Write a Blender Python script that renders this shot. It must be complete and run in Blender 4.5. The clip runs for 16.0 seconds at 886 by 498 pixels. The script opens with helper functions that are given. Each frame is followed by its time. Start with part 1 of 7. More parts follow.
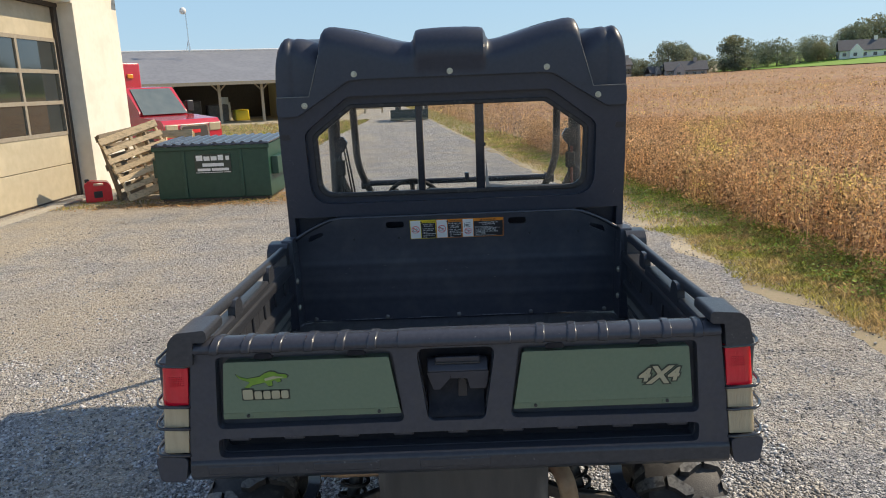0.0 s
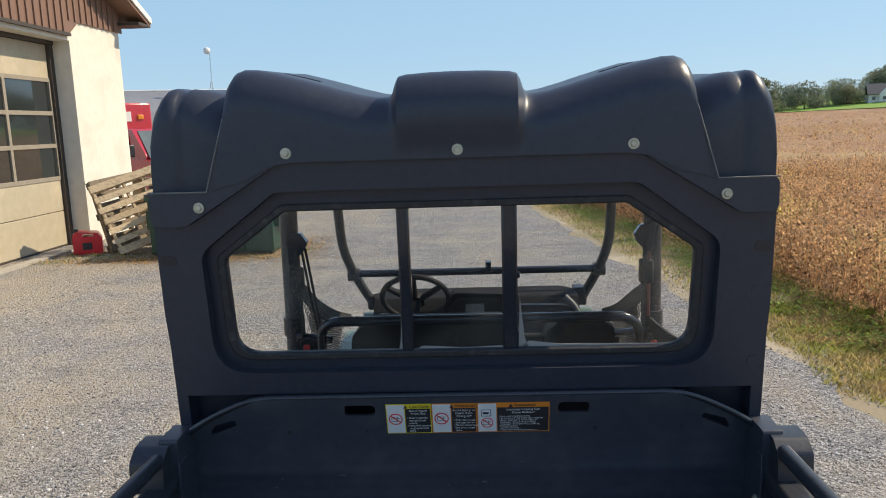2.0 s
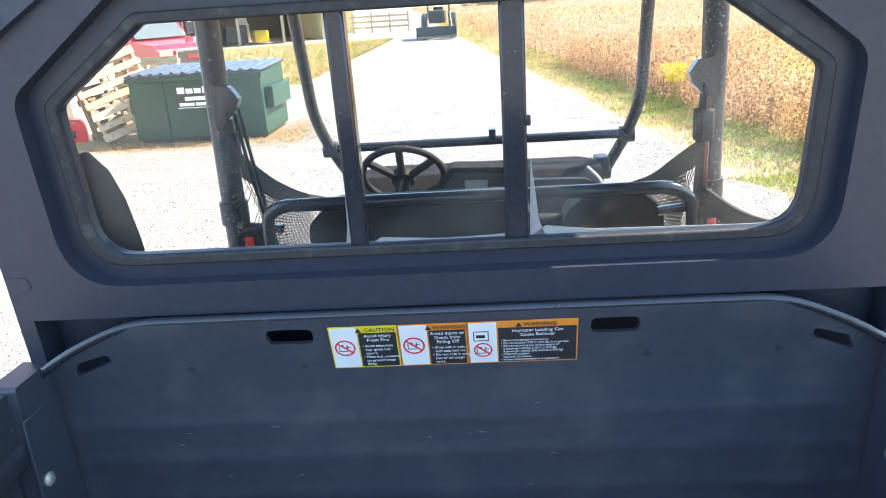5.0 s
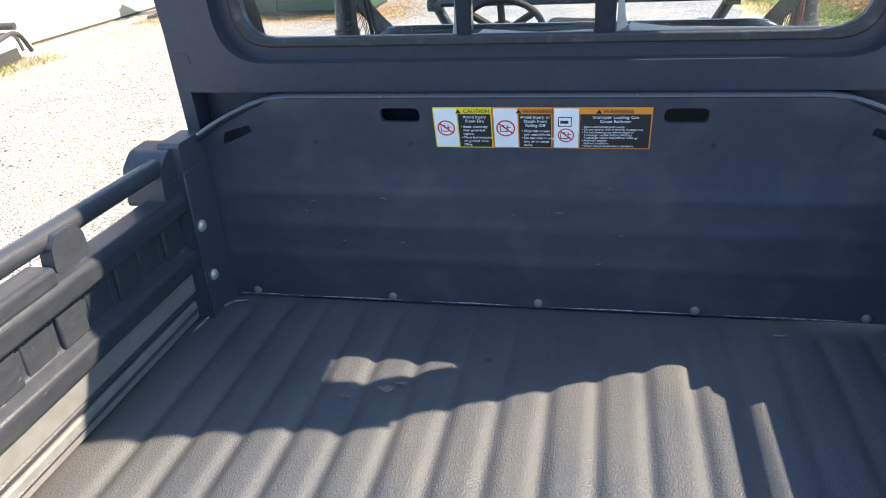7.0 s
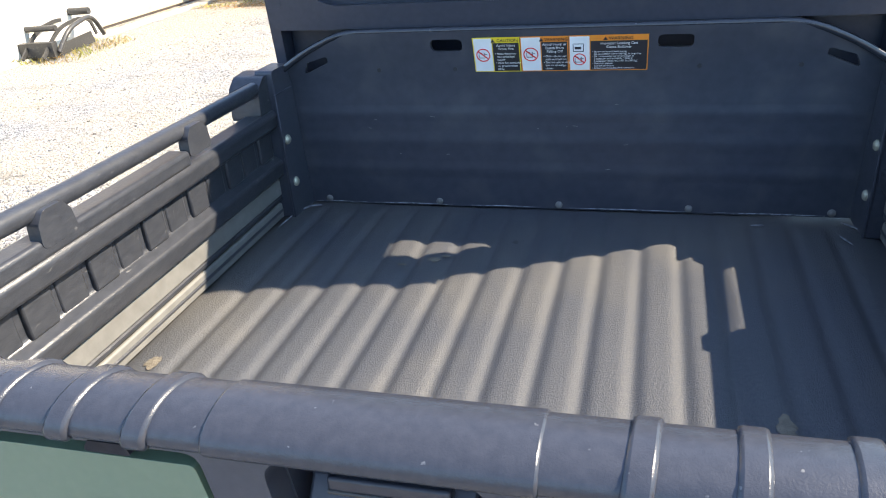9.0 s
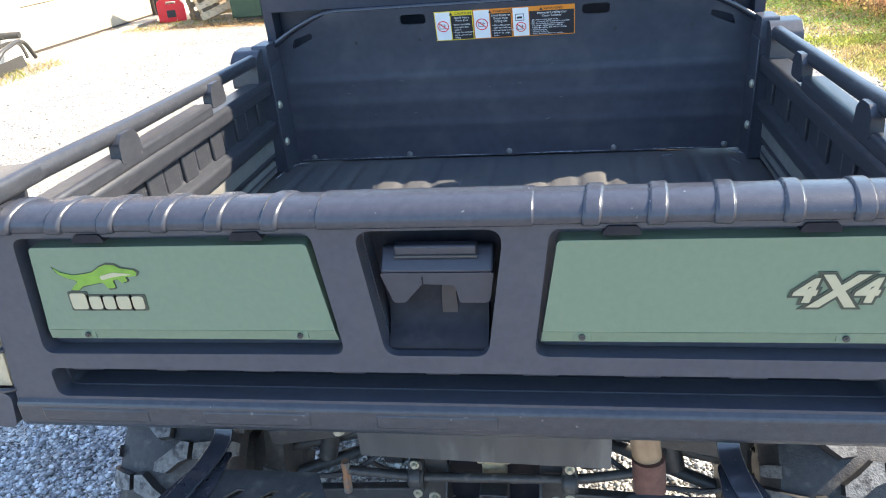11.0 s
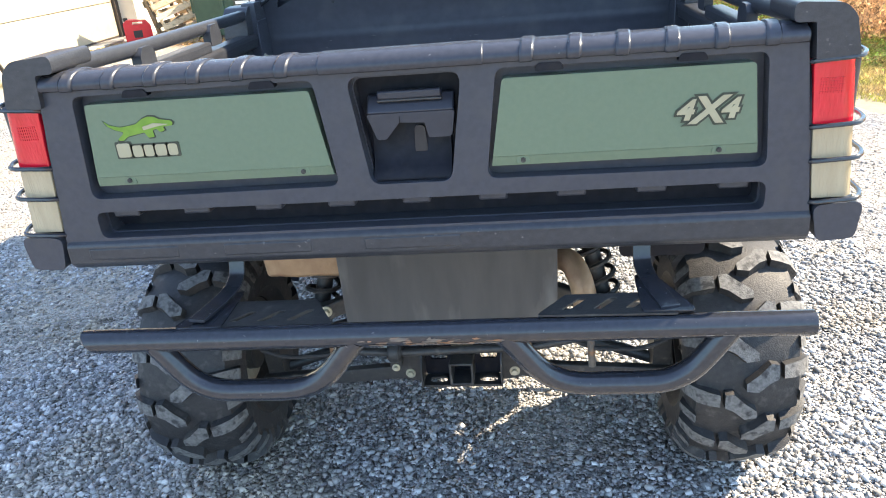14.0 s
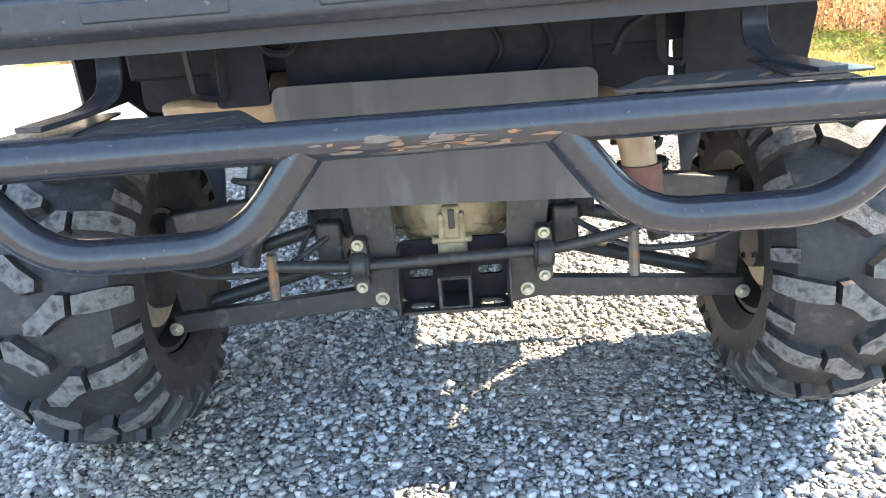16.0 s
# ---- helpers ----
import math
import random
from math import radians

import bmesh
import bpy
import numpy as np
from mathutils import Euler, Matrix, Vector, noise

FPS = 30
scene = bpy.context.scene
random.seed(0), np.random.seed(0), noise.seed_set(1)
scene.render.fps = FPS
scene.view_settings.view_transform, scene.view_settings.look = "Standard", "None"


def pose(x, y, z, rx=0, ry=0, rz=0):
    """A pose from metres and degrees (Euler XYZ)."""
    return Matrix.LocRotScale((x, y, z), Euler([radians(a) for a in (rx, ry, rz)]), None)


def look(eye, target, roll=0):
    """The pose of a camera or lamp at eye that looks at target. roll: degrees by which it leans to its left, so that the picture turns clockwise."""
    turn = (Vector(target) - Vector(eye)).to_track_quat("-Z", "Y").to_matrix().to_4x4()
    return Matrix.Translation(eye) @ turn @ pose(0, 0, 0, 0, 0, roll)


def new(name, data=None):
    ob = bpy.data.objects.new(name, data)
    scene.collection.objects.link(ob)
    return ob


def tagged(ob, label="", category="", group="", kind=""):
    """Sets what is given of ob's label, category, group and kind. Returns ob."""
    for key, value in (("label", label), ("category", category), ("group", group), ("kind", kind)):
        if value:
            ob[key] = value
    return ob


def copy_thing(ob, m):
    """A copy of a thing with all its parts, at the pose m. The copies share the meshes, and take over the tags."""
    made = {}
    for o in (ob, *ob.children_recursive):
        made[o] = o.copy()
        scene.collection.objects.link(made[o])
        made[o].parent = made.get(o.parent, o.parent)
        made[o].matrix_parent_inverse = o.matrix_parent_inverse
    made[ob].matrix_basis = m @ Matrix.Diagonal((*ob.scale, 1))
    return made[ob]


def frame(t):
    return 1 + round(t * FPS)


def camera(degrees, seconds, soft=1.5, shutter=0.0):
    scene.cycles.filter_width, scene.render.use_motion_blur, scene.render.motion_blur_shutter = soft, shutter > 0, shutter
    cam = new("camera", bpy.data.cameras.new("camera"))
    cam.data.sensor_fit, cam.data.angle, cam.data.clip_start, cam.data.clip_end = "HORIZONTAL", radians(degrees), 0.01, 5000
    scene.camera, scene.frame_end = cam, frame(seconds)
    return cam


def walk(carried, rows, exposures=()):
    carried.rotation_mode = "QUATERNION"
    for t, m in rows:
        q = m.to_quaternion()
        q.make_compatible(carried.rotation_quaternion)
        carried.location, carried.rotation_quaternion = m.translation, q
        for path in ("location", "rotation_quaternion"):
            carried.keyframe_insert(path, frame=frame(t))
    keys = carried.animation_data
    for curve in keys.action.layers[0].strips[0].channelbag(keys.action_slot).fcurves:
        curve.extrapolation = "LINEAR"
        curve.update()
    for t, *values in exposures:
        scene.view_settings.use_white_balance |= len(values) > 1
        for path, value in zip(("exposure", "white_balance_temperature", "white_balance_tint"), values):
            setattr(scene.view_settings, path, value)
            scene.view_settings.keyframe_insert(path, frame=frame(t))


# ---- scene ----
cam = camera(62.2, 16.0, soft=1.0)
PATH = [
    (0, (-0.007, -1.716, 1.79), (-0.022, 0.236, 1.354), -2.3),
    (0.5, (0.072, -1.326, 1.813), (0.014, 0.629, 1.394), -2.1),
    (1, (0.083, -0.996, 1.835), (0.012, 0.964, 1.443), -1.9),
    (1.5, (0.046, -0.658, 1.867), (-0.023, 1.308, 1.511), -1.7),
    (2, (0.045, -0.398, 1.892), (-0.028, 1.573, 1.56), -1.8),
    (2.5, (0.085, -0.152, 1.915), (-0.015, 1.82, 1.6), -2.3),
    (3, (0.094, 0.007, 1.931), (-0.016, 1.98, 1.623), -2.8),
    (3.5, (0.076, 0.113, 1.932), (-0.029, 2.082, 1.593), -3.5),
    (4, (0.073, 0.186, 1.894), (-0.023, 2.137, 1.465), -3.8),
    (4.5, (0.08, 0.211, 1.788), (-0.016, 2.135, 1.252), -3.9),
    (5, (0.085, 0.202, 1.717), (-0.029, 2.095, 1.08), -3.7),
    (5.2, (0.075, 0.193, 1.693), (-0.047, 2.074, 1.022), -3.7),
    (7.3, (0.102, -0.09, 1.606), (-0.281, 1.652, 0.702), -3.1),
    (7.5, (0.099, -0.127, 1.608), (-0.294, 1.607, 0.692), -3.1),
    (8, (0.117, -0.245, 1.602), (-0.31, 1.475, 0.675), -3.1),
    (8.2, (0.131, -0.286, 1.601), (-0.312, 1.429, 0.671), -3.3),
    (10.3, (0.25, -0.664, 1.552), (-0.239, 1.077, 0.698), -6.2),
    (10.5, (0.21, -0.721, 1.564), (-0.2, 1.03, 0.689), -5.6),
    (11, (0.166, -0.848, 1.541), (-0.142, 0.93, 0.678), -5.0),
    (11.5, (0.163, -0.959, 1.522), (-0.081, 0.828, 0.657), -4.1),
    (12, (0.19, -1.042, 1.497), (-0.033, 0.751, 0.639), -3.8),
    (12.5, (0.237, -1.182, 1.5), (-0.006, 0.619, 0.664), -4.0),
    (13, (0.256, -1.3, 1.495), (-0.025, 0.507, 0.686), -4.6),
    (13.2, (0.254, -1.316, 1.476), (-0.037, 0.496, 0.682), -4.7),
    (13.5, (0.239, -1.301, 1.442), (-0.04, 0.512, 0.646), -4.7),
    (14, (0.19, -1.241, 1.377), (-0.026, 0.58, 0.577), -5.0),
    (14.5, (0.1, -1.165, 1.272), (-0.027, 0.666, 0.476), -5.0),
    (15, (0.05, -1.071, 1.13), (-0.022, 0.773, 0.359), -4.9),
    (15.2, (0.038, -1.028, 1.07), (-0.023, 0.823, 0.315), -4.8),
    (15.5, (0.034, -0.94, 0.98), (-0.018, 0.918, 0.242), -4.7),
    (16, (0.043, -0.873, 0.868), (-0.018, 0.997, 0.162), -4.7),
]
EXPOSURES = [(t, e, k, 14) for t, e, k in ((0.0, 0.52, 7650), (2.0, 0.50, 7450), (3.2, 0.50, 7200), (3.6, 0.60, 7150), (4.0, 0.86, 7150), (4.3, 1.3, 6950), (4.6, 2.1, 7050), (5.0, 2.42, 7100), (7.5, 2.05, 7050), (8.2, 2.0, 7100), (10.5, 2.08, 7050), (11.0, 2.3, 7050), (11.5, 2.45, 7050), (12.5, 2.42, 7300), (13.0, 2.35, 7400), (13.5, 2.15, 7650), (14.0, 2.18, 7500), (14.5, 2.2, 7500), (15.0, 2.3, 7550), (15.5, 2.56, 7750), (16.0, 2.88, 8050))]
walk(cam, [(t, look(eye, target, roll)) for t, eye, target, roll in PATH], EXPOSURES)

# ---- light ----
SUN_DIR = Vector((1.02, 0.36, 1.0)).normalized()
world = bpy.data.worlds.new("sky")
scene.world = world
world.use_nodes = True
wn = world.node_tree
sky = wn.nodes.new("ShaderNodeTexSky")
sky.sky_type = "NISHITA"
sky.sun_disc = False
sky.sun_elevation = math.asin(SUN_DIR.z)
sky.sun_rotation = math.atan2(SUN_DIR.x, SUN_DIR.y)
sky.air_density, sky.dust_density, sky.ozone_density = 1.0, 0.2, 2.0
wn.nodes["Background"].inputs["Strength"].default_value = 0.15
# autumn haze: the glare along the horizon stays an even pale blue
haze = wn.nodes.new("ShaderNodeMix")
haze.data_type, haze.blend_type = "RGBA", "DARKEN"
haze.inputs["Factor"].default_value, haze.inputs["B"].default_value = 0.86, (1.42, 2.72, 4.2, 1)
wn.links.new(sky.outputs["Color"], haze.inputs["A"])
wn.links.new(haze.outputs["Result"], wn.nodes["Background"].inputs["Color"])
sun = new("sun", bpy.data.lights.new("sun", "SUN"))
sun.data.energy, sun.data.angle, sun.data.color = 3.4, radians(0.53), (1.0, 0.925, 0.775)
sun.matrix_world = look(SUN_DIR * 40, (0, 0, 0))


# ---- materials ----
def mat(name, c1, c2=None, rough=0.5, metal=0.0, scale=20.0, bump=0.0, bscale=None, detail=6.0, c3=None, s3=3.0, w3=(0.5, 0.7),
        rough2=None, coat=0.0, spec=None, stretch=(1, 1, 1), isl=0.0, rnd=0.0, thin=0.0):
    """Two noises: a fine grain between c1 and c2, and large patches of c3; bump from a third."""
    m = bpy.data.materials.new(name)
    m.use_nodes = True
    n, l = m.node_tree.nodes, m.node_tree.links
    p = n["Principled BSDF"]
    geo = n.new("ShaderNodeNewGeometry")
    vec = n.new("ShaderNodeVectorMath")
    vec.operation = "MULTIPLY"
    vec.inputs[1].default_value = stretch
    l.new(geo.outputs["Position"], vec.inputs[0])
    c2 = c2 or tuple(min(1, v * 1.25) for v in c1)
    tex = n.new("ShaderNodeTexNoise")
    tex.inputs["Scale"].default_value, tex.inputs["Detail"].default_value = scale, detail
    l.new(vec.outputs[0], tex.inputs["Vector"])
    ramp = n.new("ShaderNodeMapRange")
    ramp.inputs[1].default_value, ramp.inputs[2].default_value = 0.3, 0.7
    l.new(tex.outputs["Fac"], ramp.inputs[0])
    mix = n.new("ShaderNodeMix")
    mix.data_type = "RGBA"
    mix.inputs["A"].default_value, mix.inputs["B"].default_value = (*c1, 1), (*c2, 1)
    l.new(ramp.outputs[0], mix.inputs["Factor"])
    col = mix.outputs["Result"]
    if c3:
        t3 = n.new("ShaderNodeTexNoise")
        t3.inputs["Scale"].default_value, t3.inputs["Detail"].default_value = s3, 7
        l.new(vec.outputs[0], t3.inputs["Vector"])
        r3 = n.new("ShaderNodeMapRange")
        r3.inputs[1].default_value, r3.inputs[2].default_value = w3
        l.new(t3.outputs["Fac"], r3.inputs[0])
        m3 = n.new("ShaderNodeMix")
        m3.data_type = "RGBA"
        m3.inputs["B"].default_value = (*c3, 1)
        l.new(col, m3.inputs["A"])
        l.new(r3.outputs[0], m3.inputs["Factor"])
        col = m3.outputs["Result"]
        if rough2 is not None:
            rr = n.new("ShaderNodeMapRange")
            rr.inputs[3].default_value, rr.inputs[4].default_value = rough, rough2
            l.new(r3.outputs[0], rr.inputs[0])
            l.new(rr.outputs[0], p.inputs["Roughness"])
    if isl or rnd:
        if isl:
            src = geo.outputs["Random Per Island"]
        else:
            oi = n.new("ShaderNodeObjectInfo")
            src = oi.outputs["Random"]
        mr = n.new("ShaderNodeMapRange")
        mr.inputs[3].default_value, mr.inputs[4].default_value = 1 - (isl or rnd), 1 + (isl or rnd)
        l.new(src, mr.inputs[0])
        hs = n.new("ShaderNodeHueSaturation")
        l.new(mr.outputs[0], hs.inputs["Value"])
        l.new(col, hs.inputs["Color"])
        col = hs.outputs["Color"]
    l.new(col, p.inputs["Base Color"])
    if rough2 is None or not c3:
        p.inputs["Roughness"].default_value = rough
    p.inputs["Metallic"].default_value = metal
    if coat:
        p.inputs["Coat Weight"].default_value = coat
        p.inputs["Coat Roughness"].default_value = 0.08
    if spec is not None:
        p.inputs["Specular IOR Level"].default_value = spec
    if thin:
        # thin leaves let part of the light through
        tl, ms = n.new("ShaderNodeBsdfTranslucent"), n.new("ShaderNodeMixShader")
        l.new(col, tl.inputs["Color"])
        ms.inputs[0].default_value = thin
        l.new(p.outputs[0], ms.inputs[1])
        l.new(tl.outputs[0], ms.inputs[2])
        l.new(ms.outputs[0], n["Material Output"].inputs["Surface"])
    if bump:
        tb = n.new("ShaderNodeTexNoise")
        tb.inputs["Scale"].default_value, tb.inputs["Detail"].default_value = bscale or scale * 3, 5
        l.new(vec.outputs[0], tb.inputs["Vector"])
        b = n.new("ShaderNodeBump")
        b.inputs["Strength"].default_value, b.inputs["Distance"].default_value = bump, 0.004
        l.new(tb.outputs["Fac"], b.inputs["Height"])
        l.new(b.outputs["Normal"], p.inputs["Normal"])
    return m


def glass(name, tint=(1, 1, 1), rough=0.02, dirt=0.06):
    m = bpy.data.materials.new(name)
    m.use_nodes = True
    n, l = m.node_tree.nodes, m.node_tree.links
    out = n["Material Output"]
    n.remove(n["Principled BSDF"])
    tr, gl, mx = n.new("ShaderNodeBsdfTransparent"), n.new("ShaderNodeBsdfGlossy"), n.new("ShaderNodeMixShader")
    tr.inputs["Color"].default_value = (*tint, 1)
    gl.inputs["Roughness"].default_value = rough
    fr = n.new("ShaderNodeFresnel")
    fr.inputs["IOR"].default_value = 1.25
    l.new(fr.outputs[0], mx.inputs[0])
    l.new(tr.outputs[0], mx.inputs[1])
    l.new(gl.outputs[0], mx.inputs[2])
    dd, dt, df = n.new("ShaderNodeBsdfDiffuse"), n.new("ShaderNodeBsdfTranslucent"), n.new("ShaderNodeMixShader")
    dd.inputs["Color"].default_value = dt.inputs["Color"].default_value = (0.75, 0.73, 0.68, 1)
    l.new(dd.outputs[0], df.inputs[1])
    l.new(dt.outputs[0], df.inputs[2])
    md, tx = n.new("ShaderNodeMixShader"), n.new("ShaderNodeTexNoise")
    geo = n.new("ShaderNodeNewGeometry")
    tx.inputs["Scale"].default_value, tx.inputs["Detail"].default_value = 9, 9
    l.new(geo.outputs["Position"], tx.inputs["Vector"])
    mr = n.new("ShaderNodeMapRange")
    mr.inputs[1].default_value, mr.inputs[2].default_value, mr.inputs[3].default_value, mr.inputs[4].default_value = 0.4, 0.75, dirt * 0.3, dirt * 2
    l.new(tx.outputs["Fac"], mr.inputs[0])
    l.new(mr.outputs[0], md.inputs[0])
    l.new(mx.outputs[0], md.inputs[1])
    l.new(df.outputs[0], md.inputs[2])
    l.new(md.outputs[0], out.inputs["Surface"])
    return m


PLASTIC = mat("black moulded plastic", (0.039, 0.044, 0.059), (0.051, 0.056, 0.073), 0.36, bump=0.10, scale=90, bscale=900, c3=(0.058, 0.060, 0.068), s3=26, w3=(0.50, 0.8), rough2=0.46)
ROOFPLASTIC = mat("satin black roof plastic", (0.025, 0.031, 0.047), (0.033, 0.039, 0.057), 0.38, bump=0.04, scale=70, bscale=1100, c3=(0.042, 0.047, 0.060), s3=22, w3=(0.55, 0.85), rough2=0.48)
WORN = mat("scuffed black plastic", (0.030, 0.033, 0.041), (0.046, 0.049, 0.057), 0.34, bump=0.15, scale=80, bscale=300, c3=(0.19, 0.187, 0.18), s3=70, w3=(0.68, 0.80), rough2=0.5, stretch=(1, 0.5, 1.4))
BEDMAT = mat("dusty bed floor", (0.053, 0.0575, 0.068), (0.083, 0.0865, 0.092), 0.5, bump=0.5, scale=260, bscale=420, c3=(0.135, 0.126, 0.108), s3=3.2, w3=(0.48, 0.88), rough2=0.55, stretch=(1, 0.6, 1), spec=0.45)
BEDWALL = mat("dusty black bed wall plastic", (0.042, 0.048, 0.063), (0.055, 0.060, 0.077), 0.38, bump=0.10, scale=40, bscale=900, c3=(0.085, 0.088, 0.097), s3=9, w3=(0.50, 0.8), rough2=0.5)
# black plastic with the shade of recesses and cavities put into its colour
SHADEBLACK = mat("black plastic darkened for shade", (0.009, 0.010, 0.015), (0.016, 0.017, 0.024), 0.5, scale=50, bump=0.1, c3=(0.026, 0.026, 0.028), s3=30, w3=(0.55, 0.8), spec=0.2)
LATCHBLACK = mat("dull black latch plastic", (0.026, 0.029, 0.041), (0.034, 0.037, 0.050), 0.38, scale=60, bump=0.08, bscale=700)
ROLL = mat("worn glossy black edge", (0.034, 0.037, 0.048), (0.044, 0.047, 0.059), 0.26, bump=0.12, scale=90, bscale=500, c3=(0.16, 0.16, 0.16), s3=110, w3=(0.72, 0.80), rough2=0.45)
STEEL = mat("black painted steel", (0.022, 0.025, 0.033), (0.030, 0.033, 0.042), 0.19, coat=0.35, metal=0.0, bump=0.04, scale=90, bscale=300, c3=(0.09, 0.085, 0.08), s3=120, w3=(0.68, 0.76), rough2=0.45)
POSTSTEEL = mat("dirt specked steel", (0.032, 0.033, 0.036), (0.045, 0.045, 0.048), 0.4, bump=0.1, scale=90, bscale=300, c3=(0.30, 0.28, 0.25), s3=130, w3=(0.60, 0.68), rough2=0.8)
RUSTY = mat("scratched paint with rust", (0.10, 0.092, 0.088), (0.20, 0.165, 0.135), 0.5, bump=0.2, scale=60, c3=(0.30, 0.15, 0.08), s3=26, w3=(0.50, 0.62), rough2=0.8)
FRAME = mat("dusty chassis steel", (0.032, 0.032, 0.034), (0.055, 0.053, 0.050), 0.42, bump=0.15, scale=70, c3=(0.15, 0.138, 0.118), s3=34, w3=(0.58, 0.8), rough2=0.75)
GREEN = mat("olive green painted panel", (0.120, 0.178, 0.118), (0.134, 0.192, 0.128), 0.34, bump=0.04, scale=90, bscale=500, coat=0.25)
RUBBER = mat("dusty tyre rubber", (0.024, 0.024, 0.026), (0.038, 0.037, 0.037), 0.6, bump=0.35, scale=90, bscale=260, c3=(0.10, 0.096, 0.088), s3=38, w3=(0.56, 0.8))
LUG = mat("grey dusty tread", (0.11, 0.11, 0.108), (0.20, 0.198, 0.19), 0.75, bump=0.5, scale=120, bscale=260, c3=(0.045, 0.045, 0.046), s3=55, w3=(0.50, 0.66))
FLAP = mat("grey rubber flap", (0.058, 0.061, 0.064), (0.082, 0.085, 0.088), 0.42, bump=0.15, scale=24, c3=(0.15, 0.152, 0.152), s3=13, w3=(0.57, 0.70), stretch=(1, 1, 0.22))
ZINC = mat("zinc plated bolt", (0.47, 0.44, 0.34), (0.62, 0.59, 0.47), 0.42, metal=0.6, scale=80)
TANMETAL = mat("tan cast housing", (0.30, 0.235, 0.14), (0.42, 0.34, 0.215), 0.6, metal=0.0, bump=0.3, scale=60, c3=(0.14, 0.11, 0.075), s3=20, w3=(0.50, 0.68))
EXHAUST = mat("heat stained pipe", (0.36, 0.225, 0.13), (0.46, 0.31, 0.19), 0.5, metal=0.3, bump=0.4, scale=35, c3=(0.2, 0.09, 0.07), s3=9, w3=(0.5, 0.75))
RED_LENS = mat("red lamp lens", (0.66, 0.008, 0.022), (0.80, 0.015, 0.04), 0.14, bump=0.3, scale=60, bscale=220, coat=0.6, stretch=(1, 1, 0.2))
CLEAR_LENS = mat("clear ribbed lamp lens", (0.40, 0.325, 0.215), (0.48, 0.40, 0.27), 0.25, bump=0.5, scale=50, bscale=260, coat=0.5, stretch=(1, 1, 0.12))
CREAM = mat("cream decal", (0.38, 0.34, 0.225), (0.42, 0.38, 0.25), 0.4, scale=30)
DECAL_DARK = mat("dark decal edge", (0.03, 0.04, 0.03), (0.04, 0.05, 0.035), 0.35)
DECAL_GREEN = mat("bright green decal", (0.13, 0.265, 0.03), (0.18, 0.33, 0.04), 0.35, scale=60)
WHITE_INK = mat("white decal", (0.78, 0.78, 0.76), (0.85, 0.85, 0.83), 0.4, scale=30)
# also fills openings, whose shade is put into this black
INK_AND_GAP_BLACK = mat("black decal and dark gaps", (0.02, 0.02, 0.025), (0.03, 0.03, 0.035), 0.4)
YELLOW_INK = mat("yellow decal", (0.85, 0.62, 0.03), (0.9, 0.68, 0.05), 0.4)
ORANGE_INK = mat("orange decal", (0.85, 0.25, 0.03), (0.9, 0.3, 0.04), 0.4)
RED_INK = mat("red decal", (0.7, 0.03, 0.03), None, 0.4)
WINDOWGLASS = glass("dusty clear window", (0.94, 0.95, 0.95), dirt=0.035)
DASHBLACK = mat("matt black dash", (0.016, 0.016, 0.018), (0.024, 0.024, 0.026), 0.8, bump=0.2, scale=80, bscale=400, spec=0.08)
SEATVINYL = mat("black seat vinyl", (0.014, 0.014, 0.016), (0.022, 0.022, 0.024), 0.65, bump=0.25, scale=80, bscale=350, spec=0.25)
WEBBING = mat("black webbing", (0.02, 0.02, 0.02), (0.04, 0.038, 0.036), 0.85, bump=0.2, scale=200)
LEDGE = mat("pale dusty plastic and edge glint", (0.155, 0.152, 0.142), (0.20, 0.197, 0.185), 0.55, bump=0.1, scale=30, c3=(0.14, 0.135, 0.125), s3=7, w3=(0.5, 0.8))
DASHGREY = mat("grey dash trim", (0.2, 0.2, 0.19), (0.25, 0.25, 0.24), 0.5, bump=0.1, scale=60)


# ---- mesh helpers ----
def part(name, bm, material, parent=None, label="", bevel=0.0, seg=2, sharp=38):
    bmesh.ops.recalc_face_normals(bm, faces=bm.faces)
    me = bpy.data.meshes.new(name)
    bm.to_mesh(me)
    bm.free()
    return wrap(name, me, material, parent, label, bevel, seg, sharp)


def wrap(name, me, material, parent=None, label="", bevel=0.0, seg=2, sharp=38):
    for m in material if isinstance(material, (list, tuple)) else [material]:
        me.materials.append(m)
    if sharp:
        me.polygons.foreach_set("use_smooth", [True] * len(me.polygons))
        me.set_sharp_from_angle(angle=radians(sharp))
    ob = new(name, me)
    if parent:
        ob.parent = parent
        ob.matrix_parent_inverse = root_of(parent).inverted()
    if label:
        ob["label"] = label
    if bevel:
        b = ob.modifiers.new("edge", "BEVEL")
        b.width, b.segments, b.limit_method, b.angle_limit = bevel, seg, "ANGLE", radians(35)
    return ob


def root_of(ob):
    """The place of the thing to which ob belongs: parts are drawn in the place's own metres."""
    m = Matrix.Identity(4)
    while ob:
        m = (ob.matrix_parent_inverse @ ob.matrix_basis if ob.parent else ob.matrix_basis) @ m
        ob = ob.parent
    return m


def thing(name, x, y, z, label, category, group="", kind=""):
    e = new(name)
    e.matrix_basis = Matrix.Translation((x, y, z))
    e.empty_display_size = 0.2
    return tagged(e, label, category, group, kind)


def add_box(bm, x0, x1, y0, y1, z0, z1, m=None, mi=0):
    vs = [bm.verts.new((x, y, z)) for x in (x0, x1) for y in (y0, y1) for z in (z0, z1)]
    if m is not None:
        for v in vs:
            v.co = m @ v.co
    for f in ((0, 1, 3, 2), (4, 6, 7, 5), (0, 4, 5, 1), (2, 3, 7, 6), (0, 2, 6, 4), (1, 5, 7, 3)):
        bm.faces.new([vs[i] for i in f]).material_index = mi
    return vs


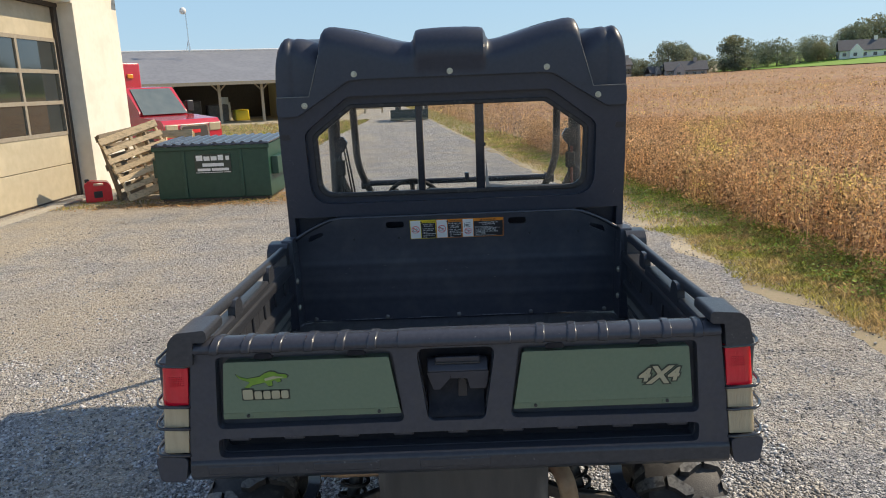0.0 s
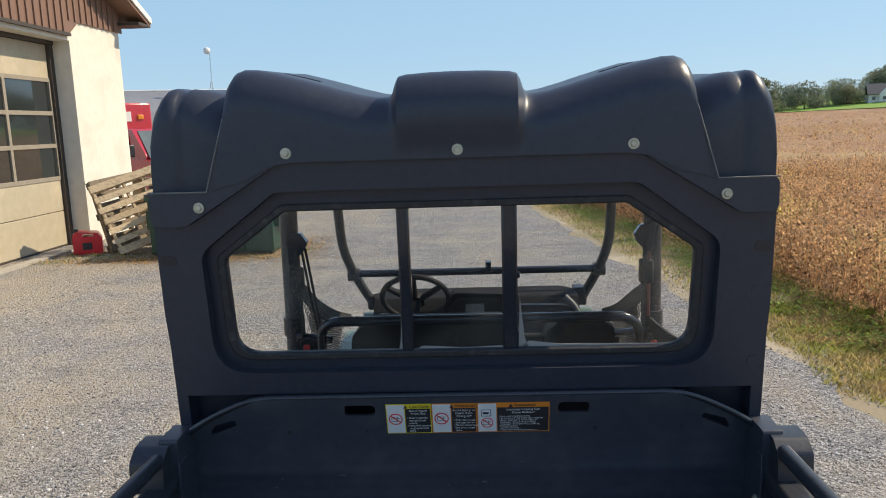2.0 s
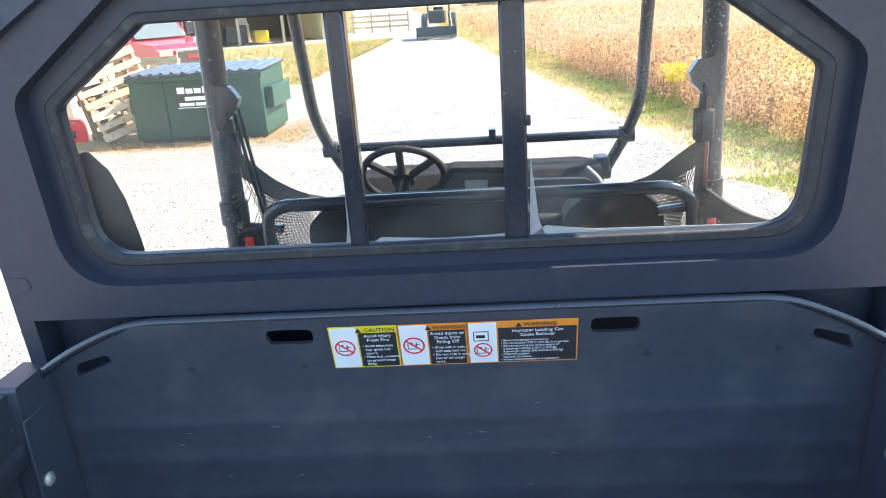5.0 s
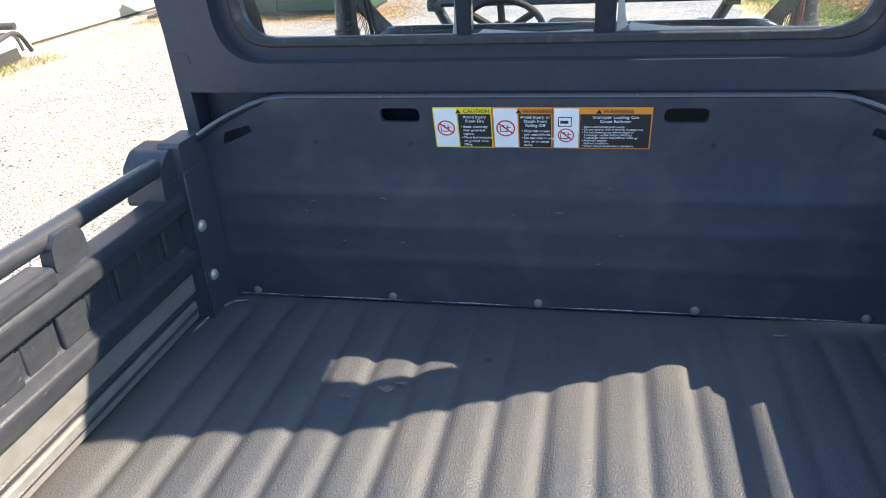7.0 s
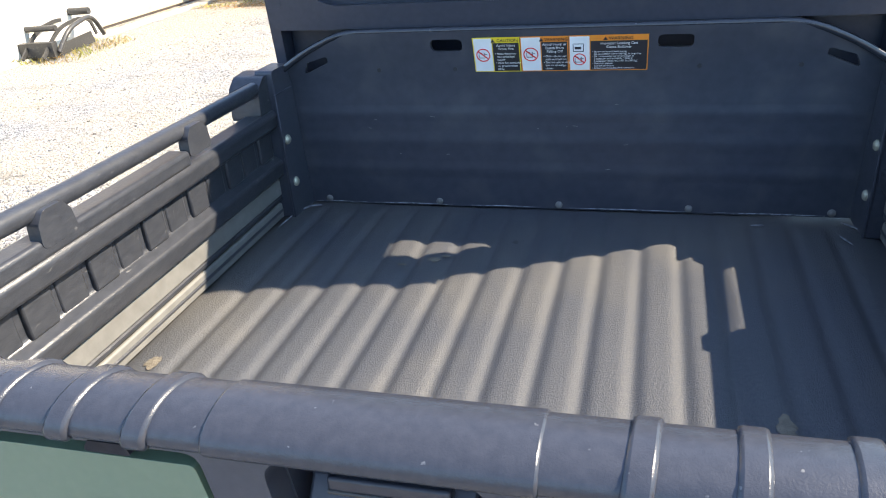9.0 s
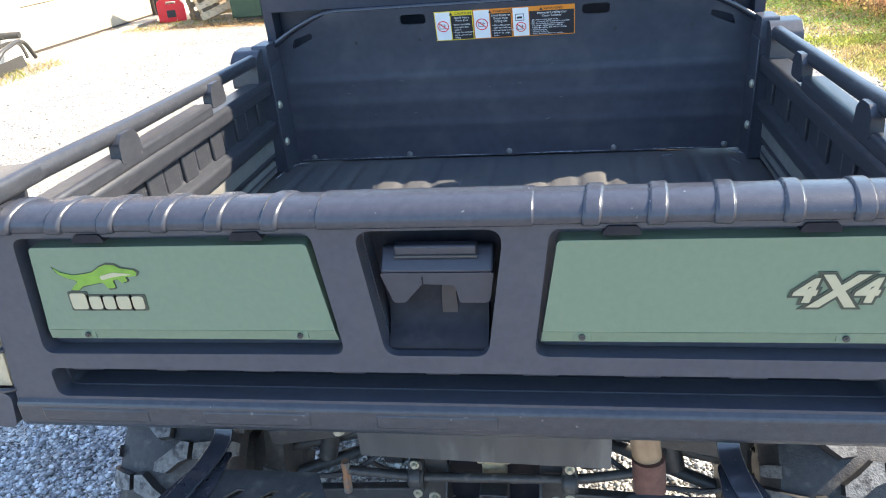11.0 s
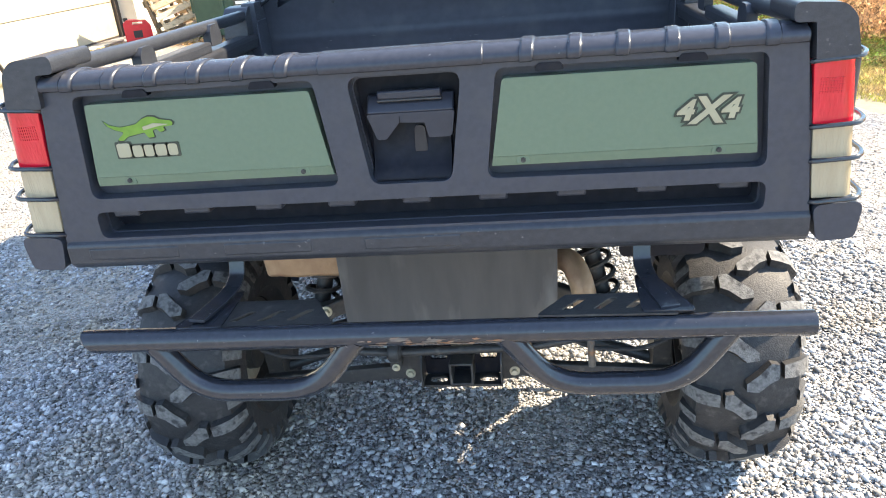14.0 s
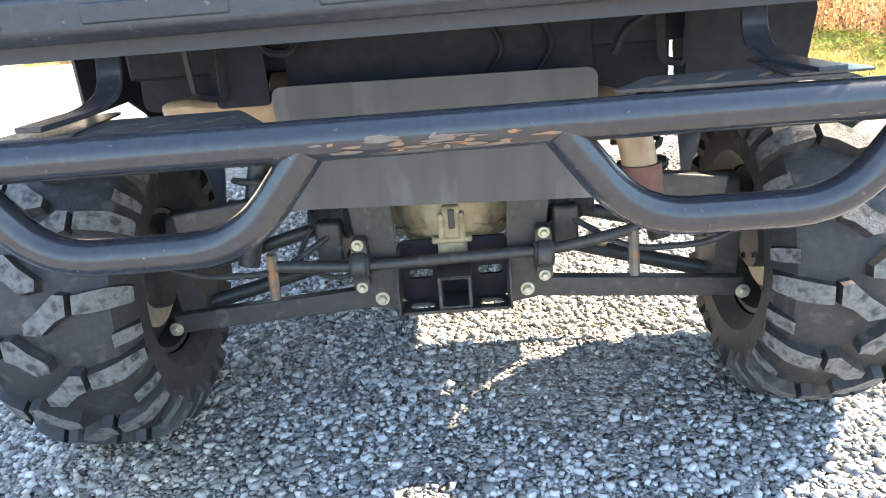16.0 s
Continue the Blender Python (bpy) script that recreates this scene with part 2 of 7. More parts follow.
def box(x0, x1, y0, y1, z0, z1, m=None):
    bm = bmesh.new()
    add_box(bm, x0, x1, y0, y1, z0, z1, m)
    return bm


def rounded(pts, r, n=5):
    """A polygon with its corners rounded; r is one radius or one for each corner."""
    out, k = [], len(pts)
    for i in range(k):
        rad = r[i] if isinstance(r, (list, tuple)) else r
        p, a, b = Vector(pts[i]), Vector(pts[i - 1]), Vector(pts[(i + 1) % k])
        if rad <= 0:
            out.append(tuple(p))
            continue
        da, db = (a - p).normalized(), (b - p).normalized()
        ang = da.angle(db)
        d = min(rad / math.tan(ang / 2), 0.48 * (a - p).length, 0.48 * (b - p).length)
        s, e = p + da * d, p + db * d
        for j in range(n + 1):
            t = j / n
            out.append(tuple(s * (1 - t) ** 2 + p * 2 * t * (1 - t) + e * t * t))
    return out


def plate(outer, holes, d0, d1, axes="xzy"):
    """A flat plate with holes: outlines in the first two axes, thick from d0 to d1 along the third."""
    bm = bmesh.new()
    order = ["xyz".index(a) for a in axes]

    def vert(u, v, w):
        c = [0, 0, 0]
        c[order[0]], c[order[1]], c[order[2]] = u, v, w
        return bm.verts.new(c)

    edges = []
    for loop in (outer, *holes):
        vs = [vert(u, v, d0) for u, v in loop]
        edges += [bm.edges.new((vs[i - 1], vs[i])) for i in range(len(vs))]
    bmesh.ops.triangle_fill(bm, use_beauty=True, use_dissolve=False, edges=edges)
    faces = list(bm.faces)
    got = bmesh.ops.extrude_face_region(bm, geom=faces)
    shift = [0, 0, 0]
    shift[order[2]] = d1 - d0
    bmesh.ops.translate(bm, vec=shift, verts=[g for g in got["geom"] if isinstance(g, bmesh.types.BMVert)])
    return bm


def smooth_path(pts, n=6, r=0.06):
    """A polyline with its bends rounded."""
    out = [Vector(pts[0])]
    for i in range(1, len(pts) - 1):
        p, a, b = Vector(pts[i]), Vector(pts[i - 1]), Vector(pts[i + 1])
        d = min(r, 0.48 * (a - p).length, 0.48 * (b - p).length)
        s, e = p + (a - p).normalized() * d, p + (b - p).normalized() * d
        out += [s * (1 - t) ** 2 + p * 2 * t * (1 - t) + e * t * t for t in (j / n for j in range(n + 1))]
    return out + [Vector(pts[-1])]


def add_tube(bm, pts, r, seg=12, cap=True, flat=None):
    """A round bar along pts; r one radius or one a point; flat: (half width, half height) for a strap."""
    pts = [Vector(p) for p in pts]
    rings, up = [], None
    for i, p in enumerate(pts):
        t = (pts[min(i + 1, len(pts) - 1)] - pts[max(i - 1, 0)]).normalized()
        if up is None:
            up = t.orthogonal().normalized() if flat is None else Vector((0, 0, 1))
        side = t.cross(up)
        if side.length < 1e-4:
            side = t.orthogonal()
        side.normalize()
        up = side.cross(t).normalized()
        rad = r[i] if isinstance(r, (list, tuple)) else r
        ring = []
        for k in range(seg):
            a = 2 * math.pi * (k + 0.5) / seg
            w, h = flat if flat else (rad, rad)
            if flat:
                off = side * w * (1 if math.cos(a) > 0 else -1) + up * h * (1 if math.sin(a) > 0 else -1)
            else:
                off = side * w * math.cos(a) + up * h * math.sin(a)
            ring.append(bm.verts.new(p + off))
        rings.append(ring)
    for a, b in zip(rings, rings[1:]):
        for k in range(seg):
            bm.faces.new((a[k], a[(k + 1) % seg], b[(k + 1) % seg], b[k]))
    if cap:
        bm.faces.new(rings[0][::-1])
        bm.faces.new(rings[-1])


def tube(pts, r, seg=12, bend=0.0, flat=None):
    bm = bmesh.new()
    add_tube(bm, smooth_path(pts, 6, bend) if bend else pts, r, seg if not flat else 4, True, flat)
    return bm


def lathe(profile, axis_at, axis="x", seg=32, close=True):
    """Turns (along, radius) pairs about an axis."""
    bm = bmesh.new()
    o = Vector(axis_at)
    rings = []
    for k in range(seg):
        a = 2 * math.pi * k / seg
        c, s = math.cos(a), math.sin(a)
        ring = []
        for u, r in profile:
            d = {"x": (u, r * c, r * s), "y": (r * c, u, r * s), "z": (r * c, r * s, u)}[axis]
            ring.append(bm.verts.new(o + Vector(d)))
        rings.append(ring)
    n = len(profile)
    for k in range(seg):
        a, b = rings[k], rings[(k + 1) % seg]
        for i in range(n - 1):
            bm.faces.new((a[i], a[i + 1], b[i + 1], b[i]))
    if close:
        bm.faces.new([r[0] for r in rings])
        bm.faces.new([r[-1] for r in rings][::-1])
    return bm


def bolt(parent, at, axis="y", r=0.011, h=0.007, material=None, name="bolt"):
    """A hex head on a round washer, facing against the axis."""
    bm = lathe([(0, r), (-0.002, r), (-0.0025, r * 0.97)], at, axis, 14)
    o = Vector(at)
    hexa = lathe([(-0.0024, r * 0.62), (-h, r * 0.62), (-h - 0.0015, r * 0.5)], at, axis, 6)
    me = bpy.data.meshes.new("tmp")
    hexa.to_mesh(me)
    hexa.free()
    bm.from_mesh(me)
    bpy.data.meshes.remove(me)
    return part(name, bm, material or ZINC, parent)


def text_mesh(name, words, size, m, material, parent, depth=0.0006, align="CENTER", shear=0.0, stretch=1.0, bold=0.0):
    cu = bpy.data.curves.new(name, "FONT")
    cu.body, cu.size, cu.extrude, cu.align_x, cu.align_y, cu.shear, cu.offset, cu.resolution_u = words, size, depth, align, "CENTER", shear, bold, 2
    tmp = new("tmp_text", cu)
    bpy.context.view_layer.update()
    me = bpy.data.meshes.new_from_object(tmp.evaluated_get(bpy.context.evaluated_depsgraph_get()))
    bpy.data.objects.remove(tmp)
    bpy.data.curves.remove(cu)
    me.transform(m @ Matrix.Diagonal((stretch, 1, 1, 1)))
    me.name = name
    return wrap(name, me, material, parent, sharp=0)


def raw_mesh(verts, faces):
    me = bpy.data.meshes.new("raw")
    verts, faces = np.asarray(verts, dtype=np.float32), np.asarray(faces, dtype=np.int32)
    me.vertices.add(len(verts))
    me.vertices.foreach_set("co", verts.ravel())
    k = faces.shape[1]
    me.loops.add(faces.size)
    me.loops.foreach_set("vertex_index", faces.ravel())
    me.polygons.add(len(faces))
    me.polygons.foreach_set("loop_start", np.arange(0, faces.size, k, dtype=np.int32))
    me.polygons.foreach_set("loop_total", np.full(len(faces), k, dtype=np.int32))
    me.update(calc_edges=True)
    return me


# ---- ground, road and field ----
def hill(x, y):
    """The far rise beyond the field."""
    d = np.hypot(x, y)
    a = np.clip((d - 200) / 130, 0, 1)
    b = np.clip((x - 60) / 110, 0, 1)
    c, e = np.clip((d - 45) / 175, 0, 1), np.clip((x - 8) / 32, 0, 1)
    return 8.2 * a * a * (3 - 2 * a) * b * b * (3 - 2 * b) + 1.4 * c * e * e * (3 - 2 * e)


def steps(far, near, ratio=1.25, first=1.0):
    v, s = [0.0], first
    while v[-1] < far:
        v.append(v[-1] + s)
        if v[-1] > near:
            s *= ratio
    return v


def sheet(xs, ys, zf):
    X, Y = np.meshgrid(xs, ys, indexing="ij")
    V = np.stack([X, Y, zf(X, Y)], -1).reshape(-1, 3)
    nx, ny = len(xs), len(ys)
    idx = np.arange(nx * ny).reshape(nx, ny)
    F = np.stack([idx[:-1, :-1], idx[1:, :-1], idx[1:, 1:], idx[:-1, 1:]], -1).reshape(-1, 4)
    return raw_mesh(V, F)


GRASSGROUND = mat("grass and soil", (0.34, 0.275, 0.19), (0.29, 0.25, 0.155), 0.9, scale=26.0, bump=1.0, bscale=90, c3=(0.50, 0.43, 0.32), s3=0.9, w3=(0.46, 0.62))
side = steps(2500, 20, 1.18, 2.0)
gx = np.array([-v for v in side[:0:-1]] + side)
ground = wrap("ground", sheet(gx, gx, lambda x, y: hill(x, y) - 0.012), GRASSGROUND, sharp=60)
tagged(ground, "flat dry grass and soil ground reaching the horizon", "ground", kind="structure")


def gravel_material():
    """Crushed stone: cells of two sizes, dusty tan patches and long paler wheel tracks."""
    m = bpy.data.materials.new("crushed grey limestone")
    m.use_nodes = True
    n, l = m.node_tree.nodes, m.node_tree.links
    p = n["Principled BSDF"]
    geo = n.new("ShaderNodeNewGeometry")

    def cells(scale, dark, mid, light):
        v = n.new("ShaderNodeTexVoronoi")
        v.inputs["Scale"].default_value = scale
        l.new(geo.outputs["Position"], v.inputs["Vector"])
        sp = n.new("ShaderNodeSeparateColor")
        l.new(v.outputs["Color"], sp.inputs[0])
        r = n.new("ShaderNodeValToRGB")
        e = r.color_ramp.elements
        e[0].color, e[1].color = (*dark, 1), (*light, 1)
        e.new(0.55).color = (*mid, 1)
        l.new(sp.outputs[0], r.inputs[0])
        return v, r.outputs["Color"]

    def patches(scale, lo, hi, amount, stretch=(1, 1, 1)):
        v = n.new("ShaderNodeVectorMath")
        v.operation = "MULTIPLY"
        v.inputs[1].default_value = stretch
        l.new(geo.outputs["Position"], v.inputs[0])
        t = n.new("ShaderNodeTexNoise")
        t.inputs["Scale"].default_value, t.inputs["Detail"].default_value, t.inputs["Roughness"].default_value = scale, 9, 0.62
        l.new(v.outputs[0], t.inputs["Vector"])
        r = n.new("ShaderNodeMapRange")
        r.inputs[1].default_value, r.inputs[2].default_value, r.inputs[4].default_value = lo, hi, amount
        l.new(t.outputs["Fac"], r.inputs[0])
        return r.outputs[0]

    def blend(a, b, fac):
        x = n.new("ShaderNodeMix")
        x.data_type = "RGBA"
        for sock, val in (("A", a), ("B", b), ("Factor", fac)):
            if isinstance(val, (tuple, float)):
                x.inputs[sock].default_value = val
            else:
                l.new(val, x.inputs[sock])
        return x.outputs["Result"]

    fine, c1 = cells(95, (0.10, 0.103, 0.112), (0.345, 0.348, 0.356), (0.70, 0.675, 0.66))
    rough, c2 = cells(38, (0.12, 0.123, 0.133), (0.335, 0.338, 0.346), (0.64, 0.617, 0.61))
    col = blend(c1, c2, patches(3.0, 0.40, 0.60, 0.7))
    col = blend(col, (0.57, 0.50, 0.40, 1), patches(0.9, 0.46, 0.62, 0.55, (0.8, 1.5, 1)))
    col = blend(col, (0.58, 0.49, 0.365, 1), patches(0.33, 0.50, 0.64, 0.55, (1.6, 0.45, 1)))
    # the garage side of the yard is bare and dusty
    sep, side, both = n.new("ShaderNodeSeparateXYZ"), n.new("ShaderNodeMapRange"), n.new("ShaderNodeMath")
    l.new(geo.outputs["Position"], sep.inputs[0])
    side.inputs[1].default_value, side.inputs[2].default_value = -1.6, -3.4
    l.new(sep.outputs["X"], side.inputs[0])
    both.operation = "MULTIPLY"
    l.new(side.outputs[0], both.inputs[0])
    l.new(patches(0.8, 0.42, 0.60, 0.85, (1.0, 0.55, 1)), both.inputs[1])
    col = blend(col, (0.54, 0.465, 0.355, 1), both.outputs[0])
    col = blend(col, (0.12, 0.12, 0.125, 1), patches(1.6, 0.56, 0.72, 0.5, (0.7, 1.6, 1)))
    col = blend(col, (0.16, 0.16, 0.165, 1), patches(15, 0.52, 0.66, 0.45))
    col = blend(col, (0.66, 0.64, 0.59, 1), patches(21, 0.52, 0.64, 0.65))
    l.new(col, p.inputs["Base Color"])
    p.inputs["Roughness"].default_value = 0.85
    c = n.new("ShaderNodeBump")
    c.inputs["Strength"].default_value, c.inputs["Distance"].default_value, c.invert = 1.0, 0.025, True
    l.new(rough.outputs["Distance"], c.inputs["Height"])
    b = n.new("ShaderNodeBump")
    l.new(c.outputs["Normal"], b.inputs["Normal"])
    b.inputs["Strength"].default_value, b.inputs["Distance"].default_value = 1.0, 0.016
    b.invert = True
    l.new(fine.outputs["Distance"], b.inputs["Height"])
    l.new(b.outputs["Normal"], p.inputs["Normal"])
    return m


GRAVEL = gravel_material()


def road_right(y):
    return 3.05 - 0.1 * np.maximum(y, -3) * (y > -3) + 0.3 * (y <= -3)


def road_left(y):
    t = np.clip((np.asarray(y, float) - 14.5) / 4.0, 0, 1)
    return -30 + 26.2 * t * t * (3 - 2 * t) - 0.06 * np.maximum(y - 18, 0)


def build_road():
    ys = np.concatenate([np.arange(-40, 2, 1.0), np.arange(2, 30, 0.12), np.arange(30, 90, 1.0)])
    us = np.linspace(0, 1, 40)
    rng = np.random.default_rng(5)
    wob = np.array([noise.noise((y * 1.3, 7.1, 0)) * 0.22 + noise.noise((y * 5.0, 1.1, 0)) * 0.10 for y in ys])
    wobl = np.array([noise.noise((y * 0.7, 3.1, 0)) * 0.5 for y in ys])
    R, L = np.array([road_right(y) for y in ys]) + wob, np.array([float(road_left(y)) for y in ys]) + wobl
    X = L[None, :] + (R - L)[None, :] * us[:, None]
    Y = np.broadcast_to(ys[None, :], X.shape)
    Z = np.zeros_like(X)
    V = np.stack([X, Y, Z], -1).reshape(-1, 3)
    idx = np.arange(X.size).reshape(X.shape)
    F = np.stack([idx[:-1, :-1], idx[1:, :-1], idx[1:, 1:], idx[:-1, 1:]], -1).reshape(-1, 4)
    return tagged(wrap("road", raw_mesh(V, F), GRAVEL, sharp=60), "grey crushed limestone gravel yard and lane", "gravel road", kind="structure")


build_road()


def field_edge(y):
    return 4.35 - 0.1 * np.maximum(y, -3)

# ---- utility vehicle ----
car = thing("utility_vehicle", 0, 1.9, 0, "black four-seat utility vehicle with green tailgate panels, parked on gravel", "utility vehicle")


def mirror(pts, s):
    return [(x * s, *rest) for x, *rest in pts]


# tailgate
tailgate = part("tailgate", plate(
    rounded([(-0.652, 1.18), (0.652, 1.18), (0.690, 0.838), (-0.690, 0.838)], [0.01, 0.01, 0.02, 0.02]),
    [rounded([(-0.594, 1.155), (-0.157, 1.157), (-0.133, 0.966), (-0.607, 0.963)], 0.018),
     rounded([(0.594, 1.155), (0.157, 1.157), (0.133, 0.966), (0.607, 0.963)], 0.018),
     rounded([(-0.098, 1.158), (0.099, 1.158), (0.070, 0.965), (-0.074, 0.965)], 0.022),
     rounded([(-0.609, 0.936), (0.609, 0.936), (0.609, 0.884), (-0.609, 0.884)], 0.016)], -0.004, 0.026), PLASTIC, car,
    "black moulded tailgate with two green panels", bevel=0.011, seg=4)
part("tailgate_core", plate([(-0.645, 1.175), (0.645, 1.175), (0.682, 0.842), (-0.682, 0.842)],
     [rounded([(-0.096, 1.150), (0.097, 1.150), (0.069, 0.968), (-0.073, 0.968)], 0.02), rounded([(-0.605, 0.934), (0.605, 0.934), (0.605, 0.886), (-0.605, 0.886)], 0.012)], 0.027, 0.062), PLASTIC, tailgate)
# coloured near-black for the shade deep in the slot and recess
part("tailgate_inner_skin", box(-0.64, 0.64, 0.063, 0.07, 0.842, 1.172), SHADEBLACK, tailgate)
for k in range(9):
    x = -0.56 + 0.14 * k
    part("slot_rib", box(x - 0.026, x + 0.026, 0.014, 0.062, 0.919, 0.9375), PLASTIC, tailgate, bevel=0.004)


def roll_profile(k=1.0):
    out = []
    for j in range(13):
        a = math.pi * (-0.14 + 1.2 * j / 12)
        out.append((0.026 + 0.042 * k * -math.cos(a), 1.1755 + 0.0225 * k * math.sin(a)))
    return out


def extrude_x(profile, xs, skew=0.0):
    """Sweeps a (y, z) outline along x."""
    bm = bmesh.new()
    rings = [[bm.verts.new((x + skew * i / len(profile), y, z)) for i, (y, z) in enumerate(profile)] for x in xs]
    for a, b in zip(rings, rings[1:]):
        for i in range(len(profile)):
            j = (i + 1) % len(profile)
            bm.faces.new((a[i], a[j], b[j], b[i]))
    bm.faces.new(rings[0])
    bm.faces.new(rings[-1][::-1])
    return bm


part("top_roll", extrude_x(roll_profile(), [-0.652, 0.652]), ROLL, tailgate, "rounded top edge with worn ribs", bevel=0.003)
for s in (-1, 1):
    for k in range(6):
        x = s * (0.206 + 0.0775 * k)
        part("rib", extrude_x(roll_profile(1.13), [x - 0.012, x + 0.012], 0.012), ROLL, tailgate, bevel=0.004)
    for x in (0.245, 0.475):
        # thin near-black plates draw the shade of small pockets
        part("notch", plate(rounded([(s * x - 0.026, 1.1485), (s * x + 0.026, 1.1485), (s * x + 0.018, 1.161), (s * x - 0.018, 1.161)], 0.004), [], -0.0075, 0.01), SHADEBLACK, tailgate, bevel=0.002)
part("grip_band", extrude_x(roll_profile(1.07), [-0.142, 0.138]), ROLL, tailgate, bevel=0.003)
part("bottom_lip", extrude_x([(-0.012, 0.835), (-0.012, 0.872), (0.0, 0.882), (0.02, 0.882), (0.05, 0.842), (0.05, 0.824), (0.0, 0.822)], [-0.685, 0.688]), WORN, tailgate, bevel=0.004)
for s, a, b in ((-1, -0.64, -0.46), (1, -0.37, -0.2), (1, -0.1, 0.08)):
    part("lip_pad", box(a, b, -0.0136, -0.008, 0.842, 0.866), WORN, tailgate, bevel=0.003)

# tailgate panels, marks and latch
for s in (-1, 1):
    face = [(s * 0.577, 1.139), (s * 0.166, 1.139), (s * 0.1445, 1.0035), (s * 0.5895, 1.0035)]
    panel = part("green_panel", plate(rounded(face, [0.008, 0.008, 0, 0]), [], 0.0, 0.03), GREEN, tailgate, "glossy olive green panel", bevel=0.002, seg=2)
    chamfer = [(s * 0.1445, 1.0032), (s * 0.5895, 1.0032), (s * 0.5915, 0.986), (s * 0.142, 0.986)]
    bm = bmesh.new()
    vs = [bm.verts.new((x, 0.0 if z > 1 else 0.004, z)) for x, z in chamfer] + [bm.verts.new((x, 0.026, z)) for x, z in chamfer]
    for f in ((0, 1, 2, 3), (4, 5, 6, 7), (0, 1, 5, 4), (1, 2, 6, 5), (2, 3, 7, 6), (3, 0, 4, 7)):
        bm.faces.new([vs[i] for i in f])
    part("panel_lower_edge", bm, GREEN, panel)
    for x in (s * 0.197, s * 0.527):
        part("screw_tab", plate(rounded([(x - 0.012, 0.989), (x + 0.012, 0.989), (x + 0.011, 1.002), (x - 0.011, 1.002)], 0.002), [], 0.0005, 0.012), GREEN, panel, bevel=0.001)
        bolt(panel, (x, 0.0, 0.9955), "y", 0.0045, 0.002, FRAME, "screw")
# animal mark drawn as a plain green shape, and a row of cream blocks
D = Matrix.Translation
mark = [(-0.549, 1.109), (-0.538, 1.1), (-0.520, 1.0955), (-0.502, 1.0975), (-0.488, 1.1), (-0.476, 1.108), (-0.464, 1.112), (-0.452, 1.111), (-0.444, 1.106), (-0.424, 1.103), (-0.419, 1.099), (-0.422, 1.094),
        (-0.440, 1.0925), (-0.436, 1.086), (-0.446, 1.083), (-0.452, 1.089), (-0.460, 1.087), (-0.458, 1.075), (-0.470, 1.074), (-0.476, 1.084), (-0.492, 1.081), (-0.508, 1.078), (-0.518, 1.071), (-0.530, 1.072), (-0.522, 1.079), (-0.513, 1.086), (-0.530, 1.091), (-0.542, 1.098)]
mid = (-0.484, 1.0915)
part("mark_backing", plate(rounded([(mid[0] + (x - mid[0]) * 1.05, mid[1] + (z - mid[1]) * 1.14) for x, z in mark], 0.003), [], -0.0011, -0.0002), DECAL_DARK, tailgate, sharp=0)
logo = part("side_mark", plate(rounded(mark, 0.003), [], -0.0018, -0.0011), DECAL_GREEN, tailgate, "green running shape decal", sharp=0)
part("mark_belly", plate(rounded([(-0.478, 1.094), (-0.456, 1.100), (-0.424, 1.0965), (-0.444, 1.0945), (-0.458, 1.092), (-0.476, 1.088)], 0.002), [], -0.0023, -0.0018), CREAM, logo, sharp=0)
for k, (a, b) in enumerate(((-0.535, -0.510), (-0.506, -0.487), (-0.484, -0.466), (-0.463, -0.442), (-0.439, -0.421))):
    hgt = 0.026 if k == 0 else 0.021
    part("word_backing", plate(rounded([(a - 0.003, 1.037), (b + 0.004, 1.037), (b + 0.004, 1.043 + hgt), (a - 0.003, 1.043 + hgt)], 0.003), [], -0.0012, -0.0002), DECAL_DARK, tailgate, sharp=0)
    part("word_block", plate(rounded([(a, 1.040), (b, 1.040), (b, 1.040 + hgt), (a, 1.040 + hgt)], 0.005), [], -0.0022, -0.0012), CREAM, tailgate, sharp=0)
for ch, dx, dz, size in (("4", -0.036, 0.0015, 0.045), ("X", 0.0, 0.0, 0.062), ("4", 0.036, 0.0015, 0.045)):
    face_on = Matrix.Translation((0.502 + dx, -0.0012, 1.0635 + dz)) @ Matrix.Rotation(math.pi / 2, 4, "X")
    text_mesh("mark_outline", ch, size, face_on, DECAL_DARK, tailgate, 0.0004, shear=0.25, stretch=1.12, bold=0.0055)
    text_mesh("drive_mark", ch, size, D((0, -0.001, 0)) @ face_on, CREAM, tailgate, 0.0004, shear=0.25, stretch=1.12, bold=0.0020)
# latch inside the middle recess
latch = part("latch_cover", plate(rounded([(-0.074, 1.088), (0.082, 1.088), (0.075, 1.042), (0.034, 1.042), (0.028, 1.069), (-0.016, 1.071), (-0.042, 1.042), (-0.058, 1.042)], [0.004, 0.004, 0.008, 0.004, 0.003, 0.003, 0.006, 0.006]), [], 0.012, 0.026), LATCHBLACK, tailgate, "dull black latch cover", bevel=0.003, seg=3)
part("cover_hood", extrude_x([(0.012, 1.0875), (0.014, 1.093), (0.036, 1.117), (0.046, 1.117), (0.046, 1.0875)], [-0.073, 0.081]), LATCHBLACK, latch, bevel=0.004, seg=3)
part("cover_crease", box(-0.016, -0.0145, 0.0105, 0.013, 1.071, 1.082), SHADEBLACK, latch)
part("latch_hinge", tube([(-0.052, 0.020, 1.109), (0.060, 0.020, 1.109)], 0.0026, 10), FRAME, latch)
part("hinge_plate", box(-0.052, 0.060, 0.018, 0.034, 1.111, 1.126), LATCHBLACK, latch, bevel=0.003)
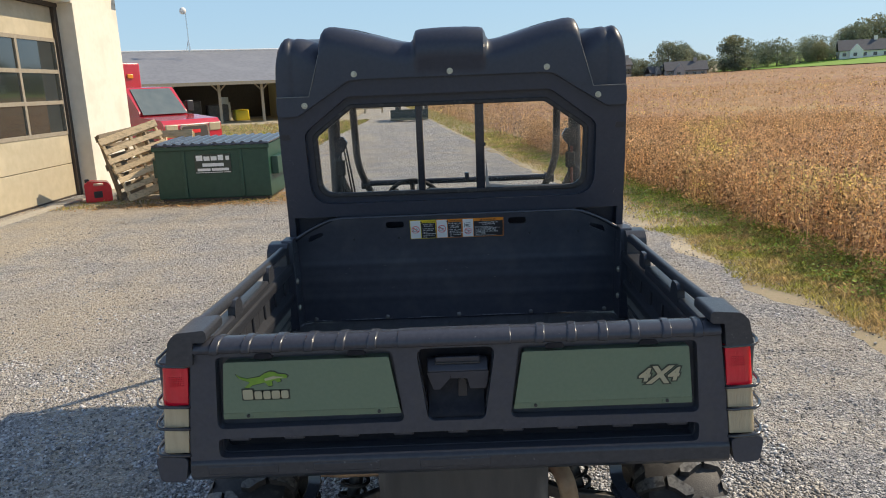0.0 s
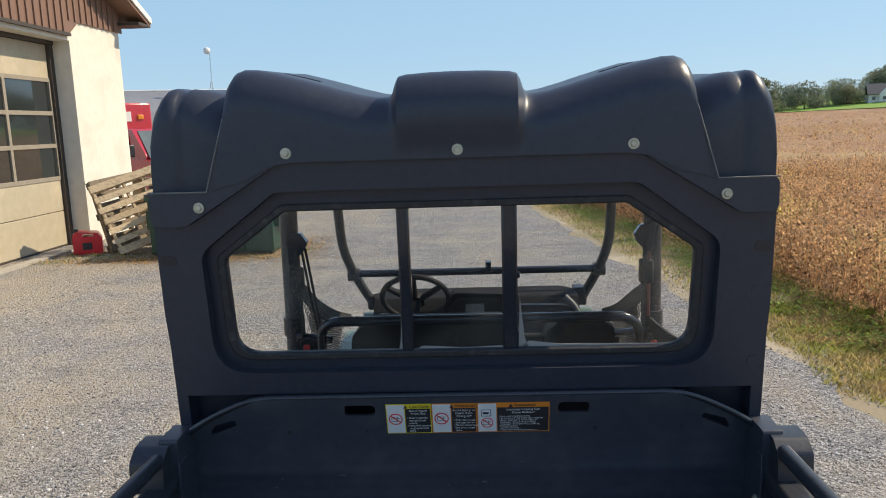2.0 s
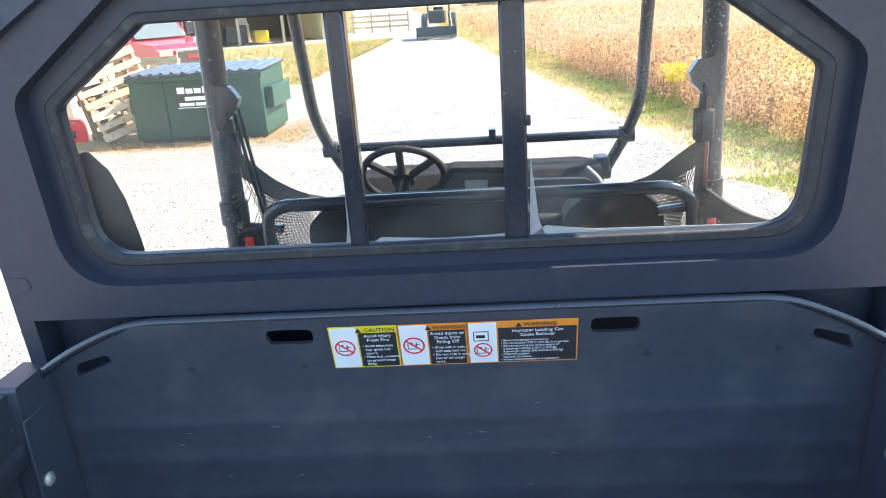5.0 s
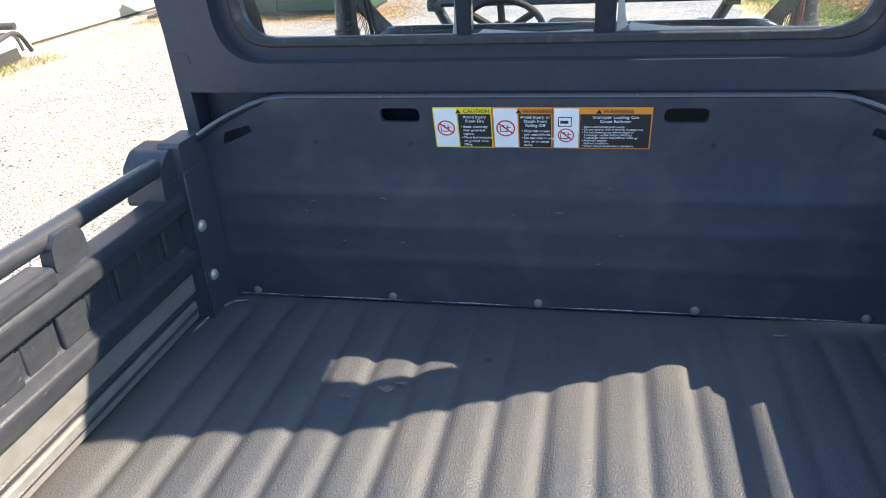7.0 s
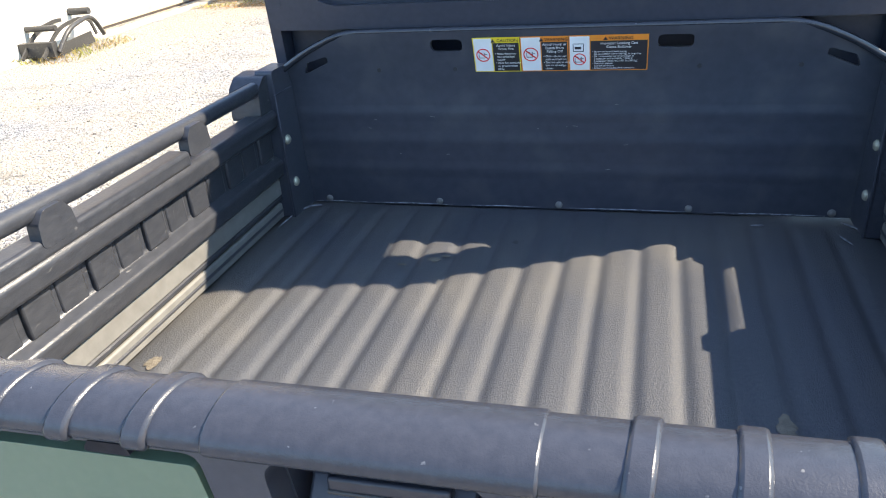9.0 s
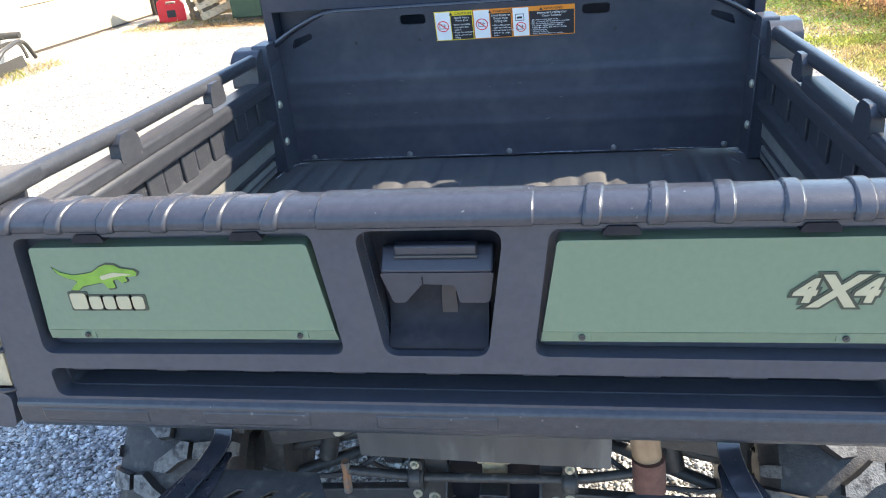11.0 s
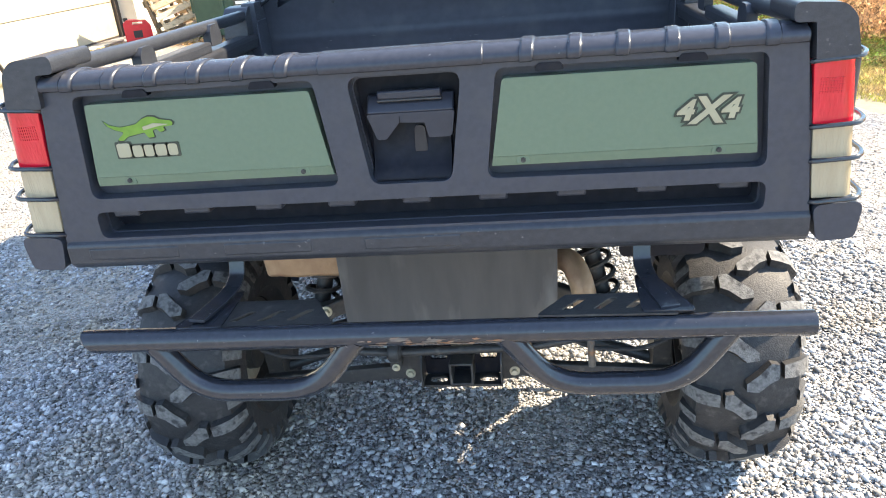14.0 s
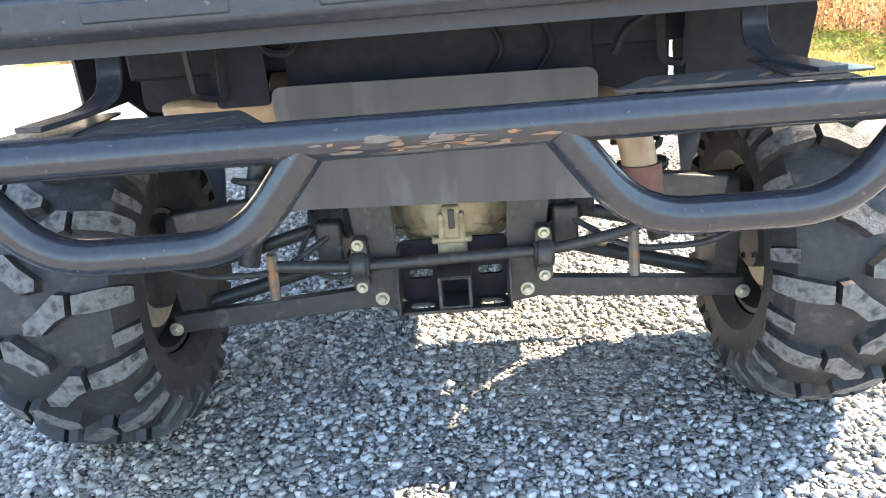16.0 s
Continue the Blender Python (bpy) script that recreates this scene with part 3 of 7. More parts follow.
# recess shade is put into the colour of base, slot and well
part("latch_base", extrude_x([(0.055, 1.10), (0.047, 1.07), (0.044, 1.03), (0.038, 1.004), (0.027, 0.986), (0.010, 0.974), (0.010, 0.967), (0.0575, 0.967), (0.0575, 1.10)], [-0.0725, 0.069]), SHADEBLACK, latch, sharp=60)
part("latch_slot", plate(rounded([(0.005, 1.058), (0.024, 1.058), (0.026, 1.006), (0.003, 1.006)], 0.009), [], 0.0395, 0.0450), INK_AND_GAP_BLACK, latch)
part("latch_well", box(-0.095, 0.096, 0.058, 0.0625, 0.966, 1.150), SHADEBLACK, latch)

# corner posts with lamps
for s in (-1, 1):
    part("corner_post", plate(rounded(mirror([(0.664, 0.0), (0.745, 0.01), (0.752, 0.16), (0.664, 0.16)], s), 0.015), [], 0.90, 1.141, "xyz"), PLASTIC, car, bevel=0.004)
    part("corner_cap", plate(rounded([(s * x + 0.008, z) for x, z in ((0.614, 1.198), (0.614, 1.230), (0.690, 1.224), (0.709, 1.204), (0.722, 1.143), (0.655, 1.139), (0.649, 1.198))], [0.012, 0.012, 0.03, 0.03, 0.004, 0.004, 0.006], 7), [], -0.016, 0.112), WORN, car, bevel=0.016, seg=5)
    part("lower_corner", plate(rounded(mirror([(0.688, 0.890), (0.772, 0.895), (0.764, 0.826), (0.700, 0.822)], s), 0.016), [], -0.01, 0.15), PLASTIC, car, bevel=0.01, seg=3)

    def lens(name, z0, z1, material, label):
        bm = bmesh.new()
        rings = []
        for z in (z0, (z0 + z1) / 2, z1):
            off = (1.137 - z) / 0.235 * 0.022
            base = rounded([(0.664 + off, -0.004), (0.732 + off, -0.004), (0.742 + off, 0.09), (0.664 + off, 0.09)], [0.002, 0.026, 0.004, 0.002], 6)
            rings.append([bm.verts.new((s * x, y, z)) for x, y in base])
        for a, b in zip(rings, rings[1:]):
            for i in range(len(a)):
                bm.faces.new((a[i], a[(i + 1) % len(a)], b[(i + 1) % len(a)], b[i]))
        bm.faces.new(rings[0])
        bm.faces.new(rings[-1][::-1])
        return part(name, bm, material, lamp, label, bevel=0.002)

    lamp = part("tail_lamp", plate(rounded(mirror([(0.668, 0.01), (0.74, 0.01), (0.745, 0.085), (0.668, 0.085)], s), 0.01), [], 0.899, 1.139, "xyz"), PLASTIC, car, "tall red and clear rear lamp with wire guard")
    lens("red_lens", 1.031, 1.137, RED_LENS, "bright red plastic lens")
    lens("reversing_lens", 0.972, 1.027, CLEAR_LENS, "cloudy clear ribbed lens")
    lens("lower_lens", 0.901, 0.968, CLEAR_LENS, "cloudy clear ribbed lens")
    for z in (1.137, 1.029, 0.970, 0.897):
        off = (1.137 - z) / 0.235 * 0.022
        path = [(s * (0.660 + off), 0.0, z - 0.004), (s * (0.668 + off), -0.012, z), (s * (0.736 + off), -0.014, z + 0.004), (s * (0.752 + off), 0.02, z + 0.006), (s * (0.755 + off), 0.10, z + 0.006)]
        part("lamp_guard", tube(path, 0.0042, 8, 0.02), STEEL, lamp)
    bm = bmesh.new()
    for i in range(9):
        for j in range(5):
            x0 = s * (0.678 + 0.0042 * i)
            add_box(bm, x0, x0 + s * 0.003, -0.0056, -0.0035, 1.082 + 0.0055 * j, 1.0855 + 0.0055 * j)
    part("lens_reflector", bm, RED_LENS, lamp)

# cargo box
DRYMUD = mat("dried mud", (0.13, 0.112, 0.085), (0.18, 0.155, 0.118), 0.9, scale=90, bump=0.4)
bed = part("cargo_box", extrude_x([(0.06, 0.80), (0.06, 0.822), (1.345, 0.822), (1.345, 0.80)], [-0.655, 0.655]), PLASTIC, car, "black plastic cargo box, empty and dusty")


def corrugated():
    xs = np.linspace(-0.655, 0.655, 263)
    ph = (xs / 0.080) % 1.0
    t = np.clip((np.abs(ph - 0.5) - 0.16) / 0.14, 0, 1)
    h = 0.0085 * (1 - np.exp(-((ph - 0.5) / 0.17) ** 2))
    xs, h = np.concatenate([[-0.70], xs, [0.70]]), np.concatenate([[0], h, [0]])
    ys = np.array([0.066, 0.09, 0.4, 0.8, 1.18, 1.22, 1.335])
    k = np.array([0, 1, 1, 1, 1, 0, 0])
    X, Y = np.meshgrid(xs, ys, indexing="ij")
    Z = 0.826 + h[:, None] * k[None, :]
    V = np.stack([X, Y, Z], -1).reshape(-1, 3)
    idx = np.arange(X.size).reshape(X.shape)
    return raw_mesh(V, np.stack([idx[:-1, :-1], idx[1:, :-1], idx[1:, 1:], idx[:-1, 1:]], -1).reshape(-1, 4))


def smudge(x, y, rx, ry, seed):
    rng = random.Random(seed)
    bm = bmesh.new()
    ring = [bm.verts.new((x + rx * math.cos(a) * rng.uniform(0.55, 1.15), y + ry * math.sin(a) * rng.uniform(0.55, 1.15), 0.8365)) for a in (2 * math.pi * k / 18 for k in range(18))]
    mid = bm.verts.new((x, y, 0.838))
    for k in range(18):
        bm.faces.new((ring[k - 1], ring[k], mid))
    return bm


for k, (x, y, rx, ry) in enumerate(((-0.235, 0.955, 0.016, 0.012), (-0.212, 0.972, 0.012, 0.006), (-0.30, 0.925, 0.012, 0.005), (-0.64, 0.512, 0.016, 0.022), (-0.665, 0.445, 0.032, 0.020), (-0.632, 0.475, 0.010, 0.012), (0.42, 0.5, 0.015, 0.03))):
    part("mud_smudge", smudge(x, y, rx, ry, k), DRYMUD, bed, "dried tan mud", sharp=0)
wrap("bed_floor", corrugated(), BEDMAT, bed, "ribbed bed floor with pale dust", sharp=70)
for s in (-1, 1):
    prof = [(0.700, 0.824), (0.692, 0.935), (0.668, 0.948), (0.664, 0.985), (0.690, 1.000), (0.690, 1.062), (0.664, 1.070), (0.660, 1.104), (0.668, 1.113), (0.715, 1.113), (0.74, 1.09), (0.752, 0.89), (0.742, 0.865), (0.712, 0.824)]
    bm = bmesh.new()
    rings = [[bm.verts.new((s * x, y, z)) for x, z in prof] for y in (0.066, 1.335)]
    for i in range(len(prof)):
        j = (i + 1) % len(prof)
        bm.faces.new((rings[0][i], rings[0][j], rings[1][j], rings[1][i]))
    bm.faces.new(rings[0])
    bm.faces.new(rings[1][::-1])
    wall = part("side_wall", bm, WORN, bed, "scuffed black side with tie-down slots", bevel=0.006, seg=3)
    for k in range(15):
        y = 0.11 + 0.075 * k
        x0, x1 = sorted((s * (0.682 if k % 2 else 0.687), s * 0.694))
        part("rib", box(x0, x1, y, y + 0.062, 0.996, 1.068), WORN, wall, bevel=0.004)
    x0, x1 = sorted((s * 0.684, s * 0.696))
    part("ledge_band", box(x0, x1, 0.075, 1.25, 0.894, 0.938), LEDGE, wall, "pale dusty band along the bed wall", bevel=0.003)
    part("ledge_ridge", tube([(s * 0.692, 0.075, 0.886), (s * 0.692, 1.25, 0.886)], 0.008, 8), WORN, wall)
    part("ledge_foot", box(*sorted((s * 0.688, s * 0.700)), 0.075, 1.25, 0.832, 0.872), LEDGE, wall, bevel=0.005)
    part("ledge_ridge", tube([(s * 0.690, 0.075, 0.852), (s * 0.690, 1.25, 0.852)], 0.005, 8), WORN, wall)
    part("top_bar", box(*sorted((s * 0.663, s * 0.712)), 0.10, 0.795, 1.108, 1.140), WORN, wall, "worn raised bar along the side", bevel=0.008, seg=3)
    rail = part("side_rail", tube([(s * 0.690, 0.10, 1.188), (s * 0.690, 0.5, 1.176), (s * 0.690, 1.12, 1.171)], 0.0175, 16), WORN, bed, "worn black tubular rail")
    for y in (0.43, 0.83):
        part("rail_bracket", plate(rounded([(y - 0.04, 1.125), (y - 0.035, 1.165), (y - 0.02, 1.182), (y + 0.02, 1.182), (y + 0.035, 1.165), (y + 0.04, 1.125)], 0.012), [], s * 0.662, s * 0.684, "yzx"), WORN, rail, bevel=0.006)
        part("rail_joint", lathe([(y - 0.004, 0.0185), (y + 0.004, 0.0185)], (s * 0.690, 0, 1.170), "y", 16), STEEL, rail)
    part("front_cap", plate(rounded([(1.10, 1.10), (1.108, 1.172), (1.14, 1.196), (1.215, 1.200), (1.24, 1.10)], [0.01, 0.02, 0.03, 0.03, 0.01]), [], s * 0.672, s * 0.748, "yzx"), WORN, bed, bevel=0.022, seg=5)
    part("corner_gusset", plate(rounded([(1.150, 0.83), (1.28, 0.83), (1.25, 1.205), (1.155, 1.205)], 0.008), [], s * 0.656, s * 0.700, "yzx"), PLASTIC, bed, bevel=0.006, seg=3)
    fl = part("corner_plate", plate([(1.148, 0.828), (1.262, 0.828), (1.238, 1.15), (1.150, 1.15)], [], s * 0.653, s * 0.659, "yzx"), PLASTIC, bed, bevel=0.002)
    for y, z in ((1.170, 1.034), (1.177, 0.921)):
        part("bolt", lathe([(0, 0.012), (0.003, 0.012), (0.007, 0.008), (0.008, 0.003)], (s * 0.653, y, z), "x", 14) if s < 0 else lathe([(0, 0.012), (-0.003, 0.012), (-0.007, 0.008), (-0.008, 0.003)], (s * 0.653, y, z), "x", 14), ZINC, fl)

# front wall of the bed
outer = [(-0.665, 0.83), (0.665, 0.83), (0.665, 1.185), (0.60, 1.228), (0.50, 1.274), (-0.50, 1.274), (-0.60, 1.228), (-0.665, 1.185)]
slots = [rounded([(s * 0.285, 1.228), (s * 0.212, 1.228), (s * 0.212, 1.256), (s * 0.285, 1.256)], 0.012) for s in (-1, 1)]
tris = [rounded([(s * 0.615, 1.175), (s * 0.545, 1.205), (s * 0.545, 1.222), (s * 0.60, 1.205)], 0.006) for s in (-1, 1)]


def wall_lean(z):
    """How far the front wall lies forward at the height z: a leaning top band over a nearly upright panel."""
    return (1.22 - max(z, 1.15)) * 0.29 + max(0.0, 1.15 - z) * 0.035


bm = plate(rounded(outer, [0, 0, 0.03, 0.02, 0.05, 0.05, 0.02, 0.03]), slots + tris, 1.205, 1.217)
for z in (1.15, 1.12):
    bmesh.ops.bisect_plane(bm, geom=[*bm.verts, *bm.edges, *bm.faces], plane_co=(0, 0, z), plane_no=(0, 0, 1))
for v in bm.verts:
    v.co.y += wall_lean(v.co.z)
front = part("front_wall", bm, BEDWALL, bed, "black front wall with warning decals", bevel=0.002)
edge = [(-0.665, 1.19, 1.19), (-0.60, 1.188, 1.232), (-0.50, 1.186, 1.276), (0.50, 1.186, 1.276), (0.60, 1.188, 1.232), (0.665, 1.19, 1.19)]
part("rolled_edge", tube([(x, y + 0.012, z) for x, y, z in edge], 0.008, 10, 0.05), STEEL, front)
for z, h in ((1.075, 0.022), (1.005, 0.026), (0.93, 0.024)):
    y = 1.205 + wall_lean(z)
    wave = [(y - h * q * 0.035 - 0.0018 * math.cos(q * math.pi / 2) ** 2, z + h * q) for q in (-1, -0.75, -0.5, -0.25, 0, 0.25, 0.5, 0.75, 1)]
    part("pressed_ridge", extrude_x(wave + [(y + 0.004, z)], [-0.645, 0.645]), BEDWALL, front, sharp=60)
rng = random.Random(11)
for k in range(11):
    x, z = rng.uniform(-0.5, 0.5), rng.choice([rng.uniform(0.9, 1.15), rng.gauss(1.06, 0.015)])
    y = 1.2025 + wall_lean(z) - (0.0016 if 0.9 < z < 1.1 else 0)
    ln, a = rng.uniform(0.0012, 0.006), rng.uniform(-0.3, 0.3)
    part("scratch", box(-ln, ln, -0.0004, 0.0004, -0.0006, 0.0006, Matrix.Translation((x, y, z)) @ Matrix.Rotation(a, 4, "Y")), LEDGE, front, sharp=0)
SCUFF = mat("pale scuffed edge", (0.20, 0.21, 0.23), (0.34, 0.35, 0.37), 0.6, scale=160, c3=(0.09, 0.095, 0.11), s3=60, w3=(0.45, 0.6))
for a, b in ((-0.645, -0.50), (-0.48, -0.27), (-0.22, -0.05), (0.02, 0.30), (0.36, 0.60)):
    part("seam_scuff", tube([(a, 1.2335, 0.8345), ((a + b) / 2, 1.233, 0.8355), (b, 1.2335, 0.8345)], [0.0006, 0.0016, 0.0006], 6), SCUFF, front)
for x, y, ln, a in ((-0.655, 1.195, 0.030, 0.9), (-0.640, 1.215, 0.022, 0.3), (-0.668, 1.12, 0.035, 1.5), (0.645, 1.20, 0.025, 2.3), (-0.625, 1.222, 0.012, 0.0), (0.62, 1.13, 0.02, 2.0), (0.45, 1.19, 0.014, 0.1)):
    c, q = ln * math.cos(a), ln * math.sin(a)
    part("floor_scuff", tube([(x - c, y - q, 0.836), (x + c * 0.2, y + q * 0.1, 0.8368), (x + c, y + q, 0.836)], [0.0008, 0.0026, 0.0008], 5), SCUFF, bed)
for x in (-0.605, -0.303, 0.0, 0.304, 0.613):
    part("bolt", lathe([(0, 0.009), (-0.003, 0.009), (-0.006, 0.005)], (x, 1.236, 0.842), "y", 12), LEDGE, front)
bolt(front, (-0.073, 1.037, 0.835), "z", 0.007, 0.003, FRAME, "floor_screw")
for x in (-0.42, -0.235, 0.30, 0.50):
    part("hole_plug", lathe([(0, 0.005), (-0.002, 0.005)], (x, 1.2155, 1.185), "y", 10), INK_AND_GAP_BLACK, front)


# warning decals
def decal(x0, x1, accent, title, heading, lines, split, two=False):
    y, z0, z1 = 1.204, 1.176, 1.2605
    tilt = Matrix.Translation((0, y, 1.22)) @ Matrix.Rotation(0.282, 4, "X") @ Matrix.Translation((0, -y, -1.22))

    def sheet_of(name, a, b, c, d, off, material, par):
        bm = box(a, b, y - off, y - off + 0.0006, c, d)
        bmesh.ops.transform(bm, matrix=tilt, verts=bm.verts)
        return part(name, bm, material, par, sharp=0)

    base = sheet_of("warning_decal", x0, x1, z0, z1, 0.0012, accent, front)
    base["label"] = "printed warning decal with pictograms and text"
    b = 0.0022
    sheet_of("pictogram_field", x0 + b, split - b / 2, z0 + b, z1 - b, 0.0018, WHITE_INK, base)
    sheet_of("text_field", split + b / 2, x1 - b, z0 + b, z1 - 0.0135, 0.0018, INK_AND_GAP_BLACK, base)
    face = tilt @ Matrix.Translation((0, y - 0.0022, 0)) @ Matrix.Rotation(math.pi / 2, 4, "X")

    def words(txt, x, z, size, material, align):
        text_mesh("lettering", txt, size, tilt @ Matrix.Translation((x, y - 0.0024, z)) @ Matrix.Rotation(math.pi / 2, 4, "X"), material, base, 0.0002, align)

    cx = (split + x1) / 2
    words(title, cx + 0.004, z1 - 0.0075, 0.0105, INK_AND_GAP_BLACK, "CENTER")
    tri = plate([(cx - 0.0335, z1 - 0.0115), (cx - 0.0235, z1 - 0.0115), (cx - 0.0285, z1 - 0.0035)], [], y - 0.0024, y - 0.0018)
    bmesh.ops.transform(tri, matrix=tilt, verts=tri.verts)
    part("alert_triangle", tri, INK_AND_GAP_BLACK, base, sharp=0)
    for i, t in enumerate(heading):
        words(t, cx, z1 - 0.019 - 0.0085 * i, 0.0085, WHITE_INK, "CENTER")
    z = z1 - 0.019 - 0.0085 * len(heading)
    pitch = (z - z0 - 0.003) / max(len(lines), 1)
    for t in lines:
        words(t, split + 0.005, z - pitch * 0.4, min(0.0068, pitch * 0.95), WHITE_INK, "LEFT")
        z -= pitch
    # pictograms: a ringed and struck figure
    cxp = (x0 + split) / 2
    zc = (z0 + z1) / 2 - (0.014 if two else 0)
    r = min(0.0195, (split - x0) / 2 - 0.006) * (0.85 if two else 1)
    ring = lathe([(-0.0006, r), (0, r), (0, r * 0.86), (-0.0006, r * 0.86)], (cxp, y - 0.0019, zc), "y", 28, False)
    bmesh.ops.transform(ring, matrix=tilt, verts=ring.verts)
    part("prohibition_ring", ring, RED_INK, base, sharp=0)
    bar = box(-r, r, -0.0005, 0.0, -0.0013, 0.0013, Matrix.Translation((cxp, y - 0.002, zc)) @ Matrix.Rotation(radians(40), 4, "Y"))
    bmesh.ops.transform(bar, matrix=tilt, verts=bar.verts)
    part("prohibition_bar", bar, RED_INK, base, sharp=0)
    for a, bb, c, d in ((-0.010, 0.004, -0.0075, -0.0060), (-0.010, -0.0088, -0.006, 0.004), (0.001, 0.009, 0.001, 0.0022), (0.003, 0.0045, -0.006, 0.006), (-0.006, -0.002, 0.003, 0.0065)):
        sheet_of("pictogram_mark", cxp + a, cxp + bb, zc + c, zc + d, 0.002, INK_AND_GAP_BLACK, base)
    if two:
        for a, bb, c, d in ((-0.014, 0.008, 0.018, 0.0195), (-0.012, 0.010, 0.036, 0.0375), (-0.014, -0.0125, 0.018, 0.037), (0.008, 0.0095, 0.018, 0.037), (-0.010, 0.004, 0.024, 0.030)):
            sheet_of("pictogram_mark", cxp + a, cxp + bb, zc + c, zc + d, 0.002, INK_AND_GAP_BLACK, base)


decal(-0.187, -0.0815, YELLOW_INK, "CAUTION", ["Avoid Injury", "From Fire"], ["\u2022 Static electricity", "  may ignite fuel", "  vapors.", "\u2022 Place fuel container", "  on ground when", "  filling."], -0.143)
decal(-0.0805, 0.0245, ORANGE_INK, "WARNING", ["Avoid Injury or", "Death from", "Falling Off"], ["\u2022 Only ride in seat", "  with seat belt on.", "\u2022 Do not ride in cargo", "  box or on cargo", "  racks."], -0.035)
decal(0.0255, 0.193, ORANGE_INK, "WARNING", ["Improper Loading Can", "Cause Rollover"], ["\u2022 Secure and spread loads evenly.", "\u2022 Do not exceed 1000 lb (454 kg) in cargo box.", "\u2022 Do not exceed gross vehicle weight of", "  2 passenger vehicle 3100 lb (1406 kg)", "  4 passenger vehicle (S4) 3400 lb (1542 kg)", "\u2022 Maximum payload", "  load and conditions.", "\u2022 Follow recommendations in operator's"], 0.071, True)

# cab back panel
DUSTFILM = mat("pale window dust", (0.32, 0.31, 0.29), (0.40, 0.39, 0.36), 0.9, scale=200, bump=0.1)
window_hole = rounded([(-0.540, 1.606), (-0.395, 1.713), (0.365, 1.713), (0.520, 1.606), (0.515, 1.376), (-0.535, 1.376)], [0.02, 0.02, 0.02, 0.02, 0.06, 0.06])
ring_hole = rounded([(-0.583, 1.626), (-0.405, 1.760), (0.385, 1.760), (0.566, 1.626), (0.561, 1.336), (-0.578, 1.336)], [0.05, 0.05, 0.05, 0.05, 0.09, 0.09], 8)
back = part("cab_back_panel", plate([(-0.60, 1.29), (0.60, 1.29), (0.60, 1.83), (-0.60, 1.83)], [window_hole], 1.190, 1.215), ROOFPLASTIC, car, "black moulded cab rear panel round a window", bevel=0.006, seg=3)
body = rounded([(-0.672, 1.283), (0.672, 1.283), (0.682, 1.48), (0.680, 1.760), (0.535, 1.762), (0.52, 1.83), (-0.52, 1.83), (-0.535, 1.762), (-0.680, 1.760), (-0.682, 1.48)], [0.03, 0.03, 0.05, 0.02, 0, 0, 0, 0, 0.02, 0.05])
part("outer_frame", plate(body, [ring_hole], 1.160, 1.192), ROOFPLASTIC, back, bevel=0.015, seg=5)
part("window_bead", plate(rounded([(-0.558, 1.613), (-0.401, 1.729), (0.371, 1.729), (0.538, 1.613), (0.533, 1.360), (-0.553, 1.360)], [0.03, 0.03, 0.03, 0.03, 0.07, 0.07]), [window_hole], 1.183, 1.192), RUBBER, back, bevel=0.003)
part("cab_lower_panel", box(-0.655, 0.655, 1.262, 1.274, 1.05, 1.33), ROOFPLASTIC, back)
for s in (-1, 1):
    part("side_skirt", plate(rounded([(1.165, 1.18), (1.165, 1.765), (1.235, 1.765), (1.27, 1.68), (1.30, 1.30), (1.28, 1.18)], 0.02), [], s * 0.655, s * 0.681, "yzx"), ROOFPLASTIC, back, bevel=0.008, seg=3)
    for z in (1.60, 1.50, 1.335):
        # the top plate is black, drawing the shade of a cut
        part("side_notch", plate(rounded([(s * 0.636, z), (s * 0.676, z), (s * 0.676, z + 0.022), (s * 0.642, z + 0.022)], 0.008), [], 1.1588, 1.1625), INK_AND_GAP_BLACK if z == 1.60 else ROOFPLASTIC, back, bevel=0.003)
    part("column_foot", box(*sorted((s * 0.50, s * 0.676)), 1.215, 1.33, 1.12, 1.30), ROOFPLASTIC, back, bevel=0.03, seg=5)
for x, w in ((-0.132, 0.0135), (0.107, 0.0175)):
    part("window_bar", box(x - w, x + w, 1.193, 1.222, 1.37, 1.72), STEEL, back, bevel=0.004)
part("catch", box(0.122, 0.130, 1.19, 1.2, 1.545, 1.56), STEEL, back, bevel=0.002)
for a, b in ((-0.545, -0.145), (-0.119, 0.09), (0.124, 0.53)):
    pane = part("window_pane", box(a, b, 1.2055, 1.2085, 1.370, 1.72), WINDOWGLASS, back, "dusty clear sliding pane", sharp=0)
    pane.visible_shadow = False

for k, pts in enumerate(([(0.126, 1.372), (0.150, 1.372), (0.140, 1.40), (0.129, 1.50)], [(0.126, 1.3725), (0.50, 1.3725), (0.50, 1.377), (0.22, 1.381), (0.15, 1.390)], [(-0.115, 1.3725), (0.088, 1.3725), (0.088, 1.380), (0.0, 1.3765), (-0.10, 1.383)], [(-0.155, 1.372), (-0.147, 1.372), (-0.147, 1.46), (-0.15, 1.40)])):
    part("dust_smear", plate(pts, [], 1.2035, 1.2045), DUSTFILM, back, "pale dust caught along the pane", sharp=0)

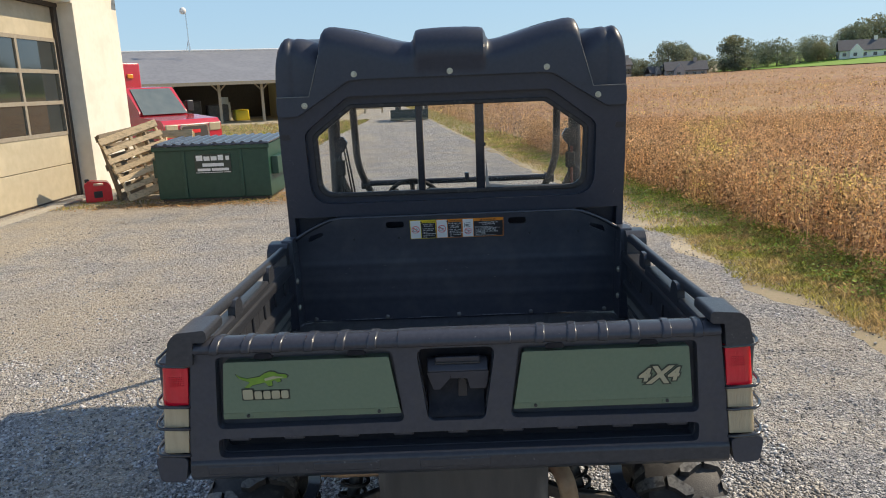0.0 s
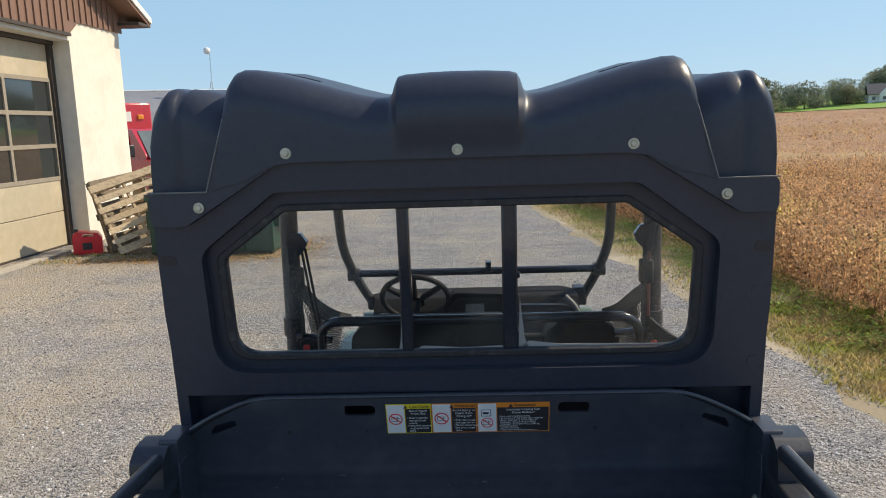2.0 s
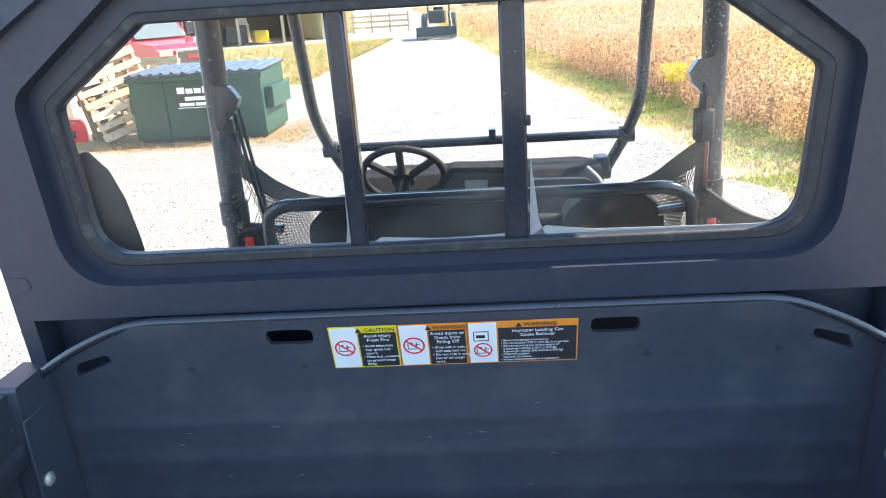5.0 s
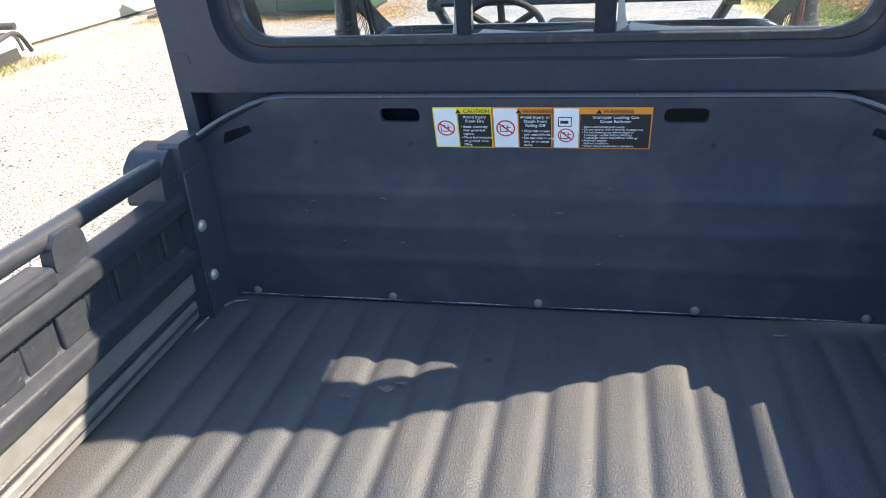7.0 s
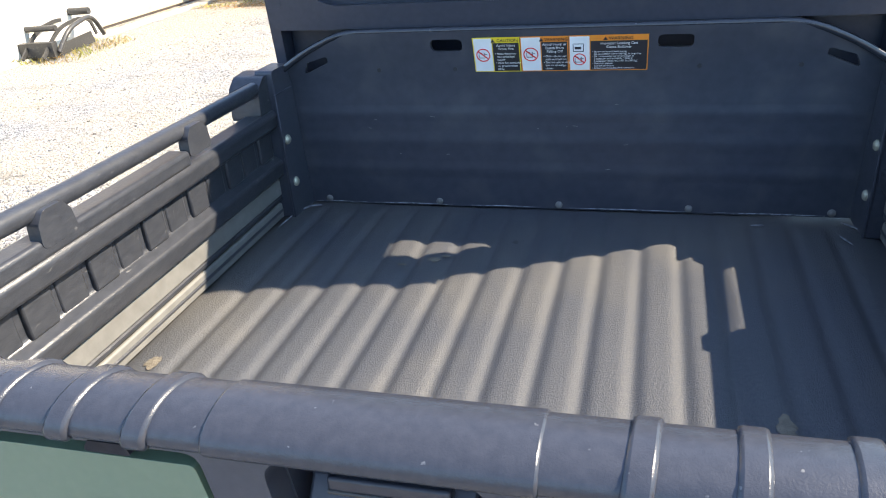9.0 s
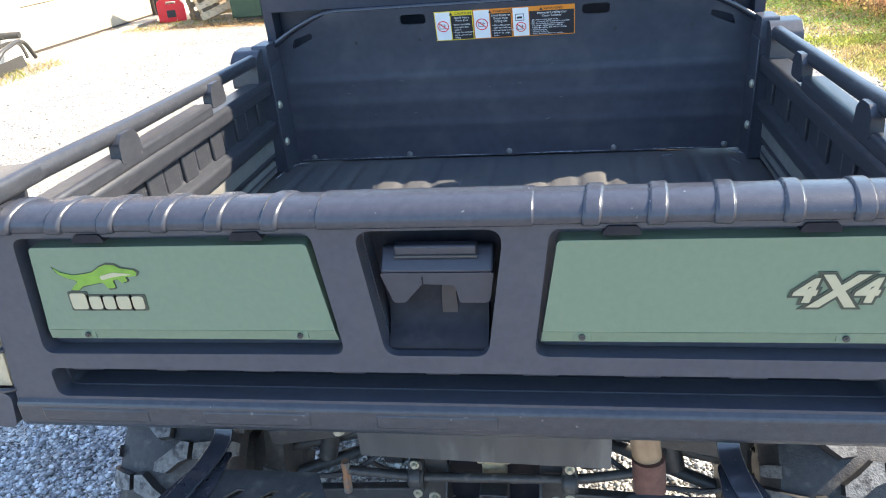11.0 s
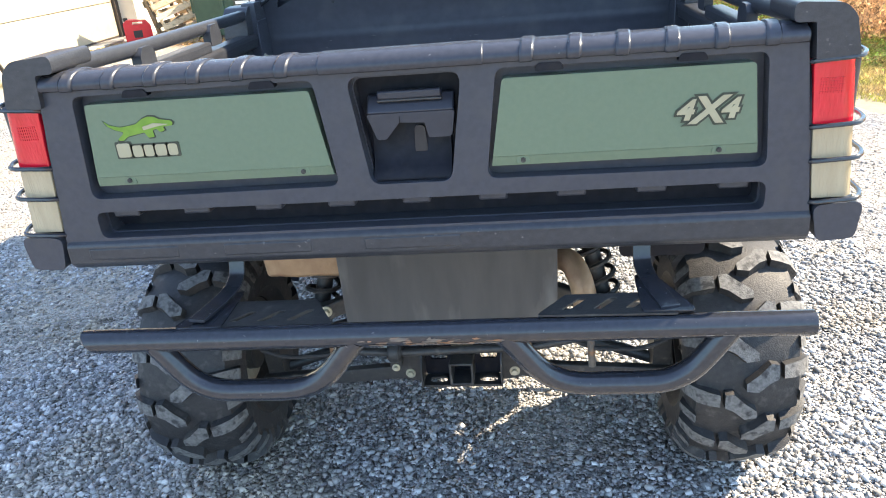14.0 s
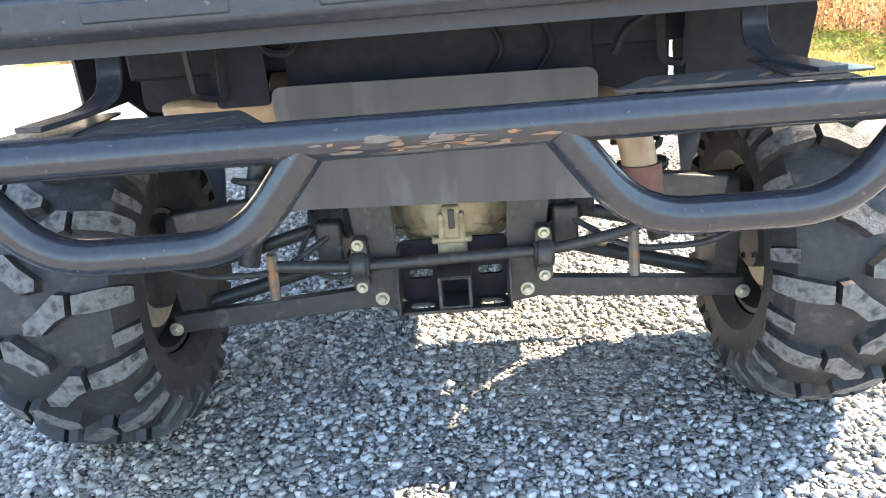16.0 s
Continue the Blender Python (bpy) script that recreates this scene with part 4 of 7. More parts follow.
# roof
ROOF_X = [0.0, 0.06, 0.112, 0.128, 0.136, 0.142, 0.15, 0.17, 0.20, 0.25, 0.30, 0.35, 0.40, 0.44, 0.465, 0.482, 0.494, 0.50]
ROOF_Z = [2.008, 2.007, 2.004, 2.0, 1.988, 1.968, 1.958, 1.957, 1.962, 1.975, 1.990, 2.004, 2.017, 2.025, 2.026, 2.020, 2.004, 1.985]
prof_of = lambda zt, y0, r, low, up=0.0: [(y0, low)] + [(y0, low + (zt - r - low) * k / 3) for k in (1, 2)] + [(y0 + r * (1 - math.cos(a)), zt - r + r * math.sin(a)) for a in (math.pi / 2 * j / 7 for j in range(8))] + [(1.36, zt + 0.002 + 0.5 * up), (1.5, zt + 0.004 + up), (1.9, zt + 0.003 + up), (2.5, zt - 0.005 + 0.5 * up), (2.9, zt - 0.03), (2.98, zt - 0.06), (2.99, zt - 0.10), (2.95, zt - 0.11), (1.32, zt - 0.03)]


def loft(cols):
    bm = bmesh.new()
    rings = [[bm.verts.new(p) for p in c] for c in cols]
    for a, b in zip(rings, rings[1:]):
        for i in range(len(a) - 1):
            bm.faces.new((a[i], a[i + 1], b[i + 1], b[i]))
    bm.faces.new(rings[0])
    bm.faces.new(rings[-1][::-1])
    return bm


cols = []
for x, zt in [(-a, b) for a, b in zip(ROOF_X[:0:-1], ROOF_Z[:0:-1])] + list(zip(ROOF_X, ROOF_Z)):
    low = 1.824 - 0.058 * max(0.0, abs(x) - 0.388) / 0.112
    cols.append([(x * (1 + 0.04 * max(0, (1.93 - z)) / 0.1 * (abs(x) > 0.48)), y, z) for y, z in [(y - (0.014 if abs(x) < 0.13 and z > 1.87 and y < 1.3 else 0), z) for y, z in prof_of(zt, 1.144, 0.085, low, 0.012 if 0.14 < abs(x) < 0.42 else 0.0)]])
roof = part("roof", loft(cols), ROOFPLASTIC, car, "satin black moulded roof with raised shoulders", sharp=50)
lower = [(-0.516, 1.862), (0.516, 1.862), (0.546, 1.764), (0.676, 1.764), (0.678, 1.690), (0.60, 1.690), (0.388, 1.822), (-0.388, 1.822), (-0.60, 1.690), (-0.678, 1.690), (-0.676, 1.764), (-0.546, 1.764)]
part("roof_rear_skirt", plate(rounded(lower, [0.01, 0.01, 0, 0.015, 0.02, 0.04, 0.03, 0.03, 0.04, 0.02, 0.015, 0]), [], 1.148, 1.172), ROOFPLASTIC, roof, bevel=0.004, seg=3)
for s in (-1, 1):
    wing = []
    for x, zt, y0, r in ((0.485, 1.957, 1.186, 0.13), (0.515, 1.970, 1.186, 0.12), (0.545, 1.981, 1.186, 0.10), (0.575, 1.988, 1.1862, 0.085), (0.598, 1.990, 1.187, 0.075), (0.607, 1.9865, 1.190, 0.072), (0.614, 1.986, 1.1905, 0.072), (0.621, 1.989, 1.186, 0.07), (0.631, 1.992, 1.181, 0.07), (0.642, 1.990, 1.180, 0.07), (0.655, 1.978, 1.180, 0.07), (0.669, 1.955, 1.180, 0.07), (0.677, 1.92, 1.180, 0.07), (0.680, 1.88, 1.180, 0.07)):
        wing.append([(s * x, y, z) for y, z in prof_of(zt, y0, r, 1.755)])
    # the outer edge falls away at the back only; further forward it stays a thin lip over the open side
    wing = [[(x, y, max(z, 1.975 + 0.025 * (z > prof[-1][2] + 0.02)) if y > 1.45 else z) for x, y, z in prof] for prof in wing]
    part("roof_side", loft(wing if s > 0 else wing[::-1]), ROOFPLASTIC, roof, sharp=50)
    # the edge's bright glint is drawn as a thin pale tube
    part("edge_crease", tube([(s * 0.500, 1.147, 1.92), (s * 0.548, 1.147, 1.765), (s * 0.676, 1.147, 1.765)], 0.0022, 8), LEDGE, roof)
    # the recess's shade is a flat black strip on the roof
    part("grab_recess", tube([(s * 0.32, 1.33, 1.9985), (s * 0.36, 1.33, 2.0095), (s * 0.40, 1.32, 2.0185), (s * 0.43, 1.31, 2.0225)], 0.012, 8, flat=(0.035, 0.003)), INK_AND_GAP_BLACK, roof)
for x, z in ((-0.567, 1.731), (-0.369, 1.843), (-0.002, 1.841), (0.369, 1.842), (0.566, 1.731)):
    bolt(roof, (x, 1.146, z), "y", 0.012, 0.006)
LEAN_BACK = Matrix(((1, 0, 0, 0), (0, 1, -0.08, 0.027 + 0.08 * 1.80), (0, 0, 1, 0), (0, 0, 0, 1)))
for o in (back, *back.children_recursive):
    o.data.transform(LEAN_BACK)
for o in (roof, *roof.children_recursive):
    o.data.transform(Matrix.Translation((0, 0.027, 0)))
for o in (front, *front.children_recursive):
    o.data.transform(Matrix.Translation((0, 0.022, 0)))

# cab frame and seats
CHROMEY = mat("worn chrome", (0.5, 0.5, 0.5), (0.6, 0.6, 0.6), 0.25, metal=0.8, scale=40)


def net(top, low):
    """Fine crossing cords hanging under a strap."""
    bm = bmesh.new()
    pts = [Vector(p) for p in top]

    def at(u, v):
        f = min(max(u, 0.0), 1.0) * (len(pts) - 1)
        k = min(int(f), len(pts) - 2)
        p = pts[k].lerp(pts[k + 1], f - k)
        return Vector((p.x, p.y, p.z + (low - p.z) * v))

    n = 44
    for k in range(-n // 2, n + 1):
        for d in (1, -1):
            line = [(k / n + (0.5 if d > 0 else 0) + d * 0.5 * j / 6, j / 6) for j in range(7)]
            line = [at(u, v) for u, v in line if -0.001 <= u <= 1.001]
            if len(line) > 1:
                add_tube(bm, line, 0.0013, 3, False)
    return bm


ROPS_Y = 2.03
for s in (-1, 1):
    part("cab_post", tube([(s * 0.610, ROPS_Y, 0.62), (s * 0.606, ROPS_Y, 1.55), (s * 0.596, ROPS_Y - 0.02, 1.93)], 0.030, 16), POSTSTEEL, car, "thick black roll cage post")
    part("post_clamp", lathe([(1.20, 0.036), (1.26, 0.036)], (s * 0.608, ROPS_Y, 0), "z", 16), POSTSTEEL, car)
    part("belt_guide", plate(rounded([(s * 0.60, 1.44), (s * 0.60, 1.56), (s * 0.555, 1.555), (s * 0.535, 1.525), (s * 0.545, 1.50)], 0.008), [], ROPS_Y - 0.055, ROPS_Y - 0.03), STEEL, car, bevel=0.004)
    belt = part("seat_belt", tube([(s * 0.572, ROPS_Y - 0.045, 1.50), (s * 0.570, ROPS_Y - 0.045, 1.30), (s * 0.562, ROPS_Y - 0.04, 0.95)], 0.018, flat=(0.018, 0.003)), WEBBING, car, "black seat belt hanging along the post")
    for a, b, zb in ((0.543, 0.508, 1.23), (0.556, 0.535, 1.33)) if s < 0 else ():
        part("belt_cord", tube([(s * a, ROPS_Y - 0.05, 1.505), (s * (a - 0.012), ROPS_Y - 0.05, 1.42), (s * b, ROPS_Y - 0.04, zb), (s * (b - 0.02), ROPS_Y - 0.02, zb - 0.16)], 0.0045, 7, 0.05), WEBBING, belt)
    front_post = smooth_path([(s * 0.545, 3.36, 0.98), (s * 0.628, 3.31, 1.145), (s * 0.665, 3.22, 1.30), (s * 0.640, 2.92, 1.92)], 8, 0.12)
    part("windscreen_post", tube(front_post, 0.024, 14), POSTSTEEL, car, "black bent front cage post")
    part("post_base_clamp", lathe([(-0.03, 0.034), (0.03, 0.034)], (s * 0.628, 3.31, 1.145), "x", 14), POSTSTEEL, car)
    part("post_foot", box(*sorted((s * 0.46, s * 0.57)), 3.32, 3.42, 0.95, 1.01), STEEL, car, bevel=0.012)
    top = smooth_path([(s * 0.590, ROPS_Y + 0.0, 1.372 if s < 0 else 1.33), (s * 0.592, 2.28, 1.235), (s * 0.598, 2.62, 1.100), (s * 0.60, 3.0, 0.985)], 6, 0.3)
    part("door_strap", tube(top, 0.01, flat=(0.004, 0.029)), WEBBING, car, "black webbing strap")
    part("door_net", net(top, 0.74), WEBBING, car, "black mesh side net")
    if s > 0:
        top = smooth_path([(s * 0.595, ROPS_Y - 0.03, 1.215), (s * 0.62, 1.80, 1.205), (s * 0.65, 1.60, 1.235), (s * 0.675, 1.38, 1.30)], 6, 0.2)
        part("rear_strap", tube(top, 0.01, flat=(0.004, 0.026)), WEBBING, car, "black webbing strap")
        part("door_net", net(top, 0.95), WEBBING, car, "black mesh side net")
    else:
        part("door_panel", plate(rounded([(1.30, 0.75), (1.80, 0.75), (1.72, 1.10), (1.68, 1.28), (1.652, 1.37), (1.61, 1.44), (1.55, 1.49), (1.32, 1.50)], 0.03), [], s * 0.70, s * 0.69, "yzx"), SEATVINYL, car, "dark rear side panel", bevel=0.004)
    part("belt_reel", box(*sorted((s * 0.556, s * 0.600)), ROPS_Y - 0.06, ROPS_Y - 0.02, 1.36, 1.44), WEBBING, car, bevel=0.008)
    bx, bz = (-0.548, 1.173) if s < 0 else (0.596, 1.165)
    buckle = part("belt_buckle", lathe([(-0.014, 0.012), (-0.016, 0.030), (0.012, 0.032)], (bx, ROPS_Y - 0.07, bz), "y", 16), SEATVINYL, car, "black buckle with a red button")
    part("buckle_button", box(bx - 0.011, bx + 0.011, ROPS_Y - 0.092, ROPS_Y - 0.085, bz - 0.016, bz + 0.014), RED_INK, buckle, bevel=0.004)
    part("rail_stay", tube([(s * 0.59, ROPS_Y - 0.03, 1.20), (s * 0.47, 1.97, 1.195)], 0.012, 8), STEEL, car)
    part("cab_crossbar", tube([(s * 0.57, ROPS_Y - 0.02, 1.925), (s * 0.55, 1.28, 1.925)], 0.026, 12), STEEL, car)
    part("roof_rail", tube([(s * 0.59, ROPS_Y, 1.93), (s * 0.63, 2.90, 1.92)], 0.024, 12), STEEL, car)
    part("fender", plate(rounded([(3.05, 0.48), (3.05, 0.62), (3.22, 0.74), (3.60, 0.76), (3.95, 0.68), (3.95, 0.60), (3.75, 0.66), (3.28, 0.66), (3.15, 0.54)], 0.05), [], s * 0.52, s * 0.74, "yzx"), GREEN, car, "olive green front fender", bevel=0.02, seg=3)
    part("sill", box(*sorted((s * 0.58, s * 0.72)), 1.35, 2.95, 0.42, 0.52), PLASTIC, car, bevel=0.02)
part("windscreen_bar", tube([(-0.62, 3.30, 1.150), (0.62, 3.30, 1.150)], 0.019, 14), STEEL, car, "black tubular crossbar")
part("bar_joint", box(0.05, 0.08, 3.27, 3.33, 1.14, 1.20), STEEL, car, bevel=0.004)
part("seat_handrail", tube([(-0.515, 1.97, 0.92), (-0.498, 1.95, 1.235), (-0.455, 1.93, 1.266), (0.50, 1.93, 1.266), (0.550, 1.95, 1.228), (0.565, 1.97, 0.92)], 0.0165, 12, 0.05), STEEL, car, "black tubular hand rail behind the front seats")


def seat(name, x0, x1, y, z0, z1, label):
    st = part(name, plate(rounded([(x0, z0), (x1, z0), (x1 - 0.03, z1 - 0.05), (x1 - 0.09, z1), (x0 + 0.09, z1), (x0 + 0.03, z1 - 0.05)], 0.05), [], y, y + 0.09), SEATVINYL, car, label, bevel=0.025, seg=3)
    part("seat_cushion", plate(rounded([(x0, y + 0.07), (x1, y + 0.07), (x1, y + 0.55), (x0, y + 0.55)], 0.05), [], z0 - 0.10, z0 + 0.03, "xyz"), SEATVINYL, st, bevel=0.03, seg=3)
    return st


part("seat_divider", box(0.16, 0.25, 2.03, 2.06, 0.6, 1.18), SEATVINYL, car, bevel=0.01)
seat("front_seat", -0.435, 0.195, 1.99, 0.72, 1.250, "black vinyl front seat")
seat("front_seat", 0.215, 0.520, 1.99, 0.72, 1.245, "black vinyl front seat")
seat("rear_bench", -0.56, 0.56, 1.385, 0.72, 1.20, "black vinyl rear bench")
part("belt_cover", box(0.576, 0.590, ROPS_Y - 0.056, ROPS_Y - 0.049, 1.25, 1.47), mat("faded maroon webbing", (0.16, 0.05, 0.04), (0.2, 0.07, 0.05), 0.8, scale=120), car, "faded maroon belt cover", bevel=0.004)
part("cab_floor", box(-0.60, 0.60, 1.30, 3.25, 0.40, 0.44), FRAME, car, bevel=0.005)
part("seat_base", box(-0.56, 0.56, 2.0, 2.55, 0.44, 0.70), PLASTIC, car, bevel=0.02)
part("rear_seat_base", box(-0.56, 0.56, 1.27, 1.80, 0.44, 0.70), PLASTIC, car, bevel=0.02)
dash = part("dashboard", plate(rounded([(3.03, 0.60), (3.07, 1.0), (3.13, 1.055), (3.30, 1.045), (3.37, 1.0), (3.38, 0.60)], 0.03), [rounded([(3.16, 0.62), (3.16, 0.95), (3.30, 0.95), (3.30, 0.62)], 0.02)], -0.50, 0.50, "yzx"), DASHBLACK, car, "black moulded dashboard", bevel=0.012, seg=3)
part("instrument_cowl", plate(rounded([(-0.145, 0.80), (0.15, 0.80), (0.16, 1.04), (0.13, 1.10), (-0.10, 1.11), (-0.15, 1.05)], [0.01, 0.01, 0.03, 0.04, 0.04, 0.03]), [rounded([(-0.125, 0.92), (0.13, 0.92), (0.135, 1.04), (0.11, 1.08), (-0.085, 1.088), (-0.128, 1.035)], [0.01, 0.01, 0.02, 0.03, 0.03, 0.02])], 2.985, 3.10), DASHBLACK, dash, "black instrument cowl", bevel=0.008, seg=3)
part("gauge_face", plate(rounded([(-0.125, 0.92), (0.13, 0.92), (0.135, 1.04), (0.11, 1.08), (-0.085, 1.088), (-0.128, 1.035)], 0.02), [], 3.035, 3.045), INK_AND_GAP_BLACK, dash)
for k in range(4):
    part("switch", box(-0.045 + 0.03 * k, -0.023 + 0.03 * k, 3.018, 3.034, 0.935, 0.962), DASHGREY if k != 1 else WHITE_INK, dash, bevel=0.003)
part("key_switch", lathe([(0, 0.012), (-0.012, 0.012), (-0.014, 0.009)], (-0.075, 3.034, 0.95), "y", 14), CHROMEY, dash)
part("gauge_display", box(-0.05, 0.04, 3.028, 3.034, 1.0, 1.045), DASHGREY, dash, bevel=0.003)
# solid plate; the opening's shade is its black colour
part("glove_opening", plate(rounded([(0.20, 0.84), (0.475, 0.84), (0.455, 1.015), (0.42, 1.03), (0.20, 1.035)], 0.03), [], 3.028, 3.06), INK_AND_GAP_BLACK, dash, bevel=0.006)
part("dash_trim", tube([(0.43, 3.07, 1.062), (0.485, 3.04, 1.01), (0.505, 3.03, 0.90), (0.51, 3.03, 0.80)], 0.014, 10, 0.06), LEDGE, dash, "grey dash edge trim")
part("vent_plate", plate(rounded([(-0.49, 0.84), (-0.40, 0.84), (-0.39, 1.0), (-0.47, 1.0)], 0.02), [], 3.028, 3.06), DASHGREY, dash, bevel=0.006)
for k in range(5):
    part("vent_slat", box(-0.475, -0.405, 3.022, 3.03, 0.865 + 0.025 * k, 0.875 + 0.025 * k), INK_AND_GAP_BLACK, dash)
part("cowl_top", plate(rounded([(-0.53, 3.28), (0.50, 3.28), (0.54, 3.36), (0.45, 3.48), (-0.45, 3.48), (-0.55, 3.36)], 0.05), [], 0.975, 1.025, "xyz"), DASHBLACK, car, "black cowl under the windscreen bar", bevel=0.012, seg=3)
part("cowl_latch", box(0.50, 0.56, 3.30, 3.40, 0.985, 1.05), INK_AND_GAP_BLACK, car, bevel=0.01)
# steering wheel
sw = Matrix.Translation((-0.285, 3.00, 1.085)) @ Matrix.Rotation(radians(-52), 4, "X")
bm = bmesh.new()
add_tube(bm, [sw @ Vector((0.158 * math.cos(a), 0.158 * math.sin(a), 0)) for a in (2 * math.pi * k / 40 for k in range(41))], 0.0135, 10, False)
wheel_rim = part("steering_wheel", bm, SEATVINYL, car, "black steering wheel with two spokes")
for a in (215, 325, 270):
    ca, sa = math.cos(radians(a)), math.sin(radians(a))
    part("spoke", tube([sw @ Vector((0.03 * ca, 0.03 * sa, -0.02)), sw @ Vector((0.155 * ca, 0.155 * sa, 0))], 0.015, 8), SEATVINYL, wheel_rim)
bm = lathe([(-0.03, 0.045), (0.0, 0.05), (0.008, 0.04)], (0, 0, 0), "z", 20)
bmesh.ops.transform(bm, matrix=sw, verts=bm.verts)
part("horn_pad", bm, SEATVINYL, wheel_rim)
part("steering_column", tube([sw @ Vector((0, 0, -0.02)), sw @ Vector((0, 0, -0.2))], 0.03, 12), DASHBLACK, wheel_rim)
part("hood", plate(rounded([(3.34, 0.60), (3.34, 0.93), (3.50, 0.90), (3.90, 0.76), (4.0, 0.66), (3.98, 0.52)], 0.06), [], -0.60, 0.60, "yzx"), GREEN, car, "olive green front hood", bevel=0.03, seg=3)
part("grille", box(-0.42, 0.42, 3.97, 4.02, 0.50, 0.70), PLASTIC, car, bevel=0.02)


# wheels
def wheel(x, y, r, w, rim_r, side):
    """A knobbly tyre on a dark rim; side is the outward way."""
    ctr = (x, y, r)
    h = w / 2
    crown = [(-h * 0.74, rim_r), (-h * 0.98, rim_r + 0.03), (-h, rim_r + 0.075), (-h * 0.97, r - 0.075), (-h * 0.86, r - 0.044), (-h * 0.5, r - 0.028), (0, r - 0.024), (h * 0.5, r - 0.028), (h * 0.86, r - 0.044), (h * 0.97, r - 0.075), (h, rim_r + 0.075), (h * 0.98, rim_r + 0.03), (h * 0.74, rim_r)]
    wh = part("wheel", lathe([(-h * 0.70, rim_r * 0.99), (-h * 0.70, rim_r - 0.012), (-h * 0.2, rim_r - 0.03), (h * 0.2, rim_r - 0.03), (h * 0.7, rim_r - 0.012), (h * 0.7, rim_r * 0.99)], ctr, "x", 36, False), FRAME, car, "black steel rim with a chunky mud tyre")
    part("rim_disc", lathe([(side * h * 0.25, 0.005), (side * h * 0.32, 0.05), (side * h * 0.2, 0.07), (side * h * 0.2, rim_r - 0.03)], ctr, "x", 30, False), FRAME, wh)
    part("rim_well", lathe([(-side * h * 0.30, 0.05), (-side * h * 0.28, 0.09), (-side * h * 0.40, 0.10), (-side * h * 0.36, rim_r - 0.018)], ctr, "x", 30, False), FRAME, wh)
    part("brake_disc", lathe([(-side * h * 0.52, 0.04), (-side * h * 0.52, 0.095), (-side * h * 0.49, 0.095), (-side * h * 0.49, 0.04)], ctr, "x", 30, False), ZINC, wh)
    part("hub", lathe([(-side * h * 0.7, 0.055), (-side * h * 0.3, 0.06), (side * h * 0.3, 0.045)], ctr, "x", 20), FRAME, wh)
    bm = lathe(crown, ctr, "x", 56, False)
    n = 14

    def surf(u, a, lift):
        au = abs(u)
        rr = r - 0.024 - 0.004 * min(au, 0.5) / 0.5 - (0.016 * (au - 0.5) / 0.36 if au > 0.5 else 0) - (0.045 * (au - 0.86) / 0.14 if au > 0.86 else 0)
        rr = rr + lift
        return Vector((x + h * u + (0.010 * math.copysign(1, u) * (lift > 0) if au > 0.9 else 0), y + rr * math.cos(a), r + rr * math.sin(a)))

    def lug(us, angs, widths, lift):
        prev, lb = None, bmesh.new()
        for u, a, wd in zip(us, angs, widths):
            ring = [lb.verts.new(surf(u, a - wd, -0.004)), lb.verts.new(surf(u, a - wd * 0.82, lift)), lb.verts.new(surf(u, a + wd * 0.82, lift)), lb.verts.new(surf(u, a + wd, -0.004))]
            if prev:
                for i in range(3):
                    lb.faces.new((prev[i], prev[i + 1], ring[i + 1], ring[i])).material_index = 1 if i == 1 else 0
            else:
                lb.faces.new(ring)
            prev = ring
        lb.faces.new(prev[::-1])
        part("tread_lug", lb, [RUBBER, LUG], wh, sharp=25)

    step = 2 * math.pi / n
    for k in range(n):
        a = k * step
        for s in (-1, 1):
            o = a + (step / 2 if s > 0 else 0)
            lug([s * -0.10, s * 0.10, s * 0.30, s * 0.44], [o + 0.055, o + 0.03, o - 0.045, o - 0.055], [0.035, 0.080, 0.085, 0.065], 0.023)
            q = o - 0.055
            lug([s * 0.52, s * 0.70, s * 0.88, s * 0.97, s * 1.0], [q + 0.0, q - 0.005, q - 0.015, q - 0.02, q - 0.02], [0.06, 0.070, 0.075, 0.07, 0.06], 0.023)
            lug([s * 0.86, s * 0.95, s * 1.0], [o + step * 0.42, o + step * 0.42, o + step * 0.42], [0.05, 0.055, 0.05], 0.012)
    part("tyre", bm, RUBBER, wh, "dusty knobbly black tyre", sharp=25)
    for k in range(4):
        a = math.pi / 2 * k + 0.4
        bolt(wh, (x - side * h * 0.70, y + 0.045 * math.cos(a), r + 0.045 * math.sin(a)), "x", 0.008, 0.006, FRAME, "wheel_nut")
    return wh


for s in (-1, 1):
    wheel(s * 0.681 + 0.007, 0.508, 0.322, 0.264, 0.15, s)
    wheel(s * 0.655, 3.30, 0.325, 0.24, 0.165, s)

# unseen rear wheel liners under the bed, added to shape the ground shadow
for s in (-1, 1):
    arc = [(0.860, 0.36), (0.925, 0.50), (0.975, 0.65), (0.980, 0.797)]
    part("wheel_liner", plate(arc + [(y + 0.008, z) for y, z in arc[::-1]], [], s * 0.56, s * 0.715, "yzx"), PLASTIC, car, "unseen black panel shaped to cast the ground shadow")
    # slots placed to let small sun spots through to the ground
    slots = [rounded([(a, z0), (b, z0), (b, z0 + 0.022), (a, z0 + 0.022)], 0.006) for a, b, z0 in ((0.742, 0.805, 0.662), (0.655, 0.722, 0.768), (0.51, 0.57, 0.774))]
    part("liner_flange", plate([(0.48, 0.797), (0.48, 0.665), (0.66, 0.665), (0.735, 0.625), (0.84, 0.50), (0.925, 0.50), (0.975, 0.65), (0.98, 0.797)], slots, s * 0.646, s * 0.651, "yzx"), PLASTIC, car)

